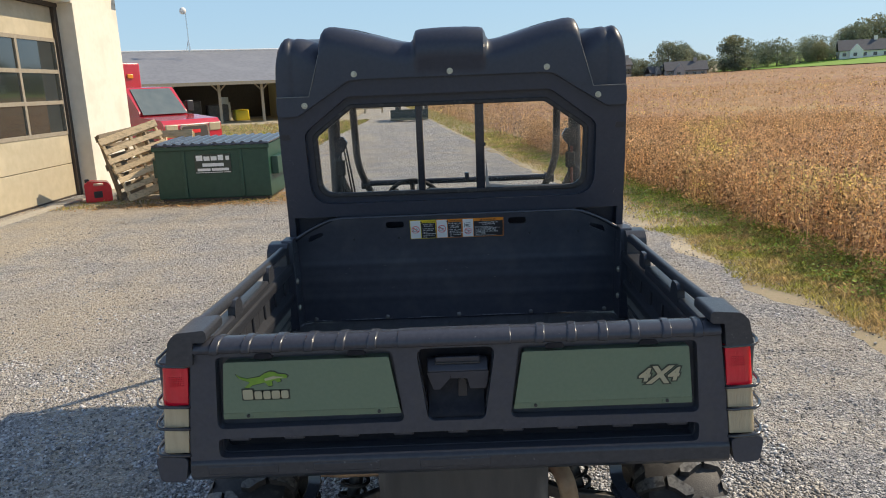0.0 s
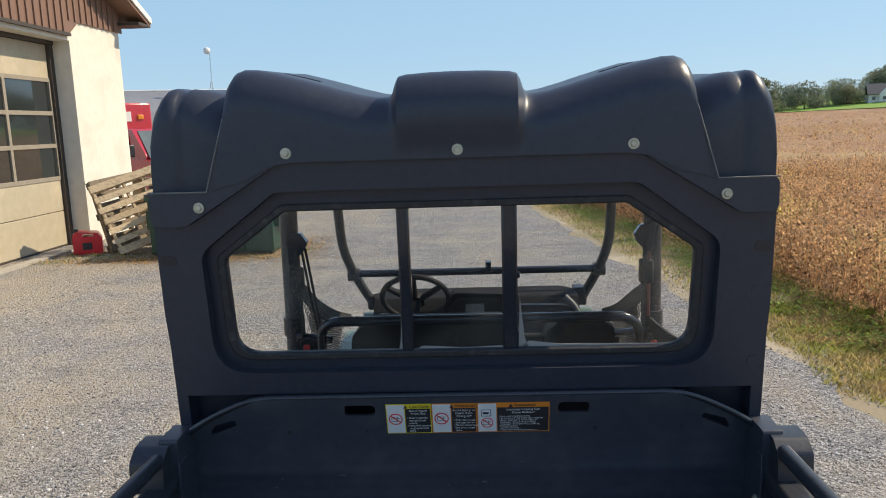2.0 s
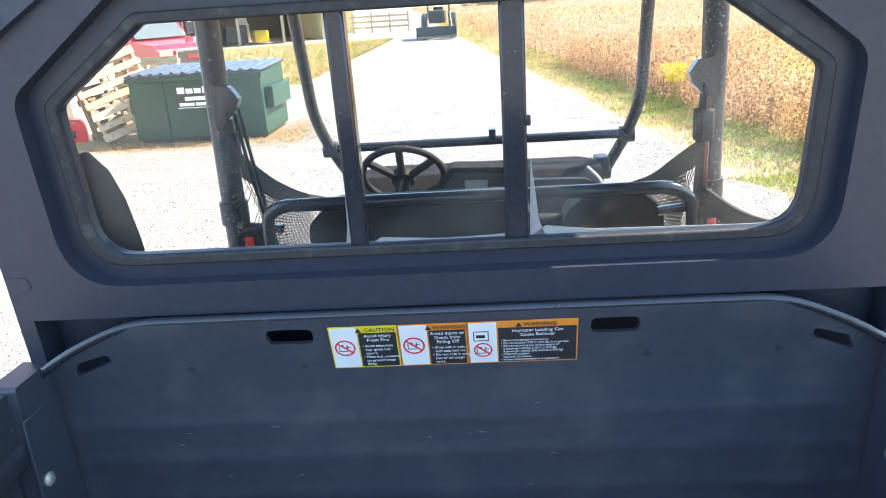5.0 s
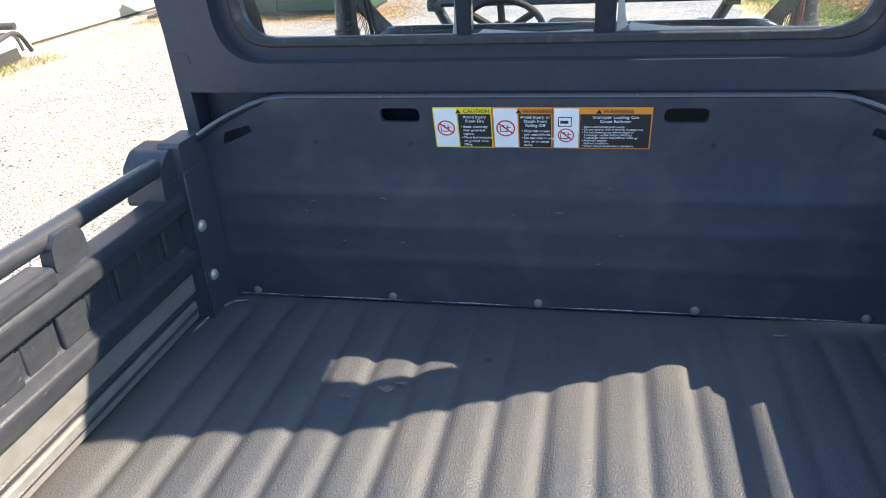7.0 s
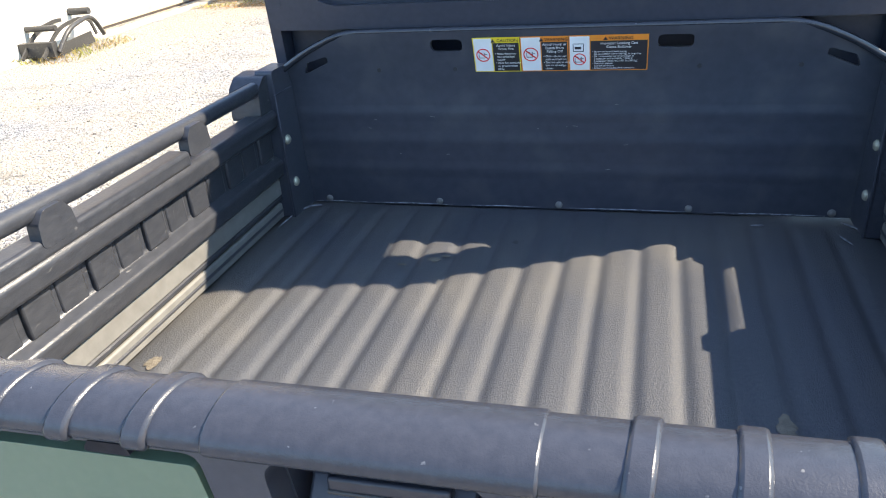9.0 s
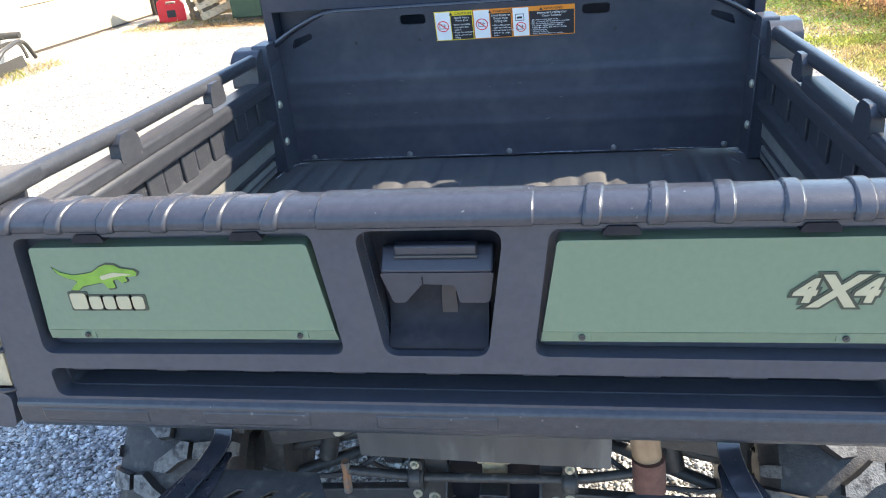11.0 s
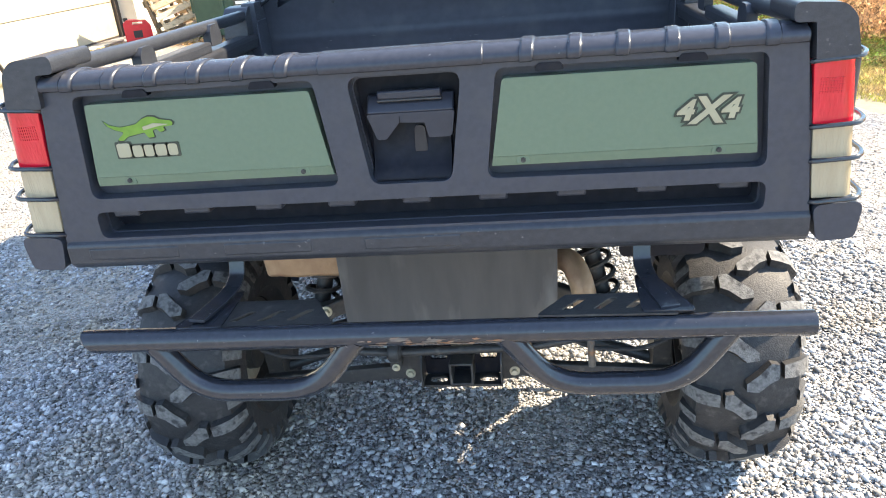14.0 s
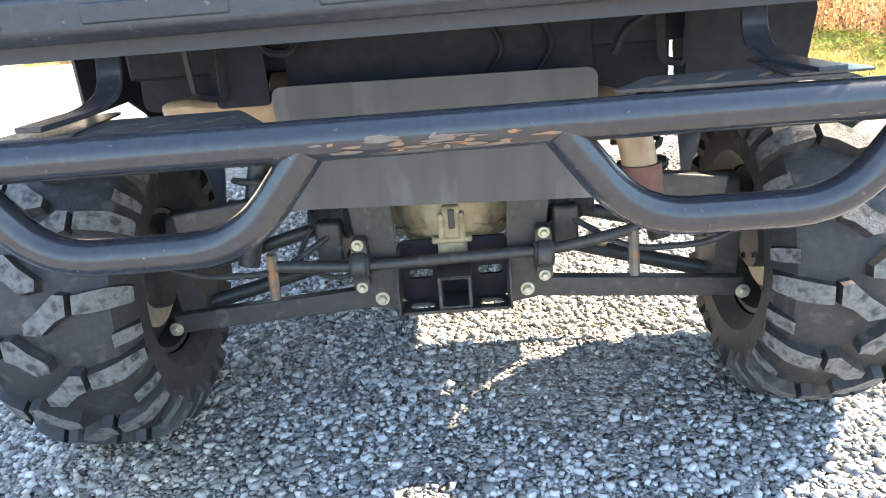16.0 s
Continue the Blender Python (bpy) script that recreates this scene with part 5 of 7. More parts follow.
# rear bumper
BY, BZ = -0.094, 0.709
bump = part("rear_bumper", tube([(-0.632, BY, BZ), (0.684, BY, BZ)], 0.0228, 20), STEEL, car, "black steel tube bumper with scrapes", bevel=0.002)
for pts in ([(-0.507, BY, BZ - 0.008), (-0.435, BY, 0.593), (-0.205, BY, 0.593), (-0.118, BY, BZ - 0.008)], [(0.155, BY, BZ - 0.008), (0.238, BY, 0.593), (0.470, BY, 0.593), (0.545, BY, BZ - 0.008)]):
    part("bumper_hoop", tube(pts, 0.0218, 18, 0.11), STEEL, bump)
for v in bump.data.vertices:
    if v.co.x < -0.6:
        v.co.x -= (v.co.z - BZ) * 0.6
rng = random.Random(4)


def scrape(x, a, ln, wd, r, material):
    """A thin worn patch lying on the tube."""
    scr = bmesh.new()
    rim = [(x + ln * math.cos(t) * rng.uniform(0.5, 1.1), a + wd * math.sin(t) * rng.uniform(0.4, 1.1)) for t in (2 * math.pi * k / 9 for k in range(9))]
    scr.faces.new([scr.verts.new((xx, BY - r * math.cos(aa), BZ + r * math.sin(aa))) for xx, aa in rim])
    part("scrape", scr, material, bump, sharp=0)


for k in range(34):
    scrape(rng.gauss(0.02, 0.06), rng.uniform(-0.7, 0.1), rng.uniform(0.004, 0.026), rng.uniform(0.04, 0.14), 0.0234, RUSTY)
for k in range(5):
    scrape(0.43 + 0.035 * k + rng.uniform(-0.01, 0.01), rng.uniform(-0.45, -0.3), rng.uniform(0.006, 0.016), rng.uniform(0.03, 0.07), 0.0235, LEDGE)
for s in (-1, 1):
    o, q, h0 = (-0.381, -0.160, -0.090) if s < 0 else (0.400, 0.210, -0.093)
    deep, top = (0.100, 0.731) if s < 0 else (0.075, 0.7375)
    hole = []
    for k in range(3):
        cx = q + s * (0.070 + 0.056 * k)
        hole.append(rounded([(cx - 0.026, h0 + 0.018), (cx - 0.010, h0 + 0.018), (cx + 0.024, h0 + 0.058), (cx + 0.008, h0 + 0.058)], 0.006))
    part("step_plate", plate(rounded([(q, h0), (o + s * 0.06, h0 - 0.006), (o, h0 + deep), (q + s * 0.055, h0 + deep)], 0.006), hole, top - 0.004, top, "xyz"), FRAME, bump, "slotted black steel plate", bevel=0.0012)

    fx = -0.374 if s < 0 else 0.398
    sx = fx + s * 0.016
    part("bumper_strut", tube([(sx + s * 0.03, BY + 0.01, 0.741), (sx + s * 0.01, 0.015, 0.742), (sx, 0.062, 0.756), (sx, 0.086, 0.84)], 0.01, bend=0.05, flat=(0.017, 0.003)), STEEL, bump, bevel=0.001)
    part("strut_foot", plate(rounded([(sx - s * 0.02, BY + 0.0), (sx + s * 0.075, BY - 0.002), (sx + s * 0.03, 0.03), (sx - s * 0.016, 0.055)], 0.012), [], top + 0.0007, top + 0.0032, "xyz"), STEEL, bump)

# underside

part("rubber_flap", plate(rounded([(-0.247, 0.515), (0.258, 0.500), (0.262, 0.712), (-0.252, 0.718)], [0.004, 0.004, 0.02, 0.02]), [], 0.293, 0.297), FLAP, car, "grey rubber flap with pale drips", bevel=0.001)
part("flap_bracket", box(-0.22, 0.235, 0.299, 0.33, 0.690, 0.705), FRAME, car, bevel=0.003)
# the cavity's shade is put into the near-black of these parts
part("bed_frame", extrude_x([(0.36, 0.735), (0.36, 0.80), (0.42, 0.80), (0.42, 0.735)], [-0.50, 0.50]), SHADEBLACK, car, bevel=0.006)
for s in (-1, 1):
    part("frame_rail", box(*sorted((s * 0.245, s * 0.295)), 0.425, 3.6, 0.70, 0.795), STEEL, car, bevel=0.006)
    part("frame_rail", box(*sorted((s * 0.20, s * 0.25)), 0.44, 3.5, 0.36, 0.44), FRAME, car, bevel=0.006)
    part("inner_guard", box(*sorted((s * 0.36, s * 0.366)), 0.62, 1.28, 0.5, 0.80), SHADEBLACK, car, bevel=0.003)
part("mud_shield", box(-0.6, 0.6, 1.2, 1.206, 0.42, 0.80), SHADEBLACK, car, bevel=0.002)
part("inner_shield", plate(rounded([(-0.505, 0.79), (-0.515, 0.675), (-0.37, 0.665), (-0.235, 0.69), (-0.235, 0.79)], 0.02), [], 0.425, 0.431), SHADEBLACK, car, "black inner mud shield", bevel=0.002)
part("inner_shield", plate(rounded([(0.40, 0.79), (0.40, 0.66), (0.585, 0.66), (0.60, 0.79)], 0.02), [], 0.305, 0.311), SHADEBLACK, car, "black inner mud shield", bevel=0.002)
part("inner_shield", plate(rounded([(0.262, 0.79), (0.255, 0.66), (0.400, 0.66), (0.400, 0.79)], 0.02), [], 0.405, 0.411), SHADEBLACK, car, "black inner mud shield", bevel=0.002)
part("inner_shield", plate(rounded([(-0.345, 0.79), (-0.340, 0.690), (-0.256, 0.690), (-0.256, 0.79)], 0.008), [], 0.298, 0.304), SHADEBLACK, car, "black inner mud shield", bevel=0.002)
# added dark sheet for the shaded gap above the flap
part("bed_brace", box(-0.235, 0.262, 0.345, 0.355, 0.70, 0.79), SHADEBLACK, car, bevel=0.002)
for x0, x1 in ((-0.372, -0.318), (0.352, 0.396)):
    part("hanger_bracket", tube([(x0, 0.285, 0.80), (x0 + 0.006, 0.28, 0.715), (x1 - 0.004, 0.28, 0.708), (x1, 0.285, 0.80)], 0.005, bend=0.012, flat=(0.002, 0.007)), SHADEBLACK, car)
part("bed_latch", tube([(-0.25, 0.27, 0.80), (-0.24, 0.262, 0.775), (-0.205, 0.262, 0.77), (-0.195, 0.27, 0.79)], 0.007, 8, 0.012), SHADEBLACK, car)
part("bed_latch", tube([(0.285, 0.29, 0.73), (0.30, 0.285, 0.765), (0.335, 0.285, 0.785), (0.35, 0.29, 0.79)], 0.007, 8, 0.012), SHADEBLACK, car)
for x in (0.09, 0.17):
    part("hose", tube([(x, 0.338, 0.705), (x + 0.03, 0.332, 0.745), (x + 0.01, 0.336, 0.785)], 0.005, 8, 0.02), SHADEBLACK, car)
GX0, GZ0 = 0.010, 0.452
gear = part("gearbox", lathe([(-0.165, 0.012), (-0.155, 0.050), (-0.10, 0.095), (-0.03, 0.118), (0.12, 0.124), (0.2, 0.11)], (GX0, 0.58, GZ0), "y", 28), TANMETAL, car, "dusty tan cast gearbox")
part("casting_flange", lathe([(-0.030, 0.118), (-0.030, 0.134), (0.0, 0.134), (0.0, 0.118)], (GX0, 0.58, GZ0), "y", 28, False), TANMETAL, gear, bevel=0.003)
for a in (12, 60, 120, 168, 215, 245, 295, 325):
    ca, sa = math.cos(radians(a)), math.sin(radians(a))
    part("casting_rib", tube([(GX0 + 0.045 * ca, 0.428, GZ0 + 0.045 * sa), (GX0 + 0.092 * ca, 0.478, GZ0 + 0.092 * sa), (GX0 + 0.122 * ca, 0.555, GZ0 + 0.122 * sa)], 0.0065, 6), TANMETAL, gear)
    part("casting_boss", lathe([(-0.012, 0.010), (0.012, 0.012)], (GX0 + 0.134 * ca, 0.556, GZ0 + 0.134 * sa), "y", 10), TANMETAL, gear)
for x0, x1, z0, z1, y0 in ((-0.020, 0.036, 0.350, 0.392, 0.420), (-0.030, 0.046, 0.392, 0.404, 0.412), (-0.008, 0.026, 0.404, 0.468, 0.404), (-0.016, -0.004, 0.404, 0.455, 0.398), (0.022, 0.034, 0.404, 0.455, 0.398)):
    part("casting_lug", box(x0 + 0.002, x1 + 0.002, y0, y0 + 0.08, z0, z1), TANMETAL, gear, bevel=0.005, seg=3)
part("casting_slot", box(0.006, 0.018, 0.400, 0.406, 0.425, 0.462), FRAME, gear, bevel=0.002)
slots = [rounded([(-0.060 + o, 0.322), (-0.014 + o, 0.322), (-0.014 + o, 0.340), (-0.060 + o, 0.340)], 0.0088) for o in (0.0, 0.133)]
# back plate coloured near-black for the shade inside the bracket
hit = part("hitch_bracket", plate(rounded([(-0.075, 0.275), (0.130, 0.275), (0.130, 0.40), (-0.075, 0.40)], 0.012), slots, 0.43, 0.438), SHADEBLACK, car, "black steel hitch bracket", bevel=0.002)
slots = [rounded([(-0.060 + o, 0.392), (-0.014 + o, 0.392), (-0.014 + o, 0.415), (-0.060 + o, 0.415)], 0.011) for o in (0.0, 0.133)]
part("hitch_floor", plate(rounded([(-0.075, 0.375), (0.130, 0.375), (0.130, 0.43), (-0.075, 0.43)], 0.008), slots, 0.270, 0.276, "xyz"), FRAME, hit, bevel=0.001)
for x in (-0.079, 0.130):
    part("hitch_side", plate(rounded([(0.365, 0.270), (0.46, 0.270), (0.46, 0.39), (0.41, 0.39), (0.365, 0.34)], 0.012), [], x, x + 0.004, "yzx"), FRAME, hit, bevel=0.001)
bm = plate(rounded([(-0.003, 0.283), (0.060, 0.283), (0.060, 0.350), (-0.003, 0.350)], 0.006), [rounded([(0.004, 0.290), (0.053, 0.290), (0.053, 0.343), (0.004, 0.343)], 0.004)], 0.36, 0.60)
part("hitch_receiver", bm, FRAME, hit, "square hitch receiver tube", bevel=0.002)
# black sheet for the shade inside the tube
part("receiver_back", box(0.0, 0.056, 0.56, 0.565, 0.287, 0.346), INK_AND_GAP_BLACK, hit)
for o in (hit, *hit.children_recursive):
    o.data.transform(Matrix.Translation((-0.018, 0.008, -0.006)))
for s in (-1, 1):
    cx = 0.0080
    sp = part("axle_bracket", plate(rounded([(cx + s * 0.100, 0.262), (cx + s * 0.160, 0.272), (cx + s * 0.195, 0.56), (cx + s * 0.110, 0.57), (cx + s * 0.105, 0.42)], 0.012), [], 0.415, 0.424), FRAME, car, "grey steel axle bracket", bevel=0.002)
    bolt(sp, (cx + s * 0.139, 0.414, 0.290), "y", 0.014, 0.010)
    bolt(sp, (cx + s * 0.178, 0.414, 0.495), "y", 0.012, 0.008)
    part("bar_clamp", plate(rounded([(cx + s * 0.156, 0.318), (cx + s * 0.186, 0.318), (cx + s * 0.184, 0.422), (cx + s * 0.154, 0.422)], 0.012), [], 0.385, 0.415), FRAME, sp, bevel=0.004)
    part("rubber_bush", lathe([(-0.018, 0.012), (-0.018, 0.022), (-0.013, 0.026), (0.013, 0.026), (0.018, 0.022), (0.018, 0.012)], (cx + s * 0.170, 0.392, 0.370), "x", 18), RUBBER, sp)
    part("clamp_strap", lathe([(-0.011, 0.0245), (-0.011, 0.0285), (0.011, 0.0285), (0.011, 0.0245)], (cx + s * 0.170, 0.392, 0.370), "x", 18), FRAME, sp)
    for z in (0.328, 0.412):
        bolt(sp, (cx + s * 0.170, 0.384, z), "y", 0.011, 0.009)
    arm = part("lower_arm", tube([(cx + s * 0.13, 0.43, 0.292), (cx + s * 0.555, 0.44, 0.256)], 0.02, flat=(0.012, 0.020)), FRAME, car, "black steel suspension arm", bevel=0.003)
    part("lower_arm_front", tube([(cx + s * 0.14, 0.66, 0.315), (cx + s * 0.55, 0.48, 0.262)], 0.016, 10), FRAME, arm)
    bolt(arm, (cx + s * 0.550, 0.418, 0.252), "y", 0.014, 0.012)
    upper = part("upper_arm", tube([(cx + s * 0.20, 0.46, 0.52), (cx + s * 0.34, 0.42, 0.485), (cx + s * 0.50, 0.40, 0.47)], 0.018, flat=(0.014, 0.022)), FRAME, car, "black steel suspension arm", bevel=0.004)
    bolt(upper, (cx + s * 0.335, 0.392, 0.497), "y", 0.015, 0.012)
    part("drive_shaft", tube([(cx + s * 0.13, 0.52, 0.44), (cx + s * 0.55, 0.50, 0.34)], 0.014, 10), FRAME, car, "grey drive shaft")
    part("rubber_boot", lathe([(s * 0.17, 0.045)] + [(s * (0.18 + 0.012 * k), 0.045 - 0.002 * k - (0.008 if k % 2 else 0)) for k in range(9)], (cx, 0.50, 0.43), "x", 18), RUBBER, car)
    part("knuckle", plate(rounded([(0.45, 0.25), (0.52, 0.25), (0.55, 0.34), (0.52, 0.47), (0.46, 0.47), (0.435, 0.36)], 0.02), [], cx + s * 0.50, cx + s * 0.545, "yzx"), FRAME, car, bevel=0.01, seg=3)
    part("brake_hose", tube([(cx + s * 0.22, 0.45, 0.42), (cx + s * 0.33, 0.40, 0.36), (cx + s * 0.46, 0.37, 0.375), (cx + s * 0.52, 0.37, 0.40)], 0.006, 8, 0.05), RUBBER, car)
    part("sway_link", tube([(cx + s * 0.335, 0.40, 0.40), (cx + s * 0.34, 0.40, 0.31)], 0.010, 8), RUSTY, car)
    shock = part("shock_absorber", tube([(cx + s * 0.40, 0.46, 0.36), (cx + s * 0.30, 0.52, 0.78)], 0.022, 12), FRAME, car, "black coil spring shock absorber")
    bm = bmesh.new()
    a0, b0 = Vector((cx + s * 0.39, 0.465, 0.42)), Vector((cx + s * 0.305, 0.515, 0.74))
    ax = (b0 - a0).normalized()
    u = ax.orthogonal().normalized()
    v = ax.cross(u)
    add_tube(bm, [a0 + (b0 - a0) * k / 90 + (u * math.cos(k * 0.56) + v * math.sin(k * 0.56)) * 0.042 for k in range(91)], 0.0065, 6)
    part("coil_spring", bm, FRAME, shock)
part("sway_bar", tube([(-0.32, 0.40, 0.375), (-0.17, 0.395, 0.366), (0.20, 0.395, 0.374), (0.35, 0.40, 0.402), (0.375, 0.45, 0.415)], 0.011, 12, 0.05), FRAME, car, "thin black anti-roll bar")
part("spare_cable", tube([(-0.25, 0.42, 0.44), (-0.30, 0.45, 0.36), (-0.22, 0.46, 0.31), (-0.12, 0.46, 0.36)], 0.005, 8, 0.06), RUBBER, car)
TIPRUST = mat("rusty tailpipe", (0.11, 0.048, 0.040), (0.17, 0.080, 0.062), 0.7, bump=0.3, scale=60, c3=(0.09, 0.04, 0.035), s3=25, w3=(0.5, 0.7))
muf = part("muffler", lathe([(-0.17, 0.055), (-0.16, 0.075), (0.20, 0.078), (0.27, 0.075), (0.28, 0.05)], (-0.12, 0.46, 0.66), "x", 24), EXHAUST, car, "tan heat shielded muffler")
part("muffler_shield", tube([(-0.436, 0.362, 0.664), (-0.40, 0.352, 0.668), (-0.36, 0.356, 0.662), (-0.31, 0.350, 0.667), (-0.22, 0.354, 0.663)], 0.04, flat=(0.034, 0.036)), EXHAUST, muf, "crumpled tan heat shield", bevel=0.01)
part("exhaust_pipe", tube([(0.19, 0.38, 0.640), (0.292, 0.335, 0.648), (0.316, 0.285, 0.610), (0.326, 0.262, 0.535)], 0.028, 16, 0.07), EXHAUST, muf, "tan stained exhaust pipe")
part("exhaust_tip", tube([(0.3245, 0.262, 0.560), (0.330, 0.258, 0.487)], 0.031, 16), TIPRUST, muf, "rusty tailpipe tip")
part("engine_block", box(-0.25, 0.25, 0.70, 1.15, 0.42, 0.72), FRAME, car, "dusty engine block", bevel=0.02)

SKEW = Matrix(((1, 0.022, 0, 0), (0, 1, 0, 0), (0, 0, 1, 0), (0, 0, 0, 1)))
for o in car.children_recursive:
    o.data.transform(SKEW)

# ---- garage ----
STUCCO = mat("cream painted masonry", (0.72, 0.675, 0.58), (0.78, 0.735, 0.64), 0.85, scale=9, bump=0.25, bscale=40, c3=(0.62, 0.57, 0.48), s3=1.6, w3=(0.5, 0.8))
DOORPAINT = mat("cream garage door paint", (0.45, 0.39, 0.275), (0.51, 0.445, 0.325), 0.5, scale=8, bump=0.05, c3=(0.60, 0.52, 0.38), s3=2.2, w3=(0.55, 0.8))
DOORTRIM = mat("weathered taupe trim", (0.26, 0.22, 0.17), (0.33, 0.29, 0.23), 0.7, scale=20, bump=0.1)
BROWNSIDE = mat("brown metal siding", (0.21, 0.12, 0.085), (0.25, 0.145, 0.10), 0.5, scale=6, c3=(0.17, 0.10, 0.075), s3=1.2, w3=(0.5, 0.8), stretch=(1, 6, 0.6))
DARKTRIM = mat("dark brown trim", (0.05, 0.04, 0.035), (0.07, 0.055, 0.045), 0.6, scale=20)
DARKGLASS = mat("dark window glass", (0.02, 0.025, 0.025), (0.03, 0.035, 0.035), 0.04, coat=1.0, scale=3)
SHINGLE = mat("grey roof sheet", (0.19, 0.20, 0.22), (0.24, 0.25, 0.27), 0.6, scale=4, c3=(0.27, 0.28, 0.3), s3=0.7, w3=(0.5, 0.8))
WHITEPAINT = mat("white painted wood", (0.74, 0.74, 0.72), (0.8, 0.8, 0.78), 0.55, scale=12, c3=(0.62, 0.6, 0.56), s3=2, w3=(0.55, 0.8))
GX = -6.72
garage = thing("garage", GX - 4, 11, 0, "cream masonry garage with brown metal gable siding", "garage")
for y0, y1, z0 in ((12.38, 14.25, 0.0), (5.0, 8.3, 0.0), (8.3, 12.38, 3.52)):
    part("wall", box(GX - 0.35, GX, y0, y1, z0, 3.92), STUCCO, garage)
part("side_wall", box(GX - 9.0, GX - 0.35, 13.95, 14.25, 0, 4.0), STUCCO, garage, bevel=0.01)
part("back_wall", box(GX - 9.3, GX - 9.0, 5.0, 14.15, 0, 4.0), STUCCO, garage)
part("near_wall", box(GX - 9.0, GX - 0.35, 5.0, 5.3, 0, 4.0), STUCCO, garage)
gable = part("gable", plate([(4.7, 3.62), (12.35, 3.62), (12.7, 3.86), (14.35, 3.86), (14.35, 4.30), (9.6, 6.2), (4.7, 4.30)], [], GX + 0.005, GX + 0.03, "yzx"), BROWNSIDE, garage, "brown vertical metal siding")
for k in range(46):
    y = 4.8 + 0.205 * k
    z0 = 3.60 if y < 12.35 else 3.86
    zt = min(4.30 + (y - 4.7) * 0.388, 6.2 - (y - 9.6) * 0.4087)
    part("siding_rib", box(GX + 0.03, GX + 0.055, y - 0.025, y + 0.025, z0, zt), BROWNSIDE, gable)
part("gable_trim", box(GX + 0.02, GX + 0.07, 4.7, 12.35, 3.585, 3.64), DARKTRIM, garage)
for y0, z0, y1, z1 in ((9.6, 6.28, 14.75, 4.17), (9.6, 6.28, 4.4, 4.17)):
    bm = plate([(y0, z0), (y1, z1), (y1, z1 - 0.16), (y0, z0 - 0.18)], [], GX - 9.6, GX + 0.45, "yzx")
    part("roof", bm, BROWNSIDE, garage)
    part("rake_trim", plate([(y0, z0 + 0.03), (y1, z1 + 0.03), (y1, z1 - 0.09), (y0, z0 - 0.1)], [], GX + 0.45, GX + 0.48, "yzx"), WHITEPAINT, garage)
part("soffit_end", box(GX + 0.03, GX + 0.45, 14.2, 14.7, 4.0, 4.06), DARKTRIM, garage)
for y in (8.3, 12.38):
    part("door_jamb", box(GX - 0.46, GX - 0.30, y - 0.12 if y > 10 else y, y if y > 10 else y + 0.07, 0.0, 3.52), DARKTRIM, garage)
part("door_head", box(GX - 0.40, GX - 0.28, 8.3, 12.38, 3.45, 3.52), DARKTRIM, garage)
door = thing("overhead_door", GX - 0.2, 10.1, 0, "closed cream sectional garage door with three rows of dark panes", "garage door")
DX = GX - 0.36
for z0, z1 in ((0.03, 0.615), (0.625, 1.18), (2.86, 3.45)):
    part("door_section", box(DX - 0.04, DX, 8.37, 12.26, z0, z1), DOORPAINT, door, bevel=0.008)
rows = ((1.19, 1.75), (1.75, 2.30), (2.30, 2.86))
for z0, z1 in rows:
    part("muntin", box(DX - 0.03, DX + 0.012, 8.37, 12.26, z1 - 0.035, z1 + 0.035), DOORTRIM, door, bevel=0.004)
    for k in range(3):
        a = 8.37 + 1.295 * k
        part("pane", box(DX - 0.02, DX - 0.012, a + 0.03, a + 1.265, z0 + 0.03, z1 - 0.03), DARKGLASS, door, sharp=0)
part("muntin", box(DX - 0.03, DX + 0.012, 8.37, 12.26, 1.155, 1.225), DOORTRIM, door, bevel=0.004)
for k in range(4):
    a = 8.37 + 1.295 * k
    part("muntin", box(DX - 0.03, DX + 0.014, a - 0.035, a + 0.035, 1.19, 2.86), DOORTRIM, door, bevel=0.004)
part("door_seal", box(DX - 0.04, DX, 8.37, 12.26, 0.0, 0.03), DARKTRIM, door)
slab = box(GX - 0.05, GX + 0.12, 5.0, 12.0, 0.0, 0.035)
tagged(part("threshold", slab, mat("concrete sill", (0.36, 0.33, 0.28), (0.43, 0.4, 0.34), 0.9, scale=12, bump=0.3), None), "narrow concrete sill under the garage door", "sill", kind="structure")

# ---- things by the garage ----
REDPLASTIC = mat("red plastic", (0.62, 0.02, 0.03), (0.7, 0.03, 0.045), 0.35, scale=12, bump=0.05, c3=(0.5, 0.03, 0.04), s3=6, w3=(0.55, 0.8))
can = thing("fuel_can", -6.27, 11.33, 0, "red plastic fuel can standing on gravel", "fuel can")
cm = Matrix.Translation((-6.22, 11.33, 0)) @ Matrix.Rotation(radians(25), 4, "Z") @ Matrix.Scale(1.28, 4)
bm = plate(rounded([(-0.17, 0.0), (0.17, 0.0), (0.17, 0.20), (0.12, 0.27), (-0.12, 0.29), (-0.17, 0.25)], 0.03), [rounded([(-0.06, 0.225), (0.08, 0.225), (0.07, 0.255), (-0.05, 0.262)], 0.012)], -0.12, 0.12)
bmesh.ops.transform(bm, matrix=cm, verts=bm.verts)
part("can_body", bm, REDPLASTIC, can, bevel=0.015, seg=3)
bm = lathe([(0.27, 0.03), (0.31, 0.03), (0.315, 0.02)], (-0.13, 0, 0), "z", 14)
bmesh.ops.transform(bm, matrix=cm, verts=bm.verts)
part("cap", bm, INK_AND_GAP_BLACK, can)
bm = box(-0.06, 0.05, -0.1225, -0.1205, 0.06, 0.15)
bmesh.ops.transform(bm, matrix=cm, verts=bm.verts)
part("label_patch", bm, INK_AND_GAP_BLACK, can)

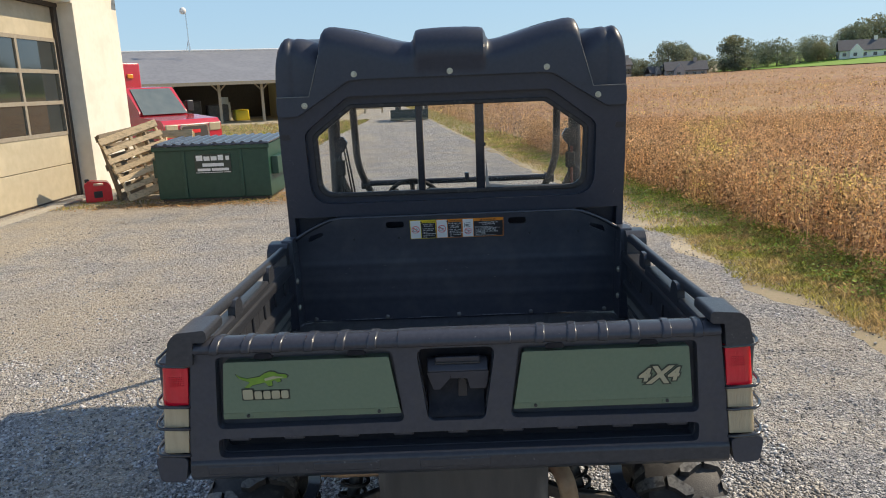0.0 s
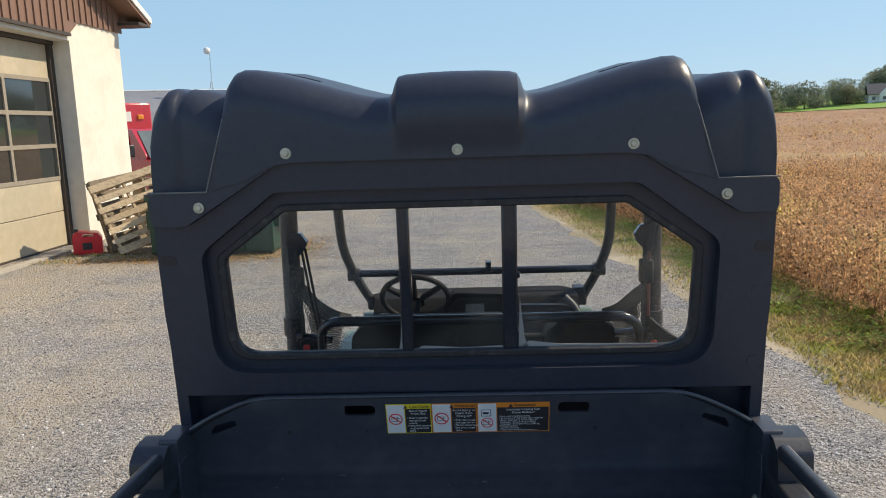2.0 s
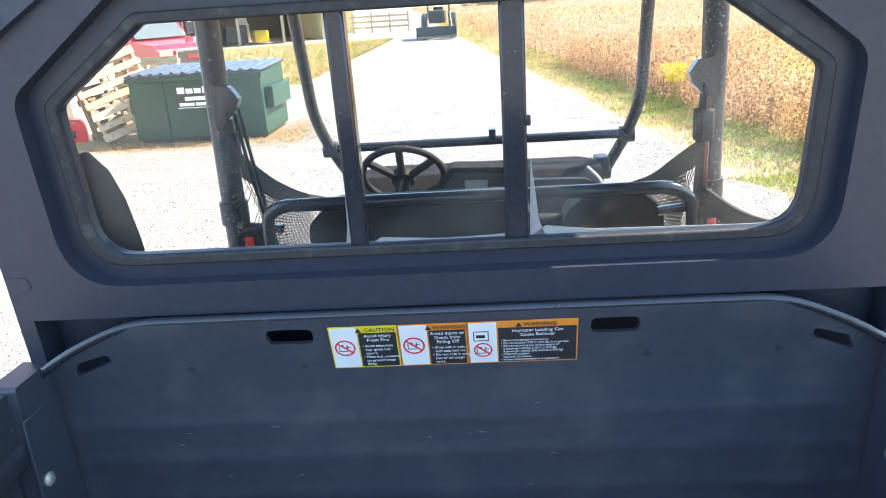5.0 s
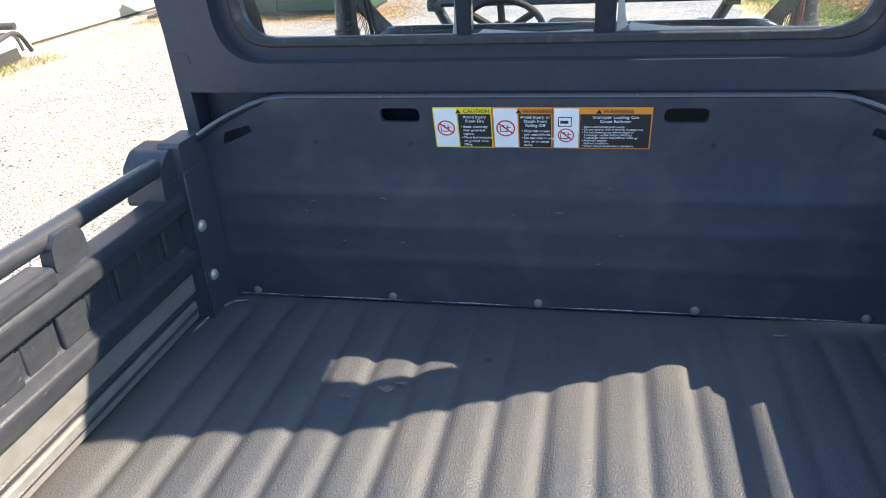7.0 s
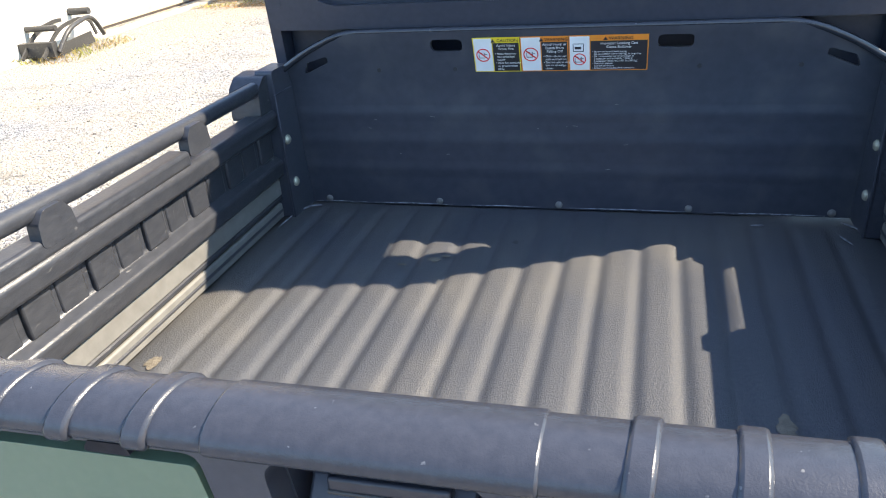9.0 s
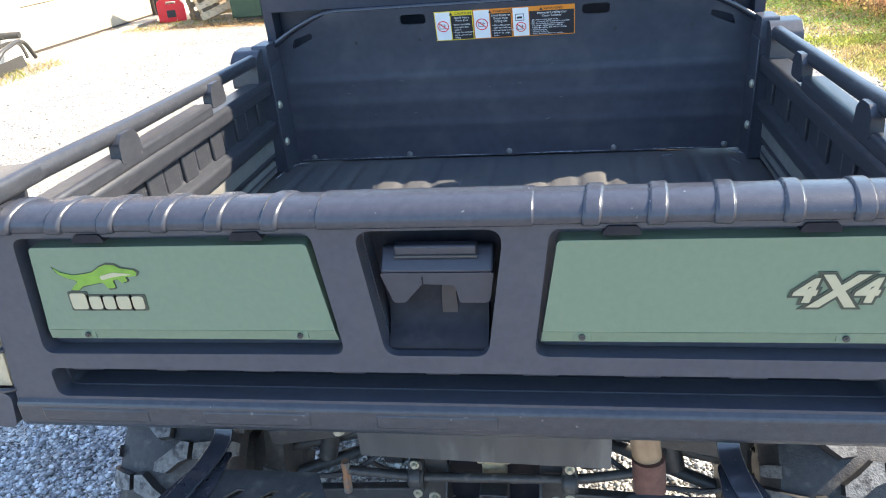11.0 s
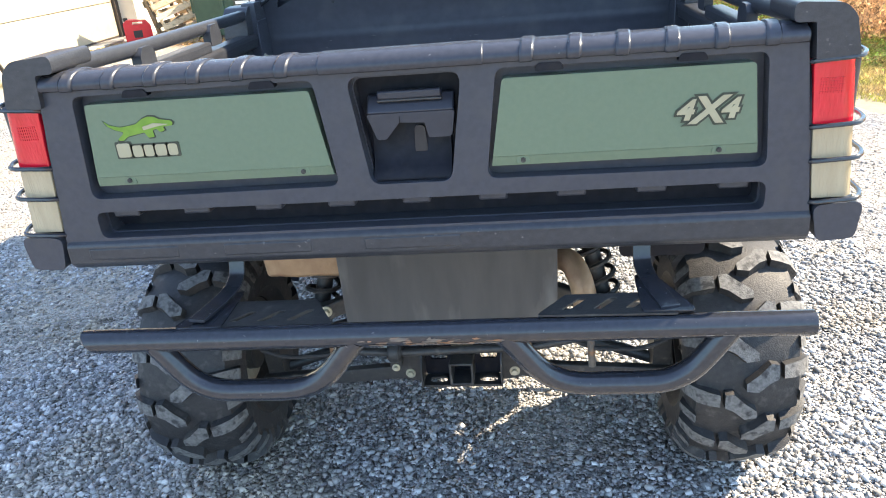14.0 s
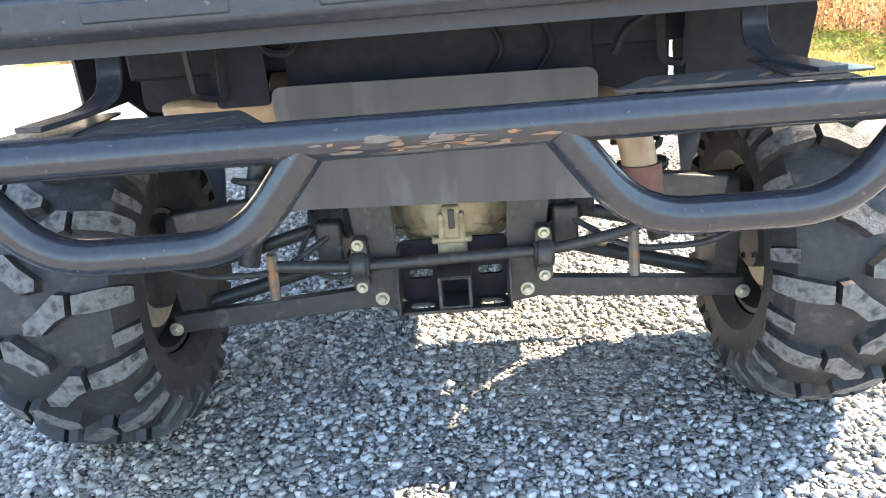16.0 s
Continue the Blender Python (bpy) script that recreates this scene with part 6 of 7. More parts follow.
PALLETWOOD = mat("weathered pine", (0.60, 0.45, 0.28), (0.74, 0.58, 0.38), 0.85, scale=14, bump=0.3, stretch=(1, 6, 6), c3=(0.30, 0.23, 0.15), s3=4, w3=(0.5, 0.75), rnd=0.15)
PALLETGREY = mat("greyed pallet wood", (0.20, 0.16, 0.115), (0.30, 0.24, 0.17), 0.9, scale=14, bump=0.3, stretch=(1, 6, 6), c3=(0.13, 0.11, 0.09), s3=4, w3=(0.5, 0.75), rnd=0.15)


def pallet(wood, seed, label):
    rng = random.Random(seed)
    p = thing("pallet", 0, 0, 0, label, "pallet", "pallets leaning on the garage")
    for x in (-0.50, -0.02, 0.46):
        part("stringer", box(x, x + 0.04, 0.02, 0.11, 0, 1.18), wood, p, bevel=0.004)
    for k in range(7):
        z = 0.0 + 0.178 * k
        part("deck_board", box(-0.53 + rng.uniform(-0.01, 0.01), 0.53 + rng.uniform(-0.01, 0.01), 0.0, 0.019, z, z + (0.12 if k in (0, 6) else 0.095)), wood, p, bevel=0.003)
    for z in (0.0, 0.54, 1.06):
        part("bottom_board", box(-0.52, 0.52, 0.111, 0.13, z, z + 0.11), wood, p, bevel=0.003)
    return p


pa = pallet(PALLETWOOD, 1, "pale pine pallet leaning against a stack")
pa.matrix_basis = Matrix.Translation((-5.12, 11.30, 0.16)) @ Matrix.Rotation(radians(34), 4, "Z") @ Matrix.Rotation(radians(-17), 4, "X") @ Matrix.Rotation(radians(-17), 4, "Y")
pb = pallet(PALLETGREY, 2, "greyed wooden pallet leaning on the wall")
pb.matrix_basis = Matrix.Translation((-5.55, 11.72, 0.08)) @ Matrix.Rotation(radians(62), 4, "Z") @ Matrix.Rotation(radians(-10), 4, "X") @ Matrix.Rotation(radians(-7), 4, "Y")

copy_thing(pa, Matrix.Translation((-5.25, 12.0, 0.0)) @ Matrix.Rotation(radians(4), 4, "Z") @ Matrix.Rotation(radians(-13), 4, "X"))

# dumpster
DUMP = mat("dark green dumpster paint", (0.012, 0.055, 0.035), (0.02, 0.07, 0.045), 0.42, scale=10, bump=0.06, c3=(0.03, 0.07, 0.05), s3=3, w3=(0.55, 0.8))
LID = mat("grey plastic lid", (0.045, 0.052, 0.07), (0.075, 0.083, 0.105), 0.22, scale=14, bump=0.08)
dumpster = thing("dumpster", -3.95, 11.3, 0, "dark green steel dumpster with grey ribbed lids", "dumpster")
part("container", plate([(10.72, 0.06), (12.0, 0.06), (12.0, 0.99), (10.70, 0.93)], [], -4.90, -2.98, "yzx"), DUMP, dumpster, bevel=0.012)
part("front_rim", box(-4.93, -2.95, 10.66, 10.73, 0.88, 0.95), DUMP, dumpster, bevel=0.008)
for x0, x1 in ((-5.0, -4.90), (-2.98, -2.86)):
    part("fork_pocket", box(x0, x1, 10.85, 11.85, 0.42, 0.72), DUMP, dumpster, bevel=0.01)
for x in (-4.42, -3.45):
    part("stiffener", box(x - 0.03, x + 0.03, 10.69, 10.715, 0.08, 0.88), DUMP, dumpster, bevel=0.006)
part("skid", box(-4.85, -3.03, 10.75, 11.95, 0.0, 0.06), DARKTRIM, dumpster)
for x0, x1 in ((-4.92, -3.96), (-3.93, -2.95)):
    lid = part("lid", plate([(10.64, 0.955), (10.66, 0.985), (12.02, 1.035), (12.02, 0.995)], [], x0, x1, "yzx"), LID, dumpster, "grey ribbed plastic lid", bevel=0.008)
    for k in range(6):
        x = x0 + 0.08 + 0.155 * k
        part("lid_rib", tube([(x, 10.66, 0.972), (x, 11.3, 0.998), (x, 12.0, 1.020)], 0.04, 8), LID, lid)
sign = part("sign_plate", box(-4.23, -3.62, 10.688, 10.70, 0.485, 0.805), DECAL_DARK, dumpster, "green sign with white lettering bars")
for x0, x1, z0, z1 in ((-4.20, -4.09, 0.70, 0.79), (-4.07, -3.97, 0.70, 0.77), (-3.95, -3.85, 0.70, 0.77), (-3.83, -3.74, 0.70, 0.79), (-3.70, -3.64, 0.70, 0.77), (-4.10, -3.74, 0.60, 0.655), (-4.19, -3.97, 0.525, 0.57), (-3.95, -3.66, 0.525, 0.57), (-4.22, -3.63, 0.495, 0.505)):
    part("lettering_bar", box(x0, x1, 10.684, 10.688, z0, z1), WHITE_INK, sign)

# pickup with a red box behind
REDPAINT = mat("glossy red car paint", (0.50, 0.02, 0.035), (0.56, 0.03, 0.05), 0.25, scale=3, coat=0.8)
CHROME = mat("chrome trim", (0.6, 0.6, 0.6), (0.7, 0.7, 0.7), 0.15, metal=0.9, scale=20)
truck = thing("pickup_truck", -7.7, 18.2, 0, "red service truck with a tall red body, parked", "truck")
TM = Matrix.Translation((-7.8, 18.2, 0)) @ Matrix.Rotation(radians(52), 4, "Z") @ Matrix.Diagonal((0.86, 0.86, 1.05, 1))


def tp(name, bm, material, parent=truck, label="", bevel=0.0, seg=3):
    bmesh.ops.transform(bm, matrix=TM, verts=bm.verts)
    return part(name, bm, material, parent, label, bevel, seg)


tp("body", plate(rounded([(-2.2, 0.45), (-2.2, 1.02), (-2.05, 1.14), (-0.75, 1.24), (3.4, 1.24), (3.4, 0.45)], 0.08), [], -0.95, 0.95, "yzx"), REDPAINT, bevel=0.06)
cabt = tp("cab", plate(rounded([(-0.85, 1.22), (-0.05, 1.93), (1.25, 1.97), (1.4, 1.22)], 0.1), [], -0.80, 0.80, "yzx"), REDPAINT, bevel=0.08)
bm = bmesh.new()
vs = [bm.verts.new(v) for v in ((-0.74, -0.82, 1.26), (0.74, -0.82, 1.26), (0.66, -0.10, 1.885), (-0.66, -0.10, 1.885))]
bm.faces.new(vs)
got = bmesh.ops.extrude_face_region(bm, geom=list(bm.faces))
bmesh.ops.translate(bm, vec=(0, -0.02, 0.012), verts=[g for g in got["geom"] if isinstance(g, bmesh.types.BMVert)])
tp("windscreen", bm, mat("sky lit windscreen", (0.10, 0.13, 0.13), (0.15, 0.18, 0.17), 0.06, coat=1.0, scale=2.5), cabt)
bm = box(-0.5, 0.1, -0.58, -0.40, 1.50, 1.66)
for v in bm.verts:
    v.co.y = -0.82 + (v.co.z - 1.26) * 1.152 - 0.025
tp("screen_sunshade", bm, mat("pale yellow paper", (0.55, 0.6, 0.25), (0.62, 0.66, 0.3), 0.6, scale=20), cabt)
for s in (-1, 1):
    tp("side_window", box(*sorted((s * 0.80, s * 0.83)), 0.12, 1.1, 1.32, 1.80), DARKGLASS, cabt, bevel=0.02)
    tp("mirror", box(*sorted((s * 0.98, s * 1.22)), -0.50, -0.38, 1.30, 1.58), INK_AND_GAP_BLACK, bevel=0.03)
    tp("headlight", box(*sorted((s * 0.52, s * 0.92)), -2.23, -2.05, 0.84, 1.04), CLEAR_LENS, bevel=0.03)
    for y in (-1.35, 2.1):
        bm = lathe([(-0.12, 0.2), (-0.12, 0.36), (-0.09, 0.39), (0.09, 0.39), (0.12, 0.36), (0.12, 0.2)], (s * 0.86, y, 0.39), "x", 28)
        tp("tyre", bm, RUBBER)
tp("grille", plate(rounded([(-0.5, 0.68), (0.5, 0.68), (0.46, 1.02), (-0.46, 1.02)], 0.06), [], -2.26, -2.15), CHROME, bevel=0.02)
tp("grille_mesh", plate(rounded([(-0.43, 0.72), (0.43, 0.72), (0.40, 0.98), (-0.40, 0.98)], 0.05), [], -2.275, -2.255), DARKTRIM)
tp("grille_mark", box(-0.16, 0.16, -2.29, -2.27, 0.82, 0.90), RED_INK)
tp("bumper", box(-0.98, 0.98, -2.34, -2.15, 0.42, 0.62), WHITEPAINT, bevel=0.04)
tp("service_box", box(-1.05, 1.05, 2.1, 4.6, 0.75, 2.62), REDPAINT, bevel=0.05)
tp("box_lamp", box(0.55, 0.75, 2.05, 2.11, 2.2, 2.32), mat("amber lens", (0.7, 0.25, 0.03), None, 0.3), bevel=0.02)
tp("box_lettering", box(-0.3, 0.35, 2.085, 2.102, 2.15, 2.40), WHITE_INK)

# long open shed
shed = thing("shed", -16, 44, 0, "long open-fronted shed with a grey metal roof", "shed")
SHEDWOOD = mat("old shed boards", (0.07, 0.055, 0.04), (0.11, 0.09, 0.065), 0.9, scale=8, bump=0.2, stretch=(6, 6, 0.7))
YELLOWBARN = mat("yellow barn siding", (0.62, 0.56, 0.30), (0.70, 0.63, 0.36), 0.8, scale=3, stretch=(6, 6, 0.5))
POSTWOOD = mat("weathered posts", (0.36, 0.30, 0.22), (0.46, 0.39, 0.29), 0.9, scale=9, stretch=(6, 6, 0.7))
SX0, SX1, SY = -30.0, -7.9, 42.0
part("roof", plate([(SY - 0.9, 2.36), (SY - 0.9, 2.48), (SY + 5.0, 4.62), (SY + 11.0, 2.9), (SY + 11.0, 2.78), (SY + 5.0, 4.45)], [], SX0, SX1, "yzx"), SHINGLE, shed)
part("ridge_cap", tube([(SX0, SY + 5.0, 4.64), (SX1, SY + 5.0, 4.64)], 0.07, 8), WHITEPAINT, shed)
part("eave_board", box(SX0, SX1, SY - 0.93, SY - 0.9, 2.30, 2.50), POSTWOOD, shed)
part("back_wall", box(SX0, SX1, SY + 10.0, SY + 10.15, 0, 2.85), SHEDWOOD, shed)
part("end_wall", box(SX1 - 0.35, SX1 - 0.2, SY, SY + 10, 0, 2.6), YELLOWBARN, shed)
part("end_wall", box(SX0 + 0.1, SX0 + 0.25, SY, SY + 10, 0, 2.6), SHEDWOOD, shed)

for x in (-27, -23.2, -19.5, -16.2, -13.2, -10.6, -8.1):
    part("post", box(x - 0.08, x + 0.08, SY - 0.1, SY + 0.06, 0, 2.60), POSTWOOD, shed)
    for s in (-1, 1):
        part("brace", tube([(x, SY, 1.9), (x + s * 0.5, SY, 2.42)], 0.045, 6), POSTWOOD, shed)
stuff = mat("dusty machinery", (0.09, 0.08, 0.07), (0.16, 0.14, 0.12), 0.7, scale=6)
for x, w, h, m in ((-13.6, 1.3, 1.1, stuff), (-11.9, 0.9, 0.7, YELLOW_INK), (-15.6, 1.6, 1.4, stuff)):
    b = tagged(part("stored_machine", box(x, x + w, SY + 3, SY + 4.4, 0, h), m, None, bevel=0.08, seg=3), "small stored machine in the shed's shade", "machine")
for x, z in ((-12.6, 1.55), (-12.5, 1.2)):
    b = tagged(part("shelf_box", box(x, x + 0.6, SY + 4.9, SY + 5.3, 0 if z < 1.3 else 1.2, z), WHITEPAINT, None, bevel=0.02), "white box standing in the shed", "box")
SHED_TURN = Matrix.Translation((-19, 42, 0)) @ Matrix.Rotation(radians(24), 4, "Z") @ Matrix.Translation((19, -42, 0))
shed.matrix_basis = SHED_TURN @ shed.matrix_basis
for o in [x for x in bpy.data.objects if x.name.startswith(("stored_machine", "shelf_box"))]:
    o.data.transform(SHED_TURN)
pole = thing("antenna", -16.1, 47.0, 4.6, "thin pole with a white round dish on the shed roof", "antenna")
part("mast", tube([(-16.1, 47.0, 4.5), (-16.1, 47.0, 6.9)], 0.035, 8), CHROME, pole)
part("dish", lathe([(-0.16, 0.05), (-0.10, 0.16), (0.0, 0.22), (0.03, 0.22), (-0.05, 0.14), (-0.1, 0.04)], (-16.25, 46.95, 7.0), "y", 20), WHITEPAINT, pole)
part("stay", tube([(-16.1, 47.0, 5.3), (-15.9, 46.7, 4.5)], 0.02, 6), CHROME, pole)
part("stay", tube([(-16.1, 47.0, 5.3), (-16.35, 47.2, 4.55)], 0.02, 6), CHROME, pole)

# yellow barn and board fence further along the lane
barn = thing("barn", -11, 56, 0, "pale yellow barn beside the lane", "barn")
part("wall", box(-13.0, -8.6, 56.0, 62.0, 0, 2.9), YELLOWBARN, barn)
part("roof", plate([(-13.4, 2.8), (-10.8, 3.7), (-8.2, 2.8), (-8.2, 2.95), (-10.8, 3.9), (-13.4, 2.95)], [], 55.6, 62.4), SHINGLE, barn)
part("corner_trim", box(-8.72, -8.55, 55.95, 56.05, 0, 2.9), WHITEPAINT, barn)
fence = thing("fence", -6.4, 52, 0, "weathered grey board fence beside the lane", "fence")
for k in range(4):
    part("post", box(-8.2 + 1.25 * k, -8.08 + 1.25 * k, 52, 52.12, 0, 1.3), POSTWOOD, fence)
for z in (0.3, 0.65, 1.0):
    part("rail", box(-8.3, -4.3, 51.96, 52.0, z, z + 0.14), POSTWOOD, fence)

# tractor with loader on the lane
tr = thing("tractor", -1.75, 38.2, 0, "dark compact tractor with a front loader, parked on the lane", "tractor")
TRD = mat("dark tractor paint", (0.03, 0.045, 0.035), (0.05, 0.06, 0.05), 0.5, scale=8)
part("hood", box(-2.15, -1.35, 37.5, 39.2, 0.75, 1.35), TRD, tr, bevel=0.06, seg=3)
part("grille", box(-2.05, -1.45, 37.45, 37.52, 0.75, 1.25), INK_AND_GAP_BLACK, tr, bevel=0.02)
part("bucket", plate(rounded([(36.55, 0.08), (37.2, 0.08), (37.25, 0.62), (37.1, 0.62), (37.05, 0.2)], 0.05), [], -2.75, -0.80, "yzx"), TRD, tr, bevel=0.02)
part("roll_bar", tube([(-2.3, 40.0, 0.9), (-2.3, 40.0, 2.35), (-1.2, 40.0, 2.35), (-1.2, 40.0, 0.9)], 0.045, 8, 0.1), TRD, tr)
part("seat", box(-2.0, -1.5, 39.6, 40.0, 0.9, 1.5), SEATVINYL, tr, bevel=0.05)
for s in (-1, 1):
    part("loader_arm", tube([(-1.75 + s * 0.7, 37.2, 0.45), (-1.75 + s * 0.62, 38.0, 1.15), (-1.75 + s * 0.55, 39.2, 1.2)], 0.07, 8, 0.2), TRD, tr)
    part("tyre", lathe([(-0.14, 0.2), (-0.15, 0.45), (-0.1, 0.6), (0.1, 0.6), (0.15, 0.45), (0.14, 0.2)], (-1.75 + s * 0.75, 39.8, 0.6), "x", 24), RUBBER, tr)
    part("tyre", lathe([(-0.1, 0.12), (-0.11, 0.28), (-0.08, 0.36), (0.08, 0.36), (0.11, 0.28), (0.1, 0.12)], (-1.75 + s * 0.68, 37.9, 0.36), "x", 20), RUBBER, tr)

# grapple attachment lying by the garage
gr = thing("grapple_rake", -7.0, 7.3, 0, "dark steel loader grapple lying on weedy gravel", "grapple")
GM = Matrix.Translation((-7.1, 7.35, 0)) @ Matrix.Rotation(radians(8), 4, "Z")


def gp(name, bm, material=FRAME):
    bmesh.ops.transform(bm, matrix=GM, verts=bm.verts)
    return part(name, bm, material, gr)


gp("lower_beam", box(-0.95, 0.72, -0.62, -0.52, 0.04, 0.20))
gp("rear_beam", tube([(-0.95, 0.35, 0.40), (0.70, 0.35, 0.40)], 0.045, 12))
gp("front_beam", tube([(-0.95, -0.42, 0.33), (0.70, -0.42, 0.33)], 0.035, 12))
for k in range(7):
    x = -0.90 + 0.26 * k
    gp("tine", tube([(x, -0.75, 0.05), (x, -0.55, 0.18), (x, -0.3, 0.31), (x, 0.1, 0.35), (x, 0.38, 0.30), (x, 0.45, 0.1)], 0.02, bend=0.2, flat=(0.010, 0.022)))
gp("end_guard", tube([(0.74, -0.55, 0.08), (0.80, -0.35, 0.30), (0.80, 0.2, 0.38), (0.76, 0.45, 0.10)], 0.028, 12, 0.25))
gp("end_plate", plate([(-0.5, 0.03), (0.30, 0.03), (0.26, 0.17), (-0.35, 0.15)], [], 0.69, 0.71, "yzx"))

# ---- far houses and trees ----
# distance haze is mixed into the leaf colour, paler and bluer
LEAF = mat("foliage paled for haze", (0.15, 0.185, 0.135), (0.24, 0.275, 0.195), 0.85, scale=0.4, isl=0.35, thin=0.5, c3=(0.25, 0.24, 0.13), s3=0.15, w3=(0.5, 0.75))
BARK = mat("tree bark", (0.09, 0.07, 0.05), (0.14, 0.11, 0.08), 0.95, scale=5, bump=0.4, stretch=(3, 3, 0.6))


def crown_mesh(seed, h, spread, leaves):
    """Leaf clumps of many small tilted blades round several limbs, with gaps between."""
    rng = np.random.default_rng(seed)
    nb = 22
    ang, el = rng.uniform(0, 6.283, nb), rng.uniform(0.05, 1.0, nb)
    rad = spread * np.sqrt(rng.uniform(0.05, 1, nb)) * np.sin(np.pi * np.clip(el * 0.72 + 0.2, 0, 1))
    ctr = np.stack([rad * np.cos(ang), rad * np.sin(ang), h * (0.04 + 0.82 * el)], -1)
    size = spread * rng.uniform(0.28, 0.50, nb)
    pick = rng.integers(0, nb, leaves)
    d = rng.normal(size=(leaves, 3))
    d /= np.linalg.norm(d, axis=1)[:, None]
    pos = ctr[pick] + d * (size[pick] * rng.uniform(0.45, 1.1, leaves) ** 0.5)[:, None] * np.array([1, 1, 0.8])
    a = rng.normal(size=(leaves, 3))
    a /= np.linalg.norm(a, axis=1)[:, None]
    b = np.cross(a, rng.normal(size=(leaves, 3)))
    b /= np.linalg.norm(b, axis=1)[:, None]
    s = rng.uniform(0.12, 0.30, leaves)[:, None] * h / 9
    V = np.stack([pos - a * s, pos - b * s * 0.6, pos + a * s, pos + b * s * 0.7], 1).reshape(-1, 3)
    return raw_mesh(V, np.arange(leaves * 4).reshape(-1, 4)), ctr


def tree(x, y, h, spread, seed, leaves=5200):
    t = thing("tree", x, y, float(hill(np.array(x), np.array(y))) - 0.05, "broadleaf tree, green leaf paled for distance haze", "tree", "trees along the horizon")
    me, ctr = crown_mesh(seed, h, spread, leaves)
    bm = bmesh.new()
    add_tube(bm, [(0, 0, 0), (0.1, 0, h * 0.2), (0.05, 0.1, h * 0.45), (0, 0, h * 0.75)], [h * 0.03, h * 0.024, h * 0.017, h * 0.006], 8)
    for c in ctr[::2]:
        add_tube(bm, [(0.05, 0.05, h * 0.25), (c[0] * 0.5, c[1] * 0.5, (h * 0.3 + c[2]) / 2), tuple(c)], [h * 0.012, h * 0.008, h * 0.002], 5)
    for o in (part("trunk", bm, BARK), wrap("crown", me, LEAF, sharp=0)):
        o.parent = t
    return t


TREES = [(58, 238, 8.5, 3.8), (64, 240, 7.5, 3.2), (70, 232, 13, 6.0), (76, 238, 11.5, 5.0), (92, 236, 14, 5.2), (107, 240, 11, 5.2), (119, 238, 8, 4.2), (112, 262, 9.5, 5),
         (122, 246, 10, 6.0), (141, 258, 12, 6.0), (150, 262, 15, 7.0), (162, 268, 16, 8.0), (172, 262, 17, 8.0), (186, 270, 15, 8), (86, 246, 8, 4), (98, 250, 7, 4),
         (3, 170, 8.5, 5), (11, 172, 9.5, 5.5), (21, 168, 9, 5.5), (29, 176, 7.5, 4.5), (200, 280, 14, 8), (225, 290, 15, 9)]
for k, (x, y, h, sp) in enumerate(TREES):
    tree(x, y, h * 0.82, sp * 1.12, 10 + k, 6500)
for k in range(26):
    x = 56 + 7.2 * k + 3 * math.sin(k * 2.1)
    tree(x, 252 + 0.12 * x + 6 * math.cos(k * 1.7), 4.6 + 2.6 * abs(math.sin(k * 1.3)), 4.6, 60 + k, 1800)
BRICKFAR = mat("grey house siding", (0.30, 0.29, 0.28), (0.36, 0.35, 0.33), 0.8, scale=1.5)
DARKROOF = mat("dark shingle roof", (0.07, 0.075, 0.085), (0.10, 0.105, 0.115), 0.8, scale=2)


def house(x, y, w, d, h, wall_m, roof_m, label, turn=0):
    z0 = float(hill(np.array(x), np.array(y)))
    hs = thing("house", x, y, z0, label, "house", "far houses")

    def hp(name, bm, m):
        bmesh.ops.transform(bm, matrix=Matrix.Translation((x, y, z0 - 0.1)) @ Matrix.Rotation(radians(turn), 4, "Z"), verts=bm.verts)
        return part(name, bm, m, hs)

    hp("wall", box(-w / 2, w / 2, -d / 2, d / 2, 0, h), wall_m)
    hp("roof", plate([(-d / 2 - 0.5, h - 0.1), (0, h + d * 0.42), (d / 2 + 0.5, h - 0.1), (d / 2 + 0.5, h + 0.1), (0, h + d * 0.42 + 0.25), (-d / 2 - 0.5, h + 0.1)], [], -w / 2 - 0.4, w / 2 + 0.4, "yzx"), roof_m)
    hp("gable_front", plate([(-w * 0.30, h * 0.1), (-w * 0.04, h * 0.1), (-w * 0.04, h), (-w * 0.17, h + 2.0), (-w * 0.30, h)], [], -d / 2 - 1.2, -d / 2 + 1), wall_m)
    for k in range(5):
        cx = -w / 2 + w * (k + 0.5) / 5
        hp("window", box(cx - 0.5, cx + 0.5, -d / 2 - 0.06 - (1.2 if k == 1 else 0), -d / 2 + 0.02, h * 0.35, h * 0.75), DARKGLASS)
    hp("chimney", box(w * 0.2, w * 0.2 + 0.9, -0.4, 0.5, h + d * 0.2, h + d * 0.42 + 1.2), wall_m)


house(72, 222, 11.5, 5.8, 1.8, BRICKFAR, DARKROOF, "grey house with a dark steep roof", -10)
house(66, 229, 6, 4.5, 1.3, BRICKFAR, DARKROOF, "low grey outbuilding with a dark roof", 5)
house(132, 236, 14, 7.5, 2.5, WHITEPAINT, DARKROOF, "white farmhouse with a dark roof and dormers", -20)
house(53.5, 222, 4, 4, 4, BRICKFAR, DARKROOF, "small brick outbuilding with a dark roof", 5)

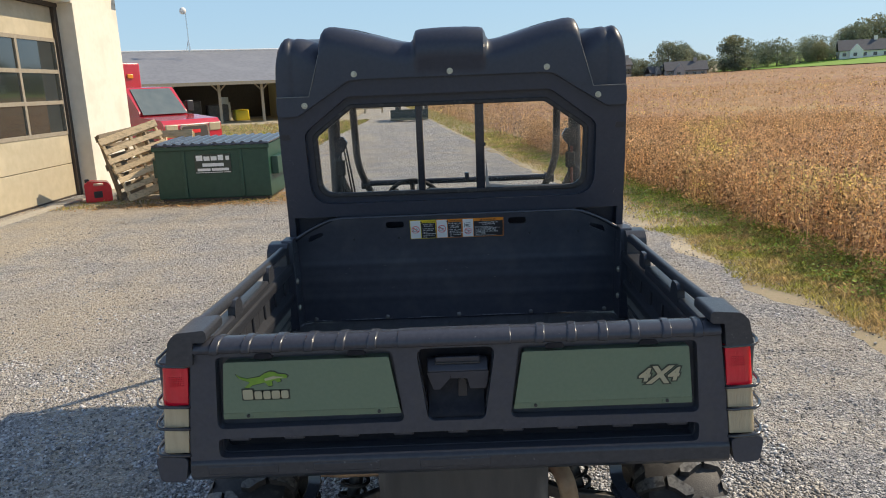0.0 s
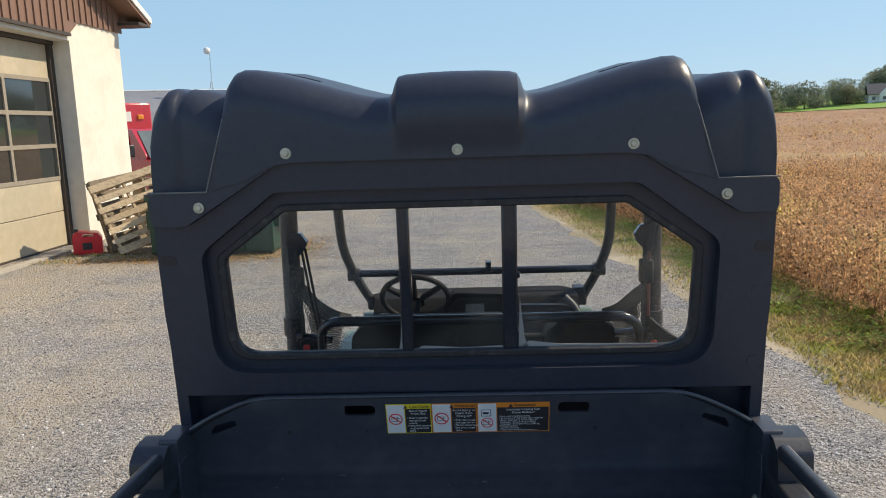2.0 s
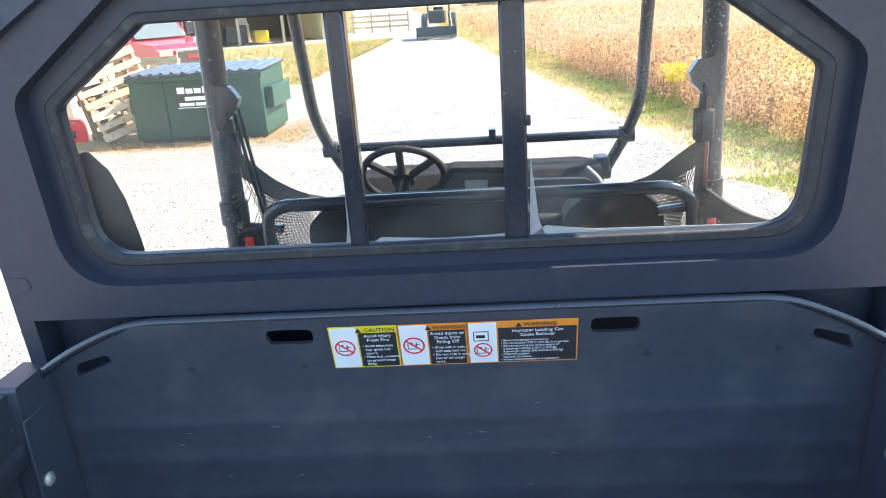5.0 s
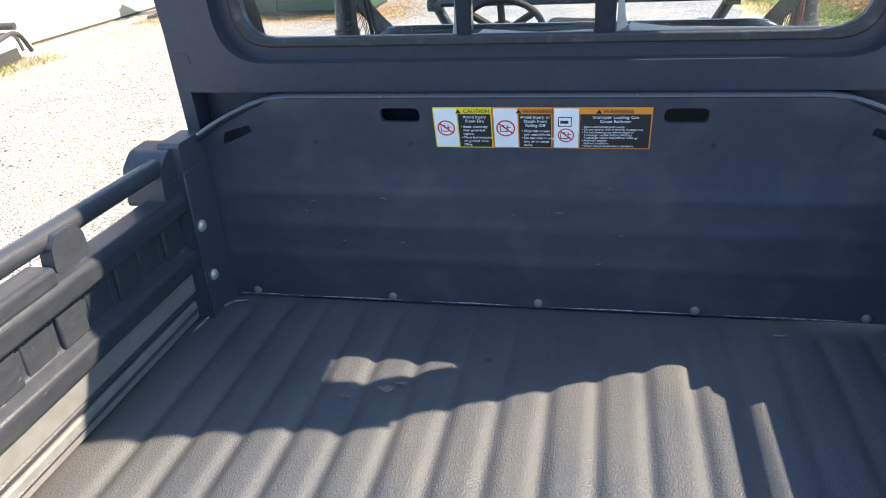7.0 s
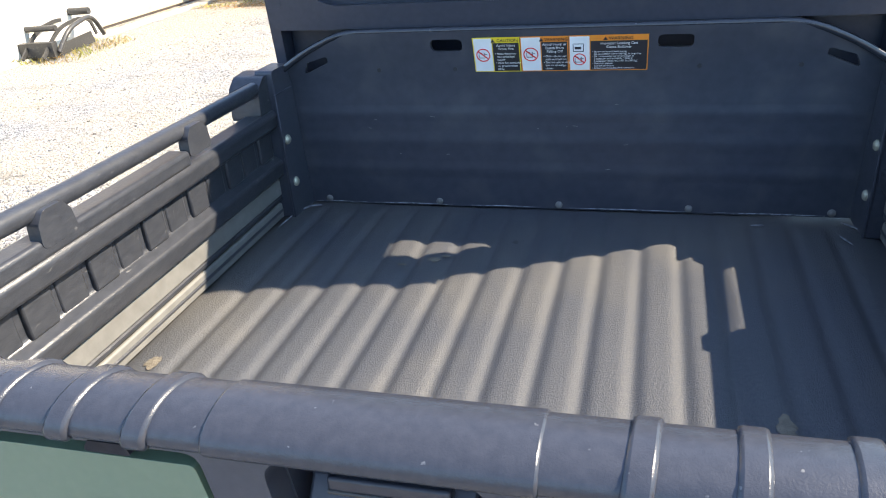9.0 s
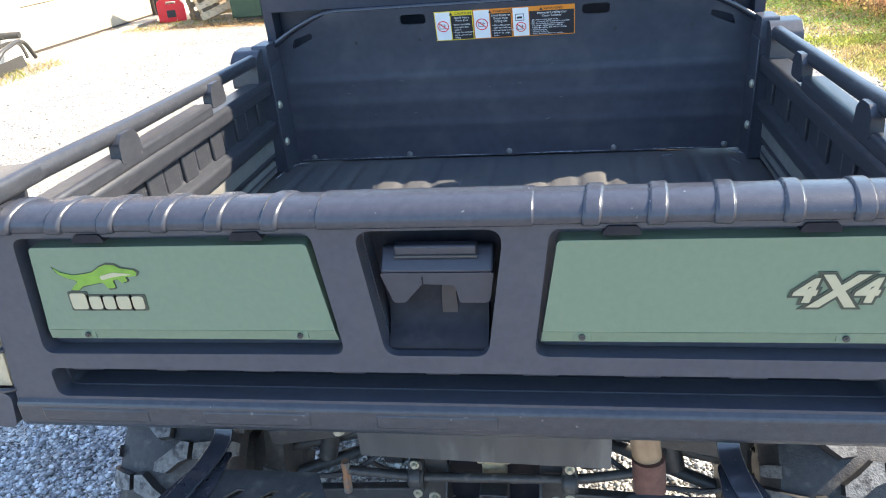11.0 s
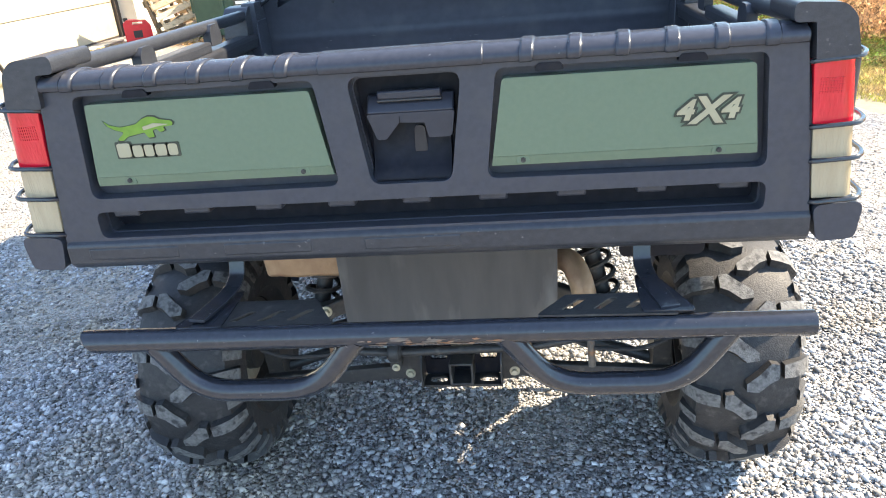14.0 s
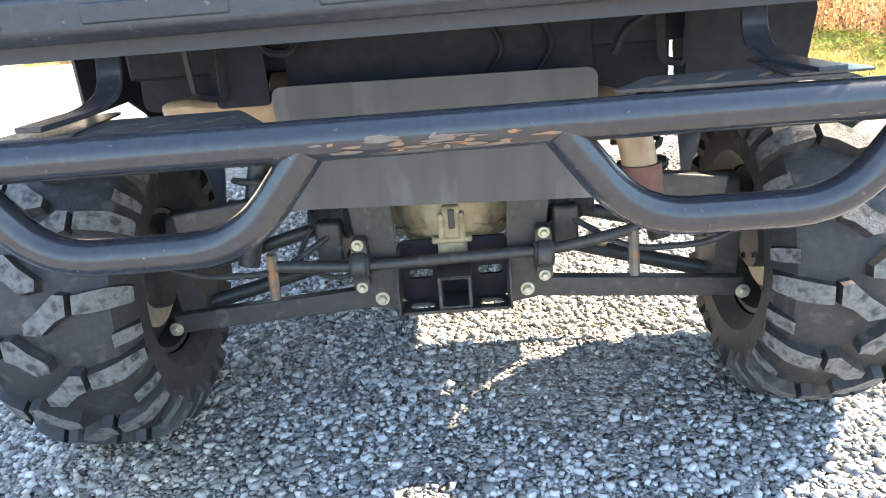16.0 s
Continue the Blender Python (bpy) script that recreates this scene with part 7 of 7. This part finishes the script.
# green field behind the bean field
GREENCROP = mat("bright green young crop", (0.15, 0.30, 0.03), (0.20, 0.36, 0.05), 0.9, scale=0.4, c3=(0.17, 0.27, 0.05), s3=0.05, w3=(0.45, 0.7))
a0, a1 = np.array([88.0, 235.0]), np.array([125.0, 205.0])
us, vs_ = np.linspace(-0.05, 2.6, 40), np.linspace(0, 1, 40)
P = a0[None, None, :] + (a1 - a0)[None, None, :] * us[:, None, None] + np.array([60.0, 130.0])[None, None, :] * vs_[None, :, None]
Z = hill(P[..., 0], P[..., 1]) + 0.62
V = np.concatenate([P, Z[..., None]], -1).reshape(-1, 3)
idx = np.arange(P.shape[0] * P.shape[1]).reshape(P.shape[:2])
gf = wrap("green_field", raw_mesh(V, np.stack([idx[:-1, :-1], idx[1:, :-1], idx[1:, 1:], idx[:-1, 1:]], -1).reshape(-1, 4)), GREENCROP, sharp=60)
tagged(gf, "bright green young crop on a gentle rise", "field", kind="structure")

# ---- bean field ----
BEAN = mat("ripe bean plants", (0.42, 0.245, 0.125), (0.70, 0.46, 0.25), 0.8, scale=2.5, isl=0.8, c3=(0.66, 0.56, 0.17), s3=0.5, w3=(0.57, 0.70), thin=0.45)
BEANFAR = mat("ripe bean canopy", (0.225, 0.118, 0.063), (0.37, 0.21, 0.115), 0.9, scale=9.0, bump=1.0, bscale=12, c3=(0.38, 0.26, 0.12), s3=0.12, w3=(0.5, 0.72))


def bean_plants(n, y0, y1, depth, leaves, scale, seed, hmin=0.55, hmax=0.85):
    rng = np.random.default_rng(seed)
    y = rng.uniform(y0, y1, n)
    x = field_edge(y) + depth * rng.uniform(0, 1, n) ** 1.4 + rng.normal(0, 0.10, n)
    y = np.where(y > 233 - 0.811 * (x - 88), y * 0.4, y)
    z = hill(x, y)
    h = rng.uniform(hmin, hmax, n)
    # leaves, pods and stems as thin blades round each plant's axis
    m = n * leaves
    pi = np.repeat(np.arange(n), leaves)
    f = rng.uniform(0.05, 1.0, m)
    ang = rng.uniform(0, 6.283, m)
    rr = (0.03 + 0.16 * np.sin(np.pi * np.clip(f, 0, 1)) * rng.uniform(0.2, 1, m)) * scale
    pos = np.stack([x[pi] + rr * np.cos(ang), y[pi] + rr * np.sin(ang), z[pi] + h[pi] * f], -1)
    long = rng.uniform(0.009, 0.028, m) * scale
    d = np.stack([np.cos(ang) * 0.6, np.sin(ang) * 0.6, rng.uniform(-0.7, 1.0, m)], -1) + rng.normal(0, 0.35, (m, 3))
    d /= np.linalg.norm(d, axis=1)[:, None]
    s = np.cross(d, rng.normal(size=(m, 3)))
    s /= np.linalg.norm(s, axis=1)[:, None]
    wide = (long * rng.uniform(0.25, 0.75, m))[:, None]
    long = long[:, None]
    V1 = np.stack([pos - d * long, pos + s * wide, pos + d * long, pos - s * wide], 1).reshape(-1, 3)
    k = n * 2
    pj = np.repeat(np.arange(n), 2)
    base = np.stack([x[pj] + rng.normal(0, 0.03, k), y[pj] + rng.normal(0, 0.03, k), z[pj]], -1)
    top = base + np.stack([rng.normal(0, 0.09, k), rng.normal(0, 0.09, k), h[pj] * rng.uniform(0.8, 1.15, k)], -1)
    w = np.stack([np.cos(rng.uniform(0, 6.28, k)), np.sin(rng.uniform(0, 6.28, k)), np.zeros(k)], -1) * 0.003 * scale
    V2 = np.stack([base - w, base + w, top + w * 0.4, top - w * 0.4], 1).reshape(-1, 3)
    V = np.concatenate([V1, V2])
    return raw_mesh(V, np.arange(len(V)).reshape(-1, 4))


tagged(wrap("bean_rows", bean_plants(5600, 0.5, 20.0, 9.0, 74, 1.0, 21), BEAN, sharp=0), "dense ripe brown bean plants beside the lane", "bean plants", kind="stuff")
tagged(wrap("bean_rows_far", bean_plants(9500, 8.0, 75.0, 45.0, 22, 1.6, 22, 0.5, 0.8), BEAN, sharp=0), "ripe brown bean plants across the field", "bean plants", kind="stuff")
tagged(wrap("bean_rows_beyond", bean_plants(7000, 40.0, 232.0, 150.0, 9, 4.2, 23, 0.5, 0.8), BEAN, sharp=0), "ripe brown bean plants far across the field", "bean plants", kind="stuff")
ys = np.concatenate([np.arange(-12, 40, 0.5), np.arange(40, 260, 4.0)])
us = np.concatenate([[0, 0.002, 0.004], np.linspace(0.006, 0.1, 40), np.linspace(0.11, 1, 50)])
X = field_edge(ys)[None, :] + 0.25 + 420 * us[:, None]
Y = np.broadcast_to(ys[None, :], X.shape)
rngf = np.random.default_rng(3)
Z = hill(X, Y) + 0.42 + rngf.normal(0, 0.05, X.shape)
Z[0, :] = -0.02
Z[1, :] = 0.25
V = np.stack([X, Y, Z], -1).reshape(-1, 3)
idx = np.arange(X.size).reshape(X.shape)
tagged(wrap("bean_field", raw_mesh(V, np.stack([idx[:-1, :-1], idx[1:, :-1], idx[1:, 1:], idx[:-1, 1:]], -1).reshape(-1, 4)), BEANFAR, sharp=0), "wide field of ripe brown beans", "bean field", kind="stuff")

# ---- grass verge ----
GRASS = mat("verge grass", (0.25, 0.33, 0.065), (0.46, 0.46, 0.13), 0.8, scale=1.8, isl=0.55, c3=(0.58, 0.44, 0.23), s3=1.7, w3=(0.40, 0.58), thin=0.5)


def blades(n, xf, y0, y1, hmin, hmax, seed, wide=0.007):
    rng = np.random.default_rng(seed)
    y = rng.uniform(y0, y1, n)
    x = xf(y, rng.uniform(0, 1, n))
    h = rng.uniform(hmin, hmax, n) * (0.5 + rng.uniform(0, 1, n))
    a = rng.uniform(0, 6.283, n)
    lean = rng.uniform(0.2, 1.1, n) * h
    base = np.stack([x, y, np.full(n, -0.012)], -1)
    w = np.stack([-np.sin(a), np.cos(a), np.zeros(n)], -1) * rng.uniform(0.35, 1.0, n)[:, None] * wide
    mid = base + np.stack([np.cos(a) * lean * 0.4, np.sin(a) * lean * 0.4, h * 0.65], -1)
    tip = base + np.stack([np.cos(a) * lean, np.sin(a) * lean, h], -1)
    V = np.stack([base - w, base + w, mid + w * 0.7, tip, mid - w * 0.7], 1).reshape(-1, 3)
    return raw_mesh(V, np.arange(n * 5).reshape(-1, 5))


tagged(wrap("verge_grass", blades(60000, lambda y, u: 3.05 - 0.1 * y + 0.15 + 1.5 * u ** 0.7, 3.0, 26, 0.015, 0.05, 31, 0.006), GRASS, sharp=0), "rough green and straw verge grass", "grass", kind="stuff")
tagged(wrap("near_verge_grass", blades(70000, lambda y, u: 3.05 - 0.1 * y + 0.10 + 0.07 * np.sin(y * 5.1) + 0.1 * np.sin(y * 2.3) + 1.35 * u ** 0.8, -1.5, 7.0, 0.012, 0.042, 36, 0.004), GRASS, sharp=0), "rough green and straw verge grass", "grass", kind="stuff")
WEED = mat("verge weeds", (0.13, 0.24, 0.03), (0.26, 0.38, 0.05), 0.7, scale=3, isl=0.5, thin=0.4)


def leafy(n, seed):
    """Low broad-leaved weeds in clumps along the foot of the beans."""
    rng = np.random.default_rng(seed)
    cy = rng.uniform(-1.0, 16, n // 40)
    cx = 3.05 - 0.1 * cy + 0.45 + 0.95 * rng.uniform(0, 1, n // 40) ** 0.6
    k = rng.integers(0, n // 40, n)
    pos = np.stack([cx[k] + rng.normal(0, 0.09, n), cy[k] + rng.normal(0, 0.13, n), rng.uniform(0.01, 0.13, n) * rng.uniform(0.3, 1.0, n)], -1)
    a = rng.uniform(0, 6.283, n)
    u = np.stack([np.cos(a), np.sin(a), rng.uniform(-0.5, 0.5, n)], -1) * rng.uniform(0.008, 0.022, n)[:, None]
    v = np.stack([-np.sin(a), np.cos(a), rng.uniform(-0.5, 0.5, n)], -1) * rng.uniform(0.005, 0.014, n)[:, None]
    return raw_mesh(np.stack([pos - u, pos - v, pos + u, pos + v], 1).reshape(-1, 3), np.arange(n * 4).reshape(-1, 4))


tagged(wrap("verge_weeds", leafy(16000, 38), WEED, sharp=0), "low green weeds along the foot of the beans", "weeds", kind="stuff")
tagged(wrap("verge_grass_far", blades(16000, lambda y, u: 3.05 - 0.1 * y + 0.1 + 1.7 * u, 20, 70, 0.03, 0.09, 32), GRASS, sharp=0), "verge grass along the lane", "grass", kind="stuff")
tagged(wrap("yard_grass", blades(22000, lambda y, u: -4.2 - 9.0 * u ** 1.5, 18.5, 40, 0.06, 0.14, 33), GRASS, sharp=0), "green grass beside the lane", "grass", kind="stuff")
tagged(wrap("weeds", blades(1800, lambda y, u: -7.2 + 1.2 * u ** 1.5, 6.6, 8.0, 0.02, 0.07, 34, 0.005), GRASS, sharp=0), "weeds round the grapple", "grass", kind="stuff")
tagged(wrap("wall_weeds", blades(3000, lambda y, u: -6.6 + 4.2 * u, 10.3, 11.2, 0.02, 0.05, 35, 0.004), GRASS, sharp=0), "thin straw and weeds along the dumpster", "grass", kind="stuff")

# ---- loose gravel ----
STONE = mat("loose crushed stone", (0.29, 0.294, 0.305), (0.50, 0.498, 0.496), 0.8, scale=30, isl=0.68, bump=0.2, bscale=250, c3=(0.38, 0.325, 0.25), s3=1.4, w3=(0.48, 0.70))


def stones(n, x0, x1, y0, y1, smin, smax, seed, sit=0.18):
    rng = np.random.default_rng(seed)
    base = np.array([[a, b, c] for a in (-1, 1) for b in (-1, 1) for c in (-1, 1)], float)
    quads = np.array([(0, 1, 3, 2), (4, 6, 7, 5), (0, 4, 5, 1), (2, 3, 7, 6), (0, 2, 6, 4), (1, 5, 7, 3)])
    size = rng.uniform(smin, smax, n) * rng.choice([0.7, 1.0, 1.3], n, p=[0.45, 0.4, 0.15])
    V = base[None] * (1 + rng.uniform(-0.38, 0.25, (n, 8, 3)))
    V *= np.stack([rng.uniform(0.7, 1.2, n), rng.uniform(0.6, 1.0, n), rng.uniform(0.45, 0.75, n)], -1)[:, None, :]
    a, b = rng.uniform(0, 6.283, n), rng.normal(0, 0.4, n)
    ca, sa, cb, sb = np.cos(a), np.sin(a), np.cos(b), np.sin(b)
    R = np.zeros((n, 3, 3))
    R[:, 0, 0], R[:, 0, 1], R[:, 1, 0], R[:, 1, 1], R[:, 2, 2] = ca, -sa * cb, sa, ca * cb, cb
    R[:, 1, 2], R[:, 0, 2], R[:, 2, 1] = -ca * sb, sa * sb, sb
    V = np.einsum("nij,nkj->nki", R, V) * (size / 2)[:, None, None]
    px, py = rng.uniform(x0, x1, n), rng.uniform(y0, y1, n)
    keep = rng.uniform(0, 1, n) > 0.85 * bare(px, py)
    V = V + np.stack([px, py, size * sit], -1)[:, None, :]
    V, n = V[keep], int(keep.sum())
    F = quads[None] + (np.arange(n) * 8)[:, None, None]
    return raw_mesh(V.reshape(-1, 3), F.reshape(-1, 4))


def bare(x, y):
    """Where fine dust covers the stones: 0 stony, 1 bare."""
    v = np.array([noise.noise((a * 1.7, b * 1.7, 4.0)) + 0.5 * noise.noise((a * 4.5, b * 4.5, 9.0)) for a, b in zip(x, y)])
    return np.clip((v - 0.05) / 0.35, 0, 1)


tagged(wrap("loose_gravel", stones(76000, -1.6, 1.6, -0.4, 2.5, 0.006, 0.016, 41), STONE, sharp=0), "loose grey crushed stones under the vehicle", "gravel", kind="stuff")
tagged(wrap("scattered_gravel", stones(30000, -5.5, 2.9, 1.0, 9.0, 0.007, 0.017, 42, 0.02), STONE, sharp=0), "scattered grey stones on the yard", "gravel", kind="stuff")
tagged(wrap("yard_gravel", stones(20000, -3.6, -1.5, -0.6, 3.2, 0.007, 0.017, 43, 0.04), STONE, sharp=0), "coarse grey stones beside the vehicle", "gravel", kind="stuff")
DRYLEAF = mat("dry fallen leaves", (0.42, 0.24, 0.10), (0.56, 0.36, 0.17), 0.8, scale=5, isl=0.5, thin=0.3)


def litter(n, cx, cy, rx, ry, seed):
    """Small curled leaves lying on the stones."""
    rng = np.random.default_rng(seed)
    pos = np.stack([cx + rx * rng.normal(0, 0.5, n), cy + ry * rng.normal(0, 0.5, n), rng.uniform(0.012, 0.03, n)], -1)
    a = rng.uniform(0, 6.283, n)
    u = np.stack([np.cos(a), np.sin(a), rng.uniform(-0.3, 0.3, n)], -1) * rng.uniform(0.015, 0.035, n)[:, None]
    v = np.stack([-np.sin(a), np.cos(a), rng.uniform(-0.3, 0.3, n)], -1) * rng.uniform(0.010, 0.02, n)[:, None]
    V = np.stack([pos - u, pos - v, pos + u, pos + v], 1).reshape(-1, 3)
    return raw_mesh(V, np.arange(n * 4).reshape(-1, 4))


tagged(wrap("dry_leaves", litter(900, -2.7, 11.3, 0.5, 1.3, 51), DRYLEAF, sharp=0), "dry brown leaves blown against the dumpster", "leaves", kind="stuff")
tagged(wrap("straw_litter", litter(1500, -4.4, 10.4, 2.2, 0.35, 52), DRYLEAF, sharp=0), "thin brown litter along the dumpster's front", "leaves", kind="stuff")
gold = thing("goldenrod", 3.0, 11.4, 0, "tall weed with bright yellow flowers at the field's edge", "weed")
rng = np.random.default_rng(61)
st = bmesh.new()
for k in range(16):
    a, r = rng.uniform(0, 6.28), rng.uniform(0.02, 0.2)
    add_tube(st, [(3.0 + 0.1 * r * math.cos(a), 11.4 + 0.1 * r * math.sin(a), 0), (3.0 + 0.5 * r * math.cos(a), 11.4 + 0.5 * r * math.sin(a), 0.3), (3.0 + r * math.cos(a), 11.4 + r * math.sin(a), rng.uniform(0.4, 0.62))], 0.004, 5)
part("stem", st, GRASS, gold)
n = 420
pos = np.stack([3.0 + rng.normal(0, 0.09, n), 11.4 + rng.normal(0, 0.09, n), rng.uniform(0.40, 0.66, n)], -1)
u, v = rng.normal(size=(n, 3)) * 0.012, rng.normal(size=(n, 3)) * 0.012
fl = wrap("blossom", raw_mesh(np.stack([pos - u, pos - v, pos + u, pos + v], 1).reshape(-1, 3), np.arange(n * 4).reshape(-1, 4)), mat("yellow blossom", (0.75, 0.62, 0.04), (0.85, 0.72, 0.08), 0.7, scale=20, thin=0.3), gold, "bright yellow flower heads", sharp=0)
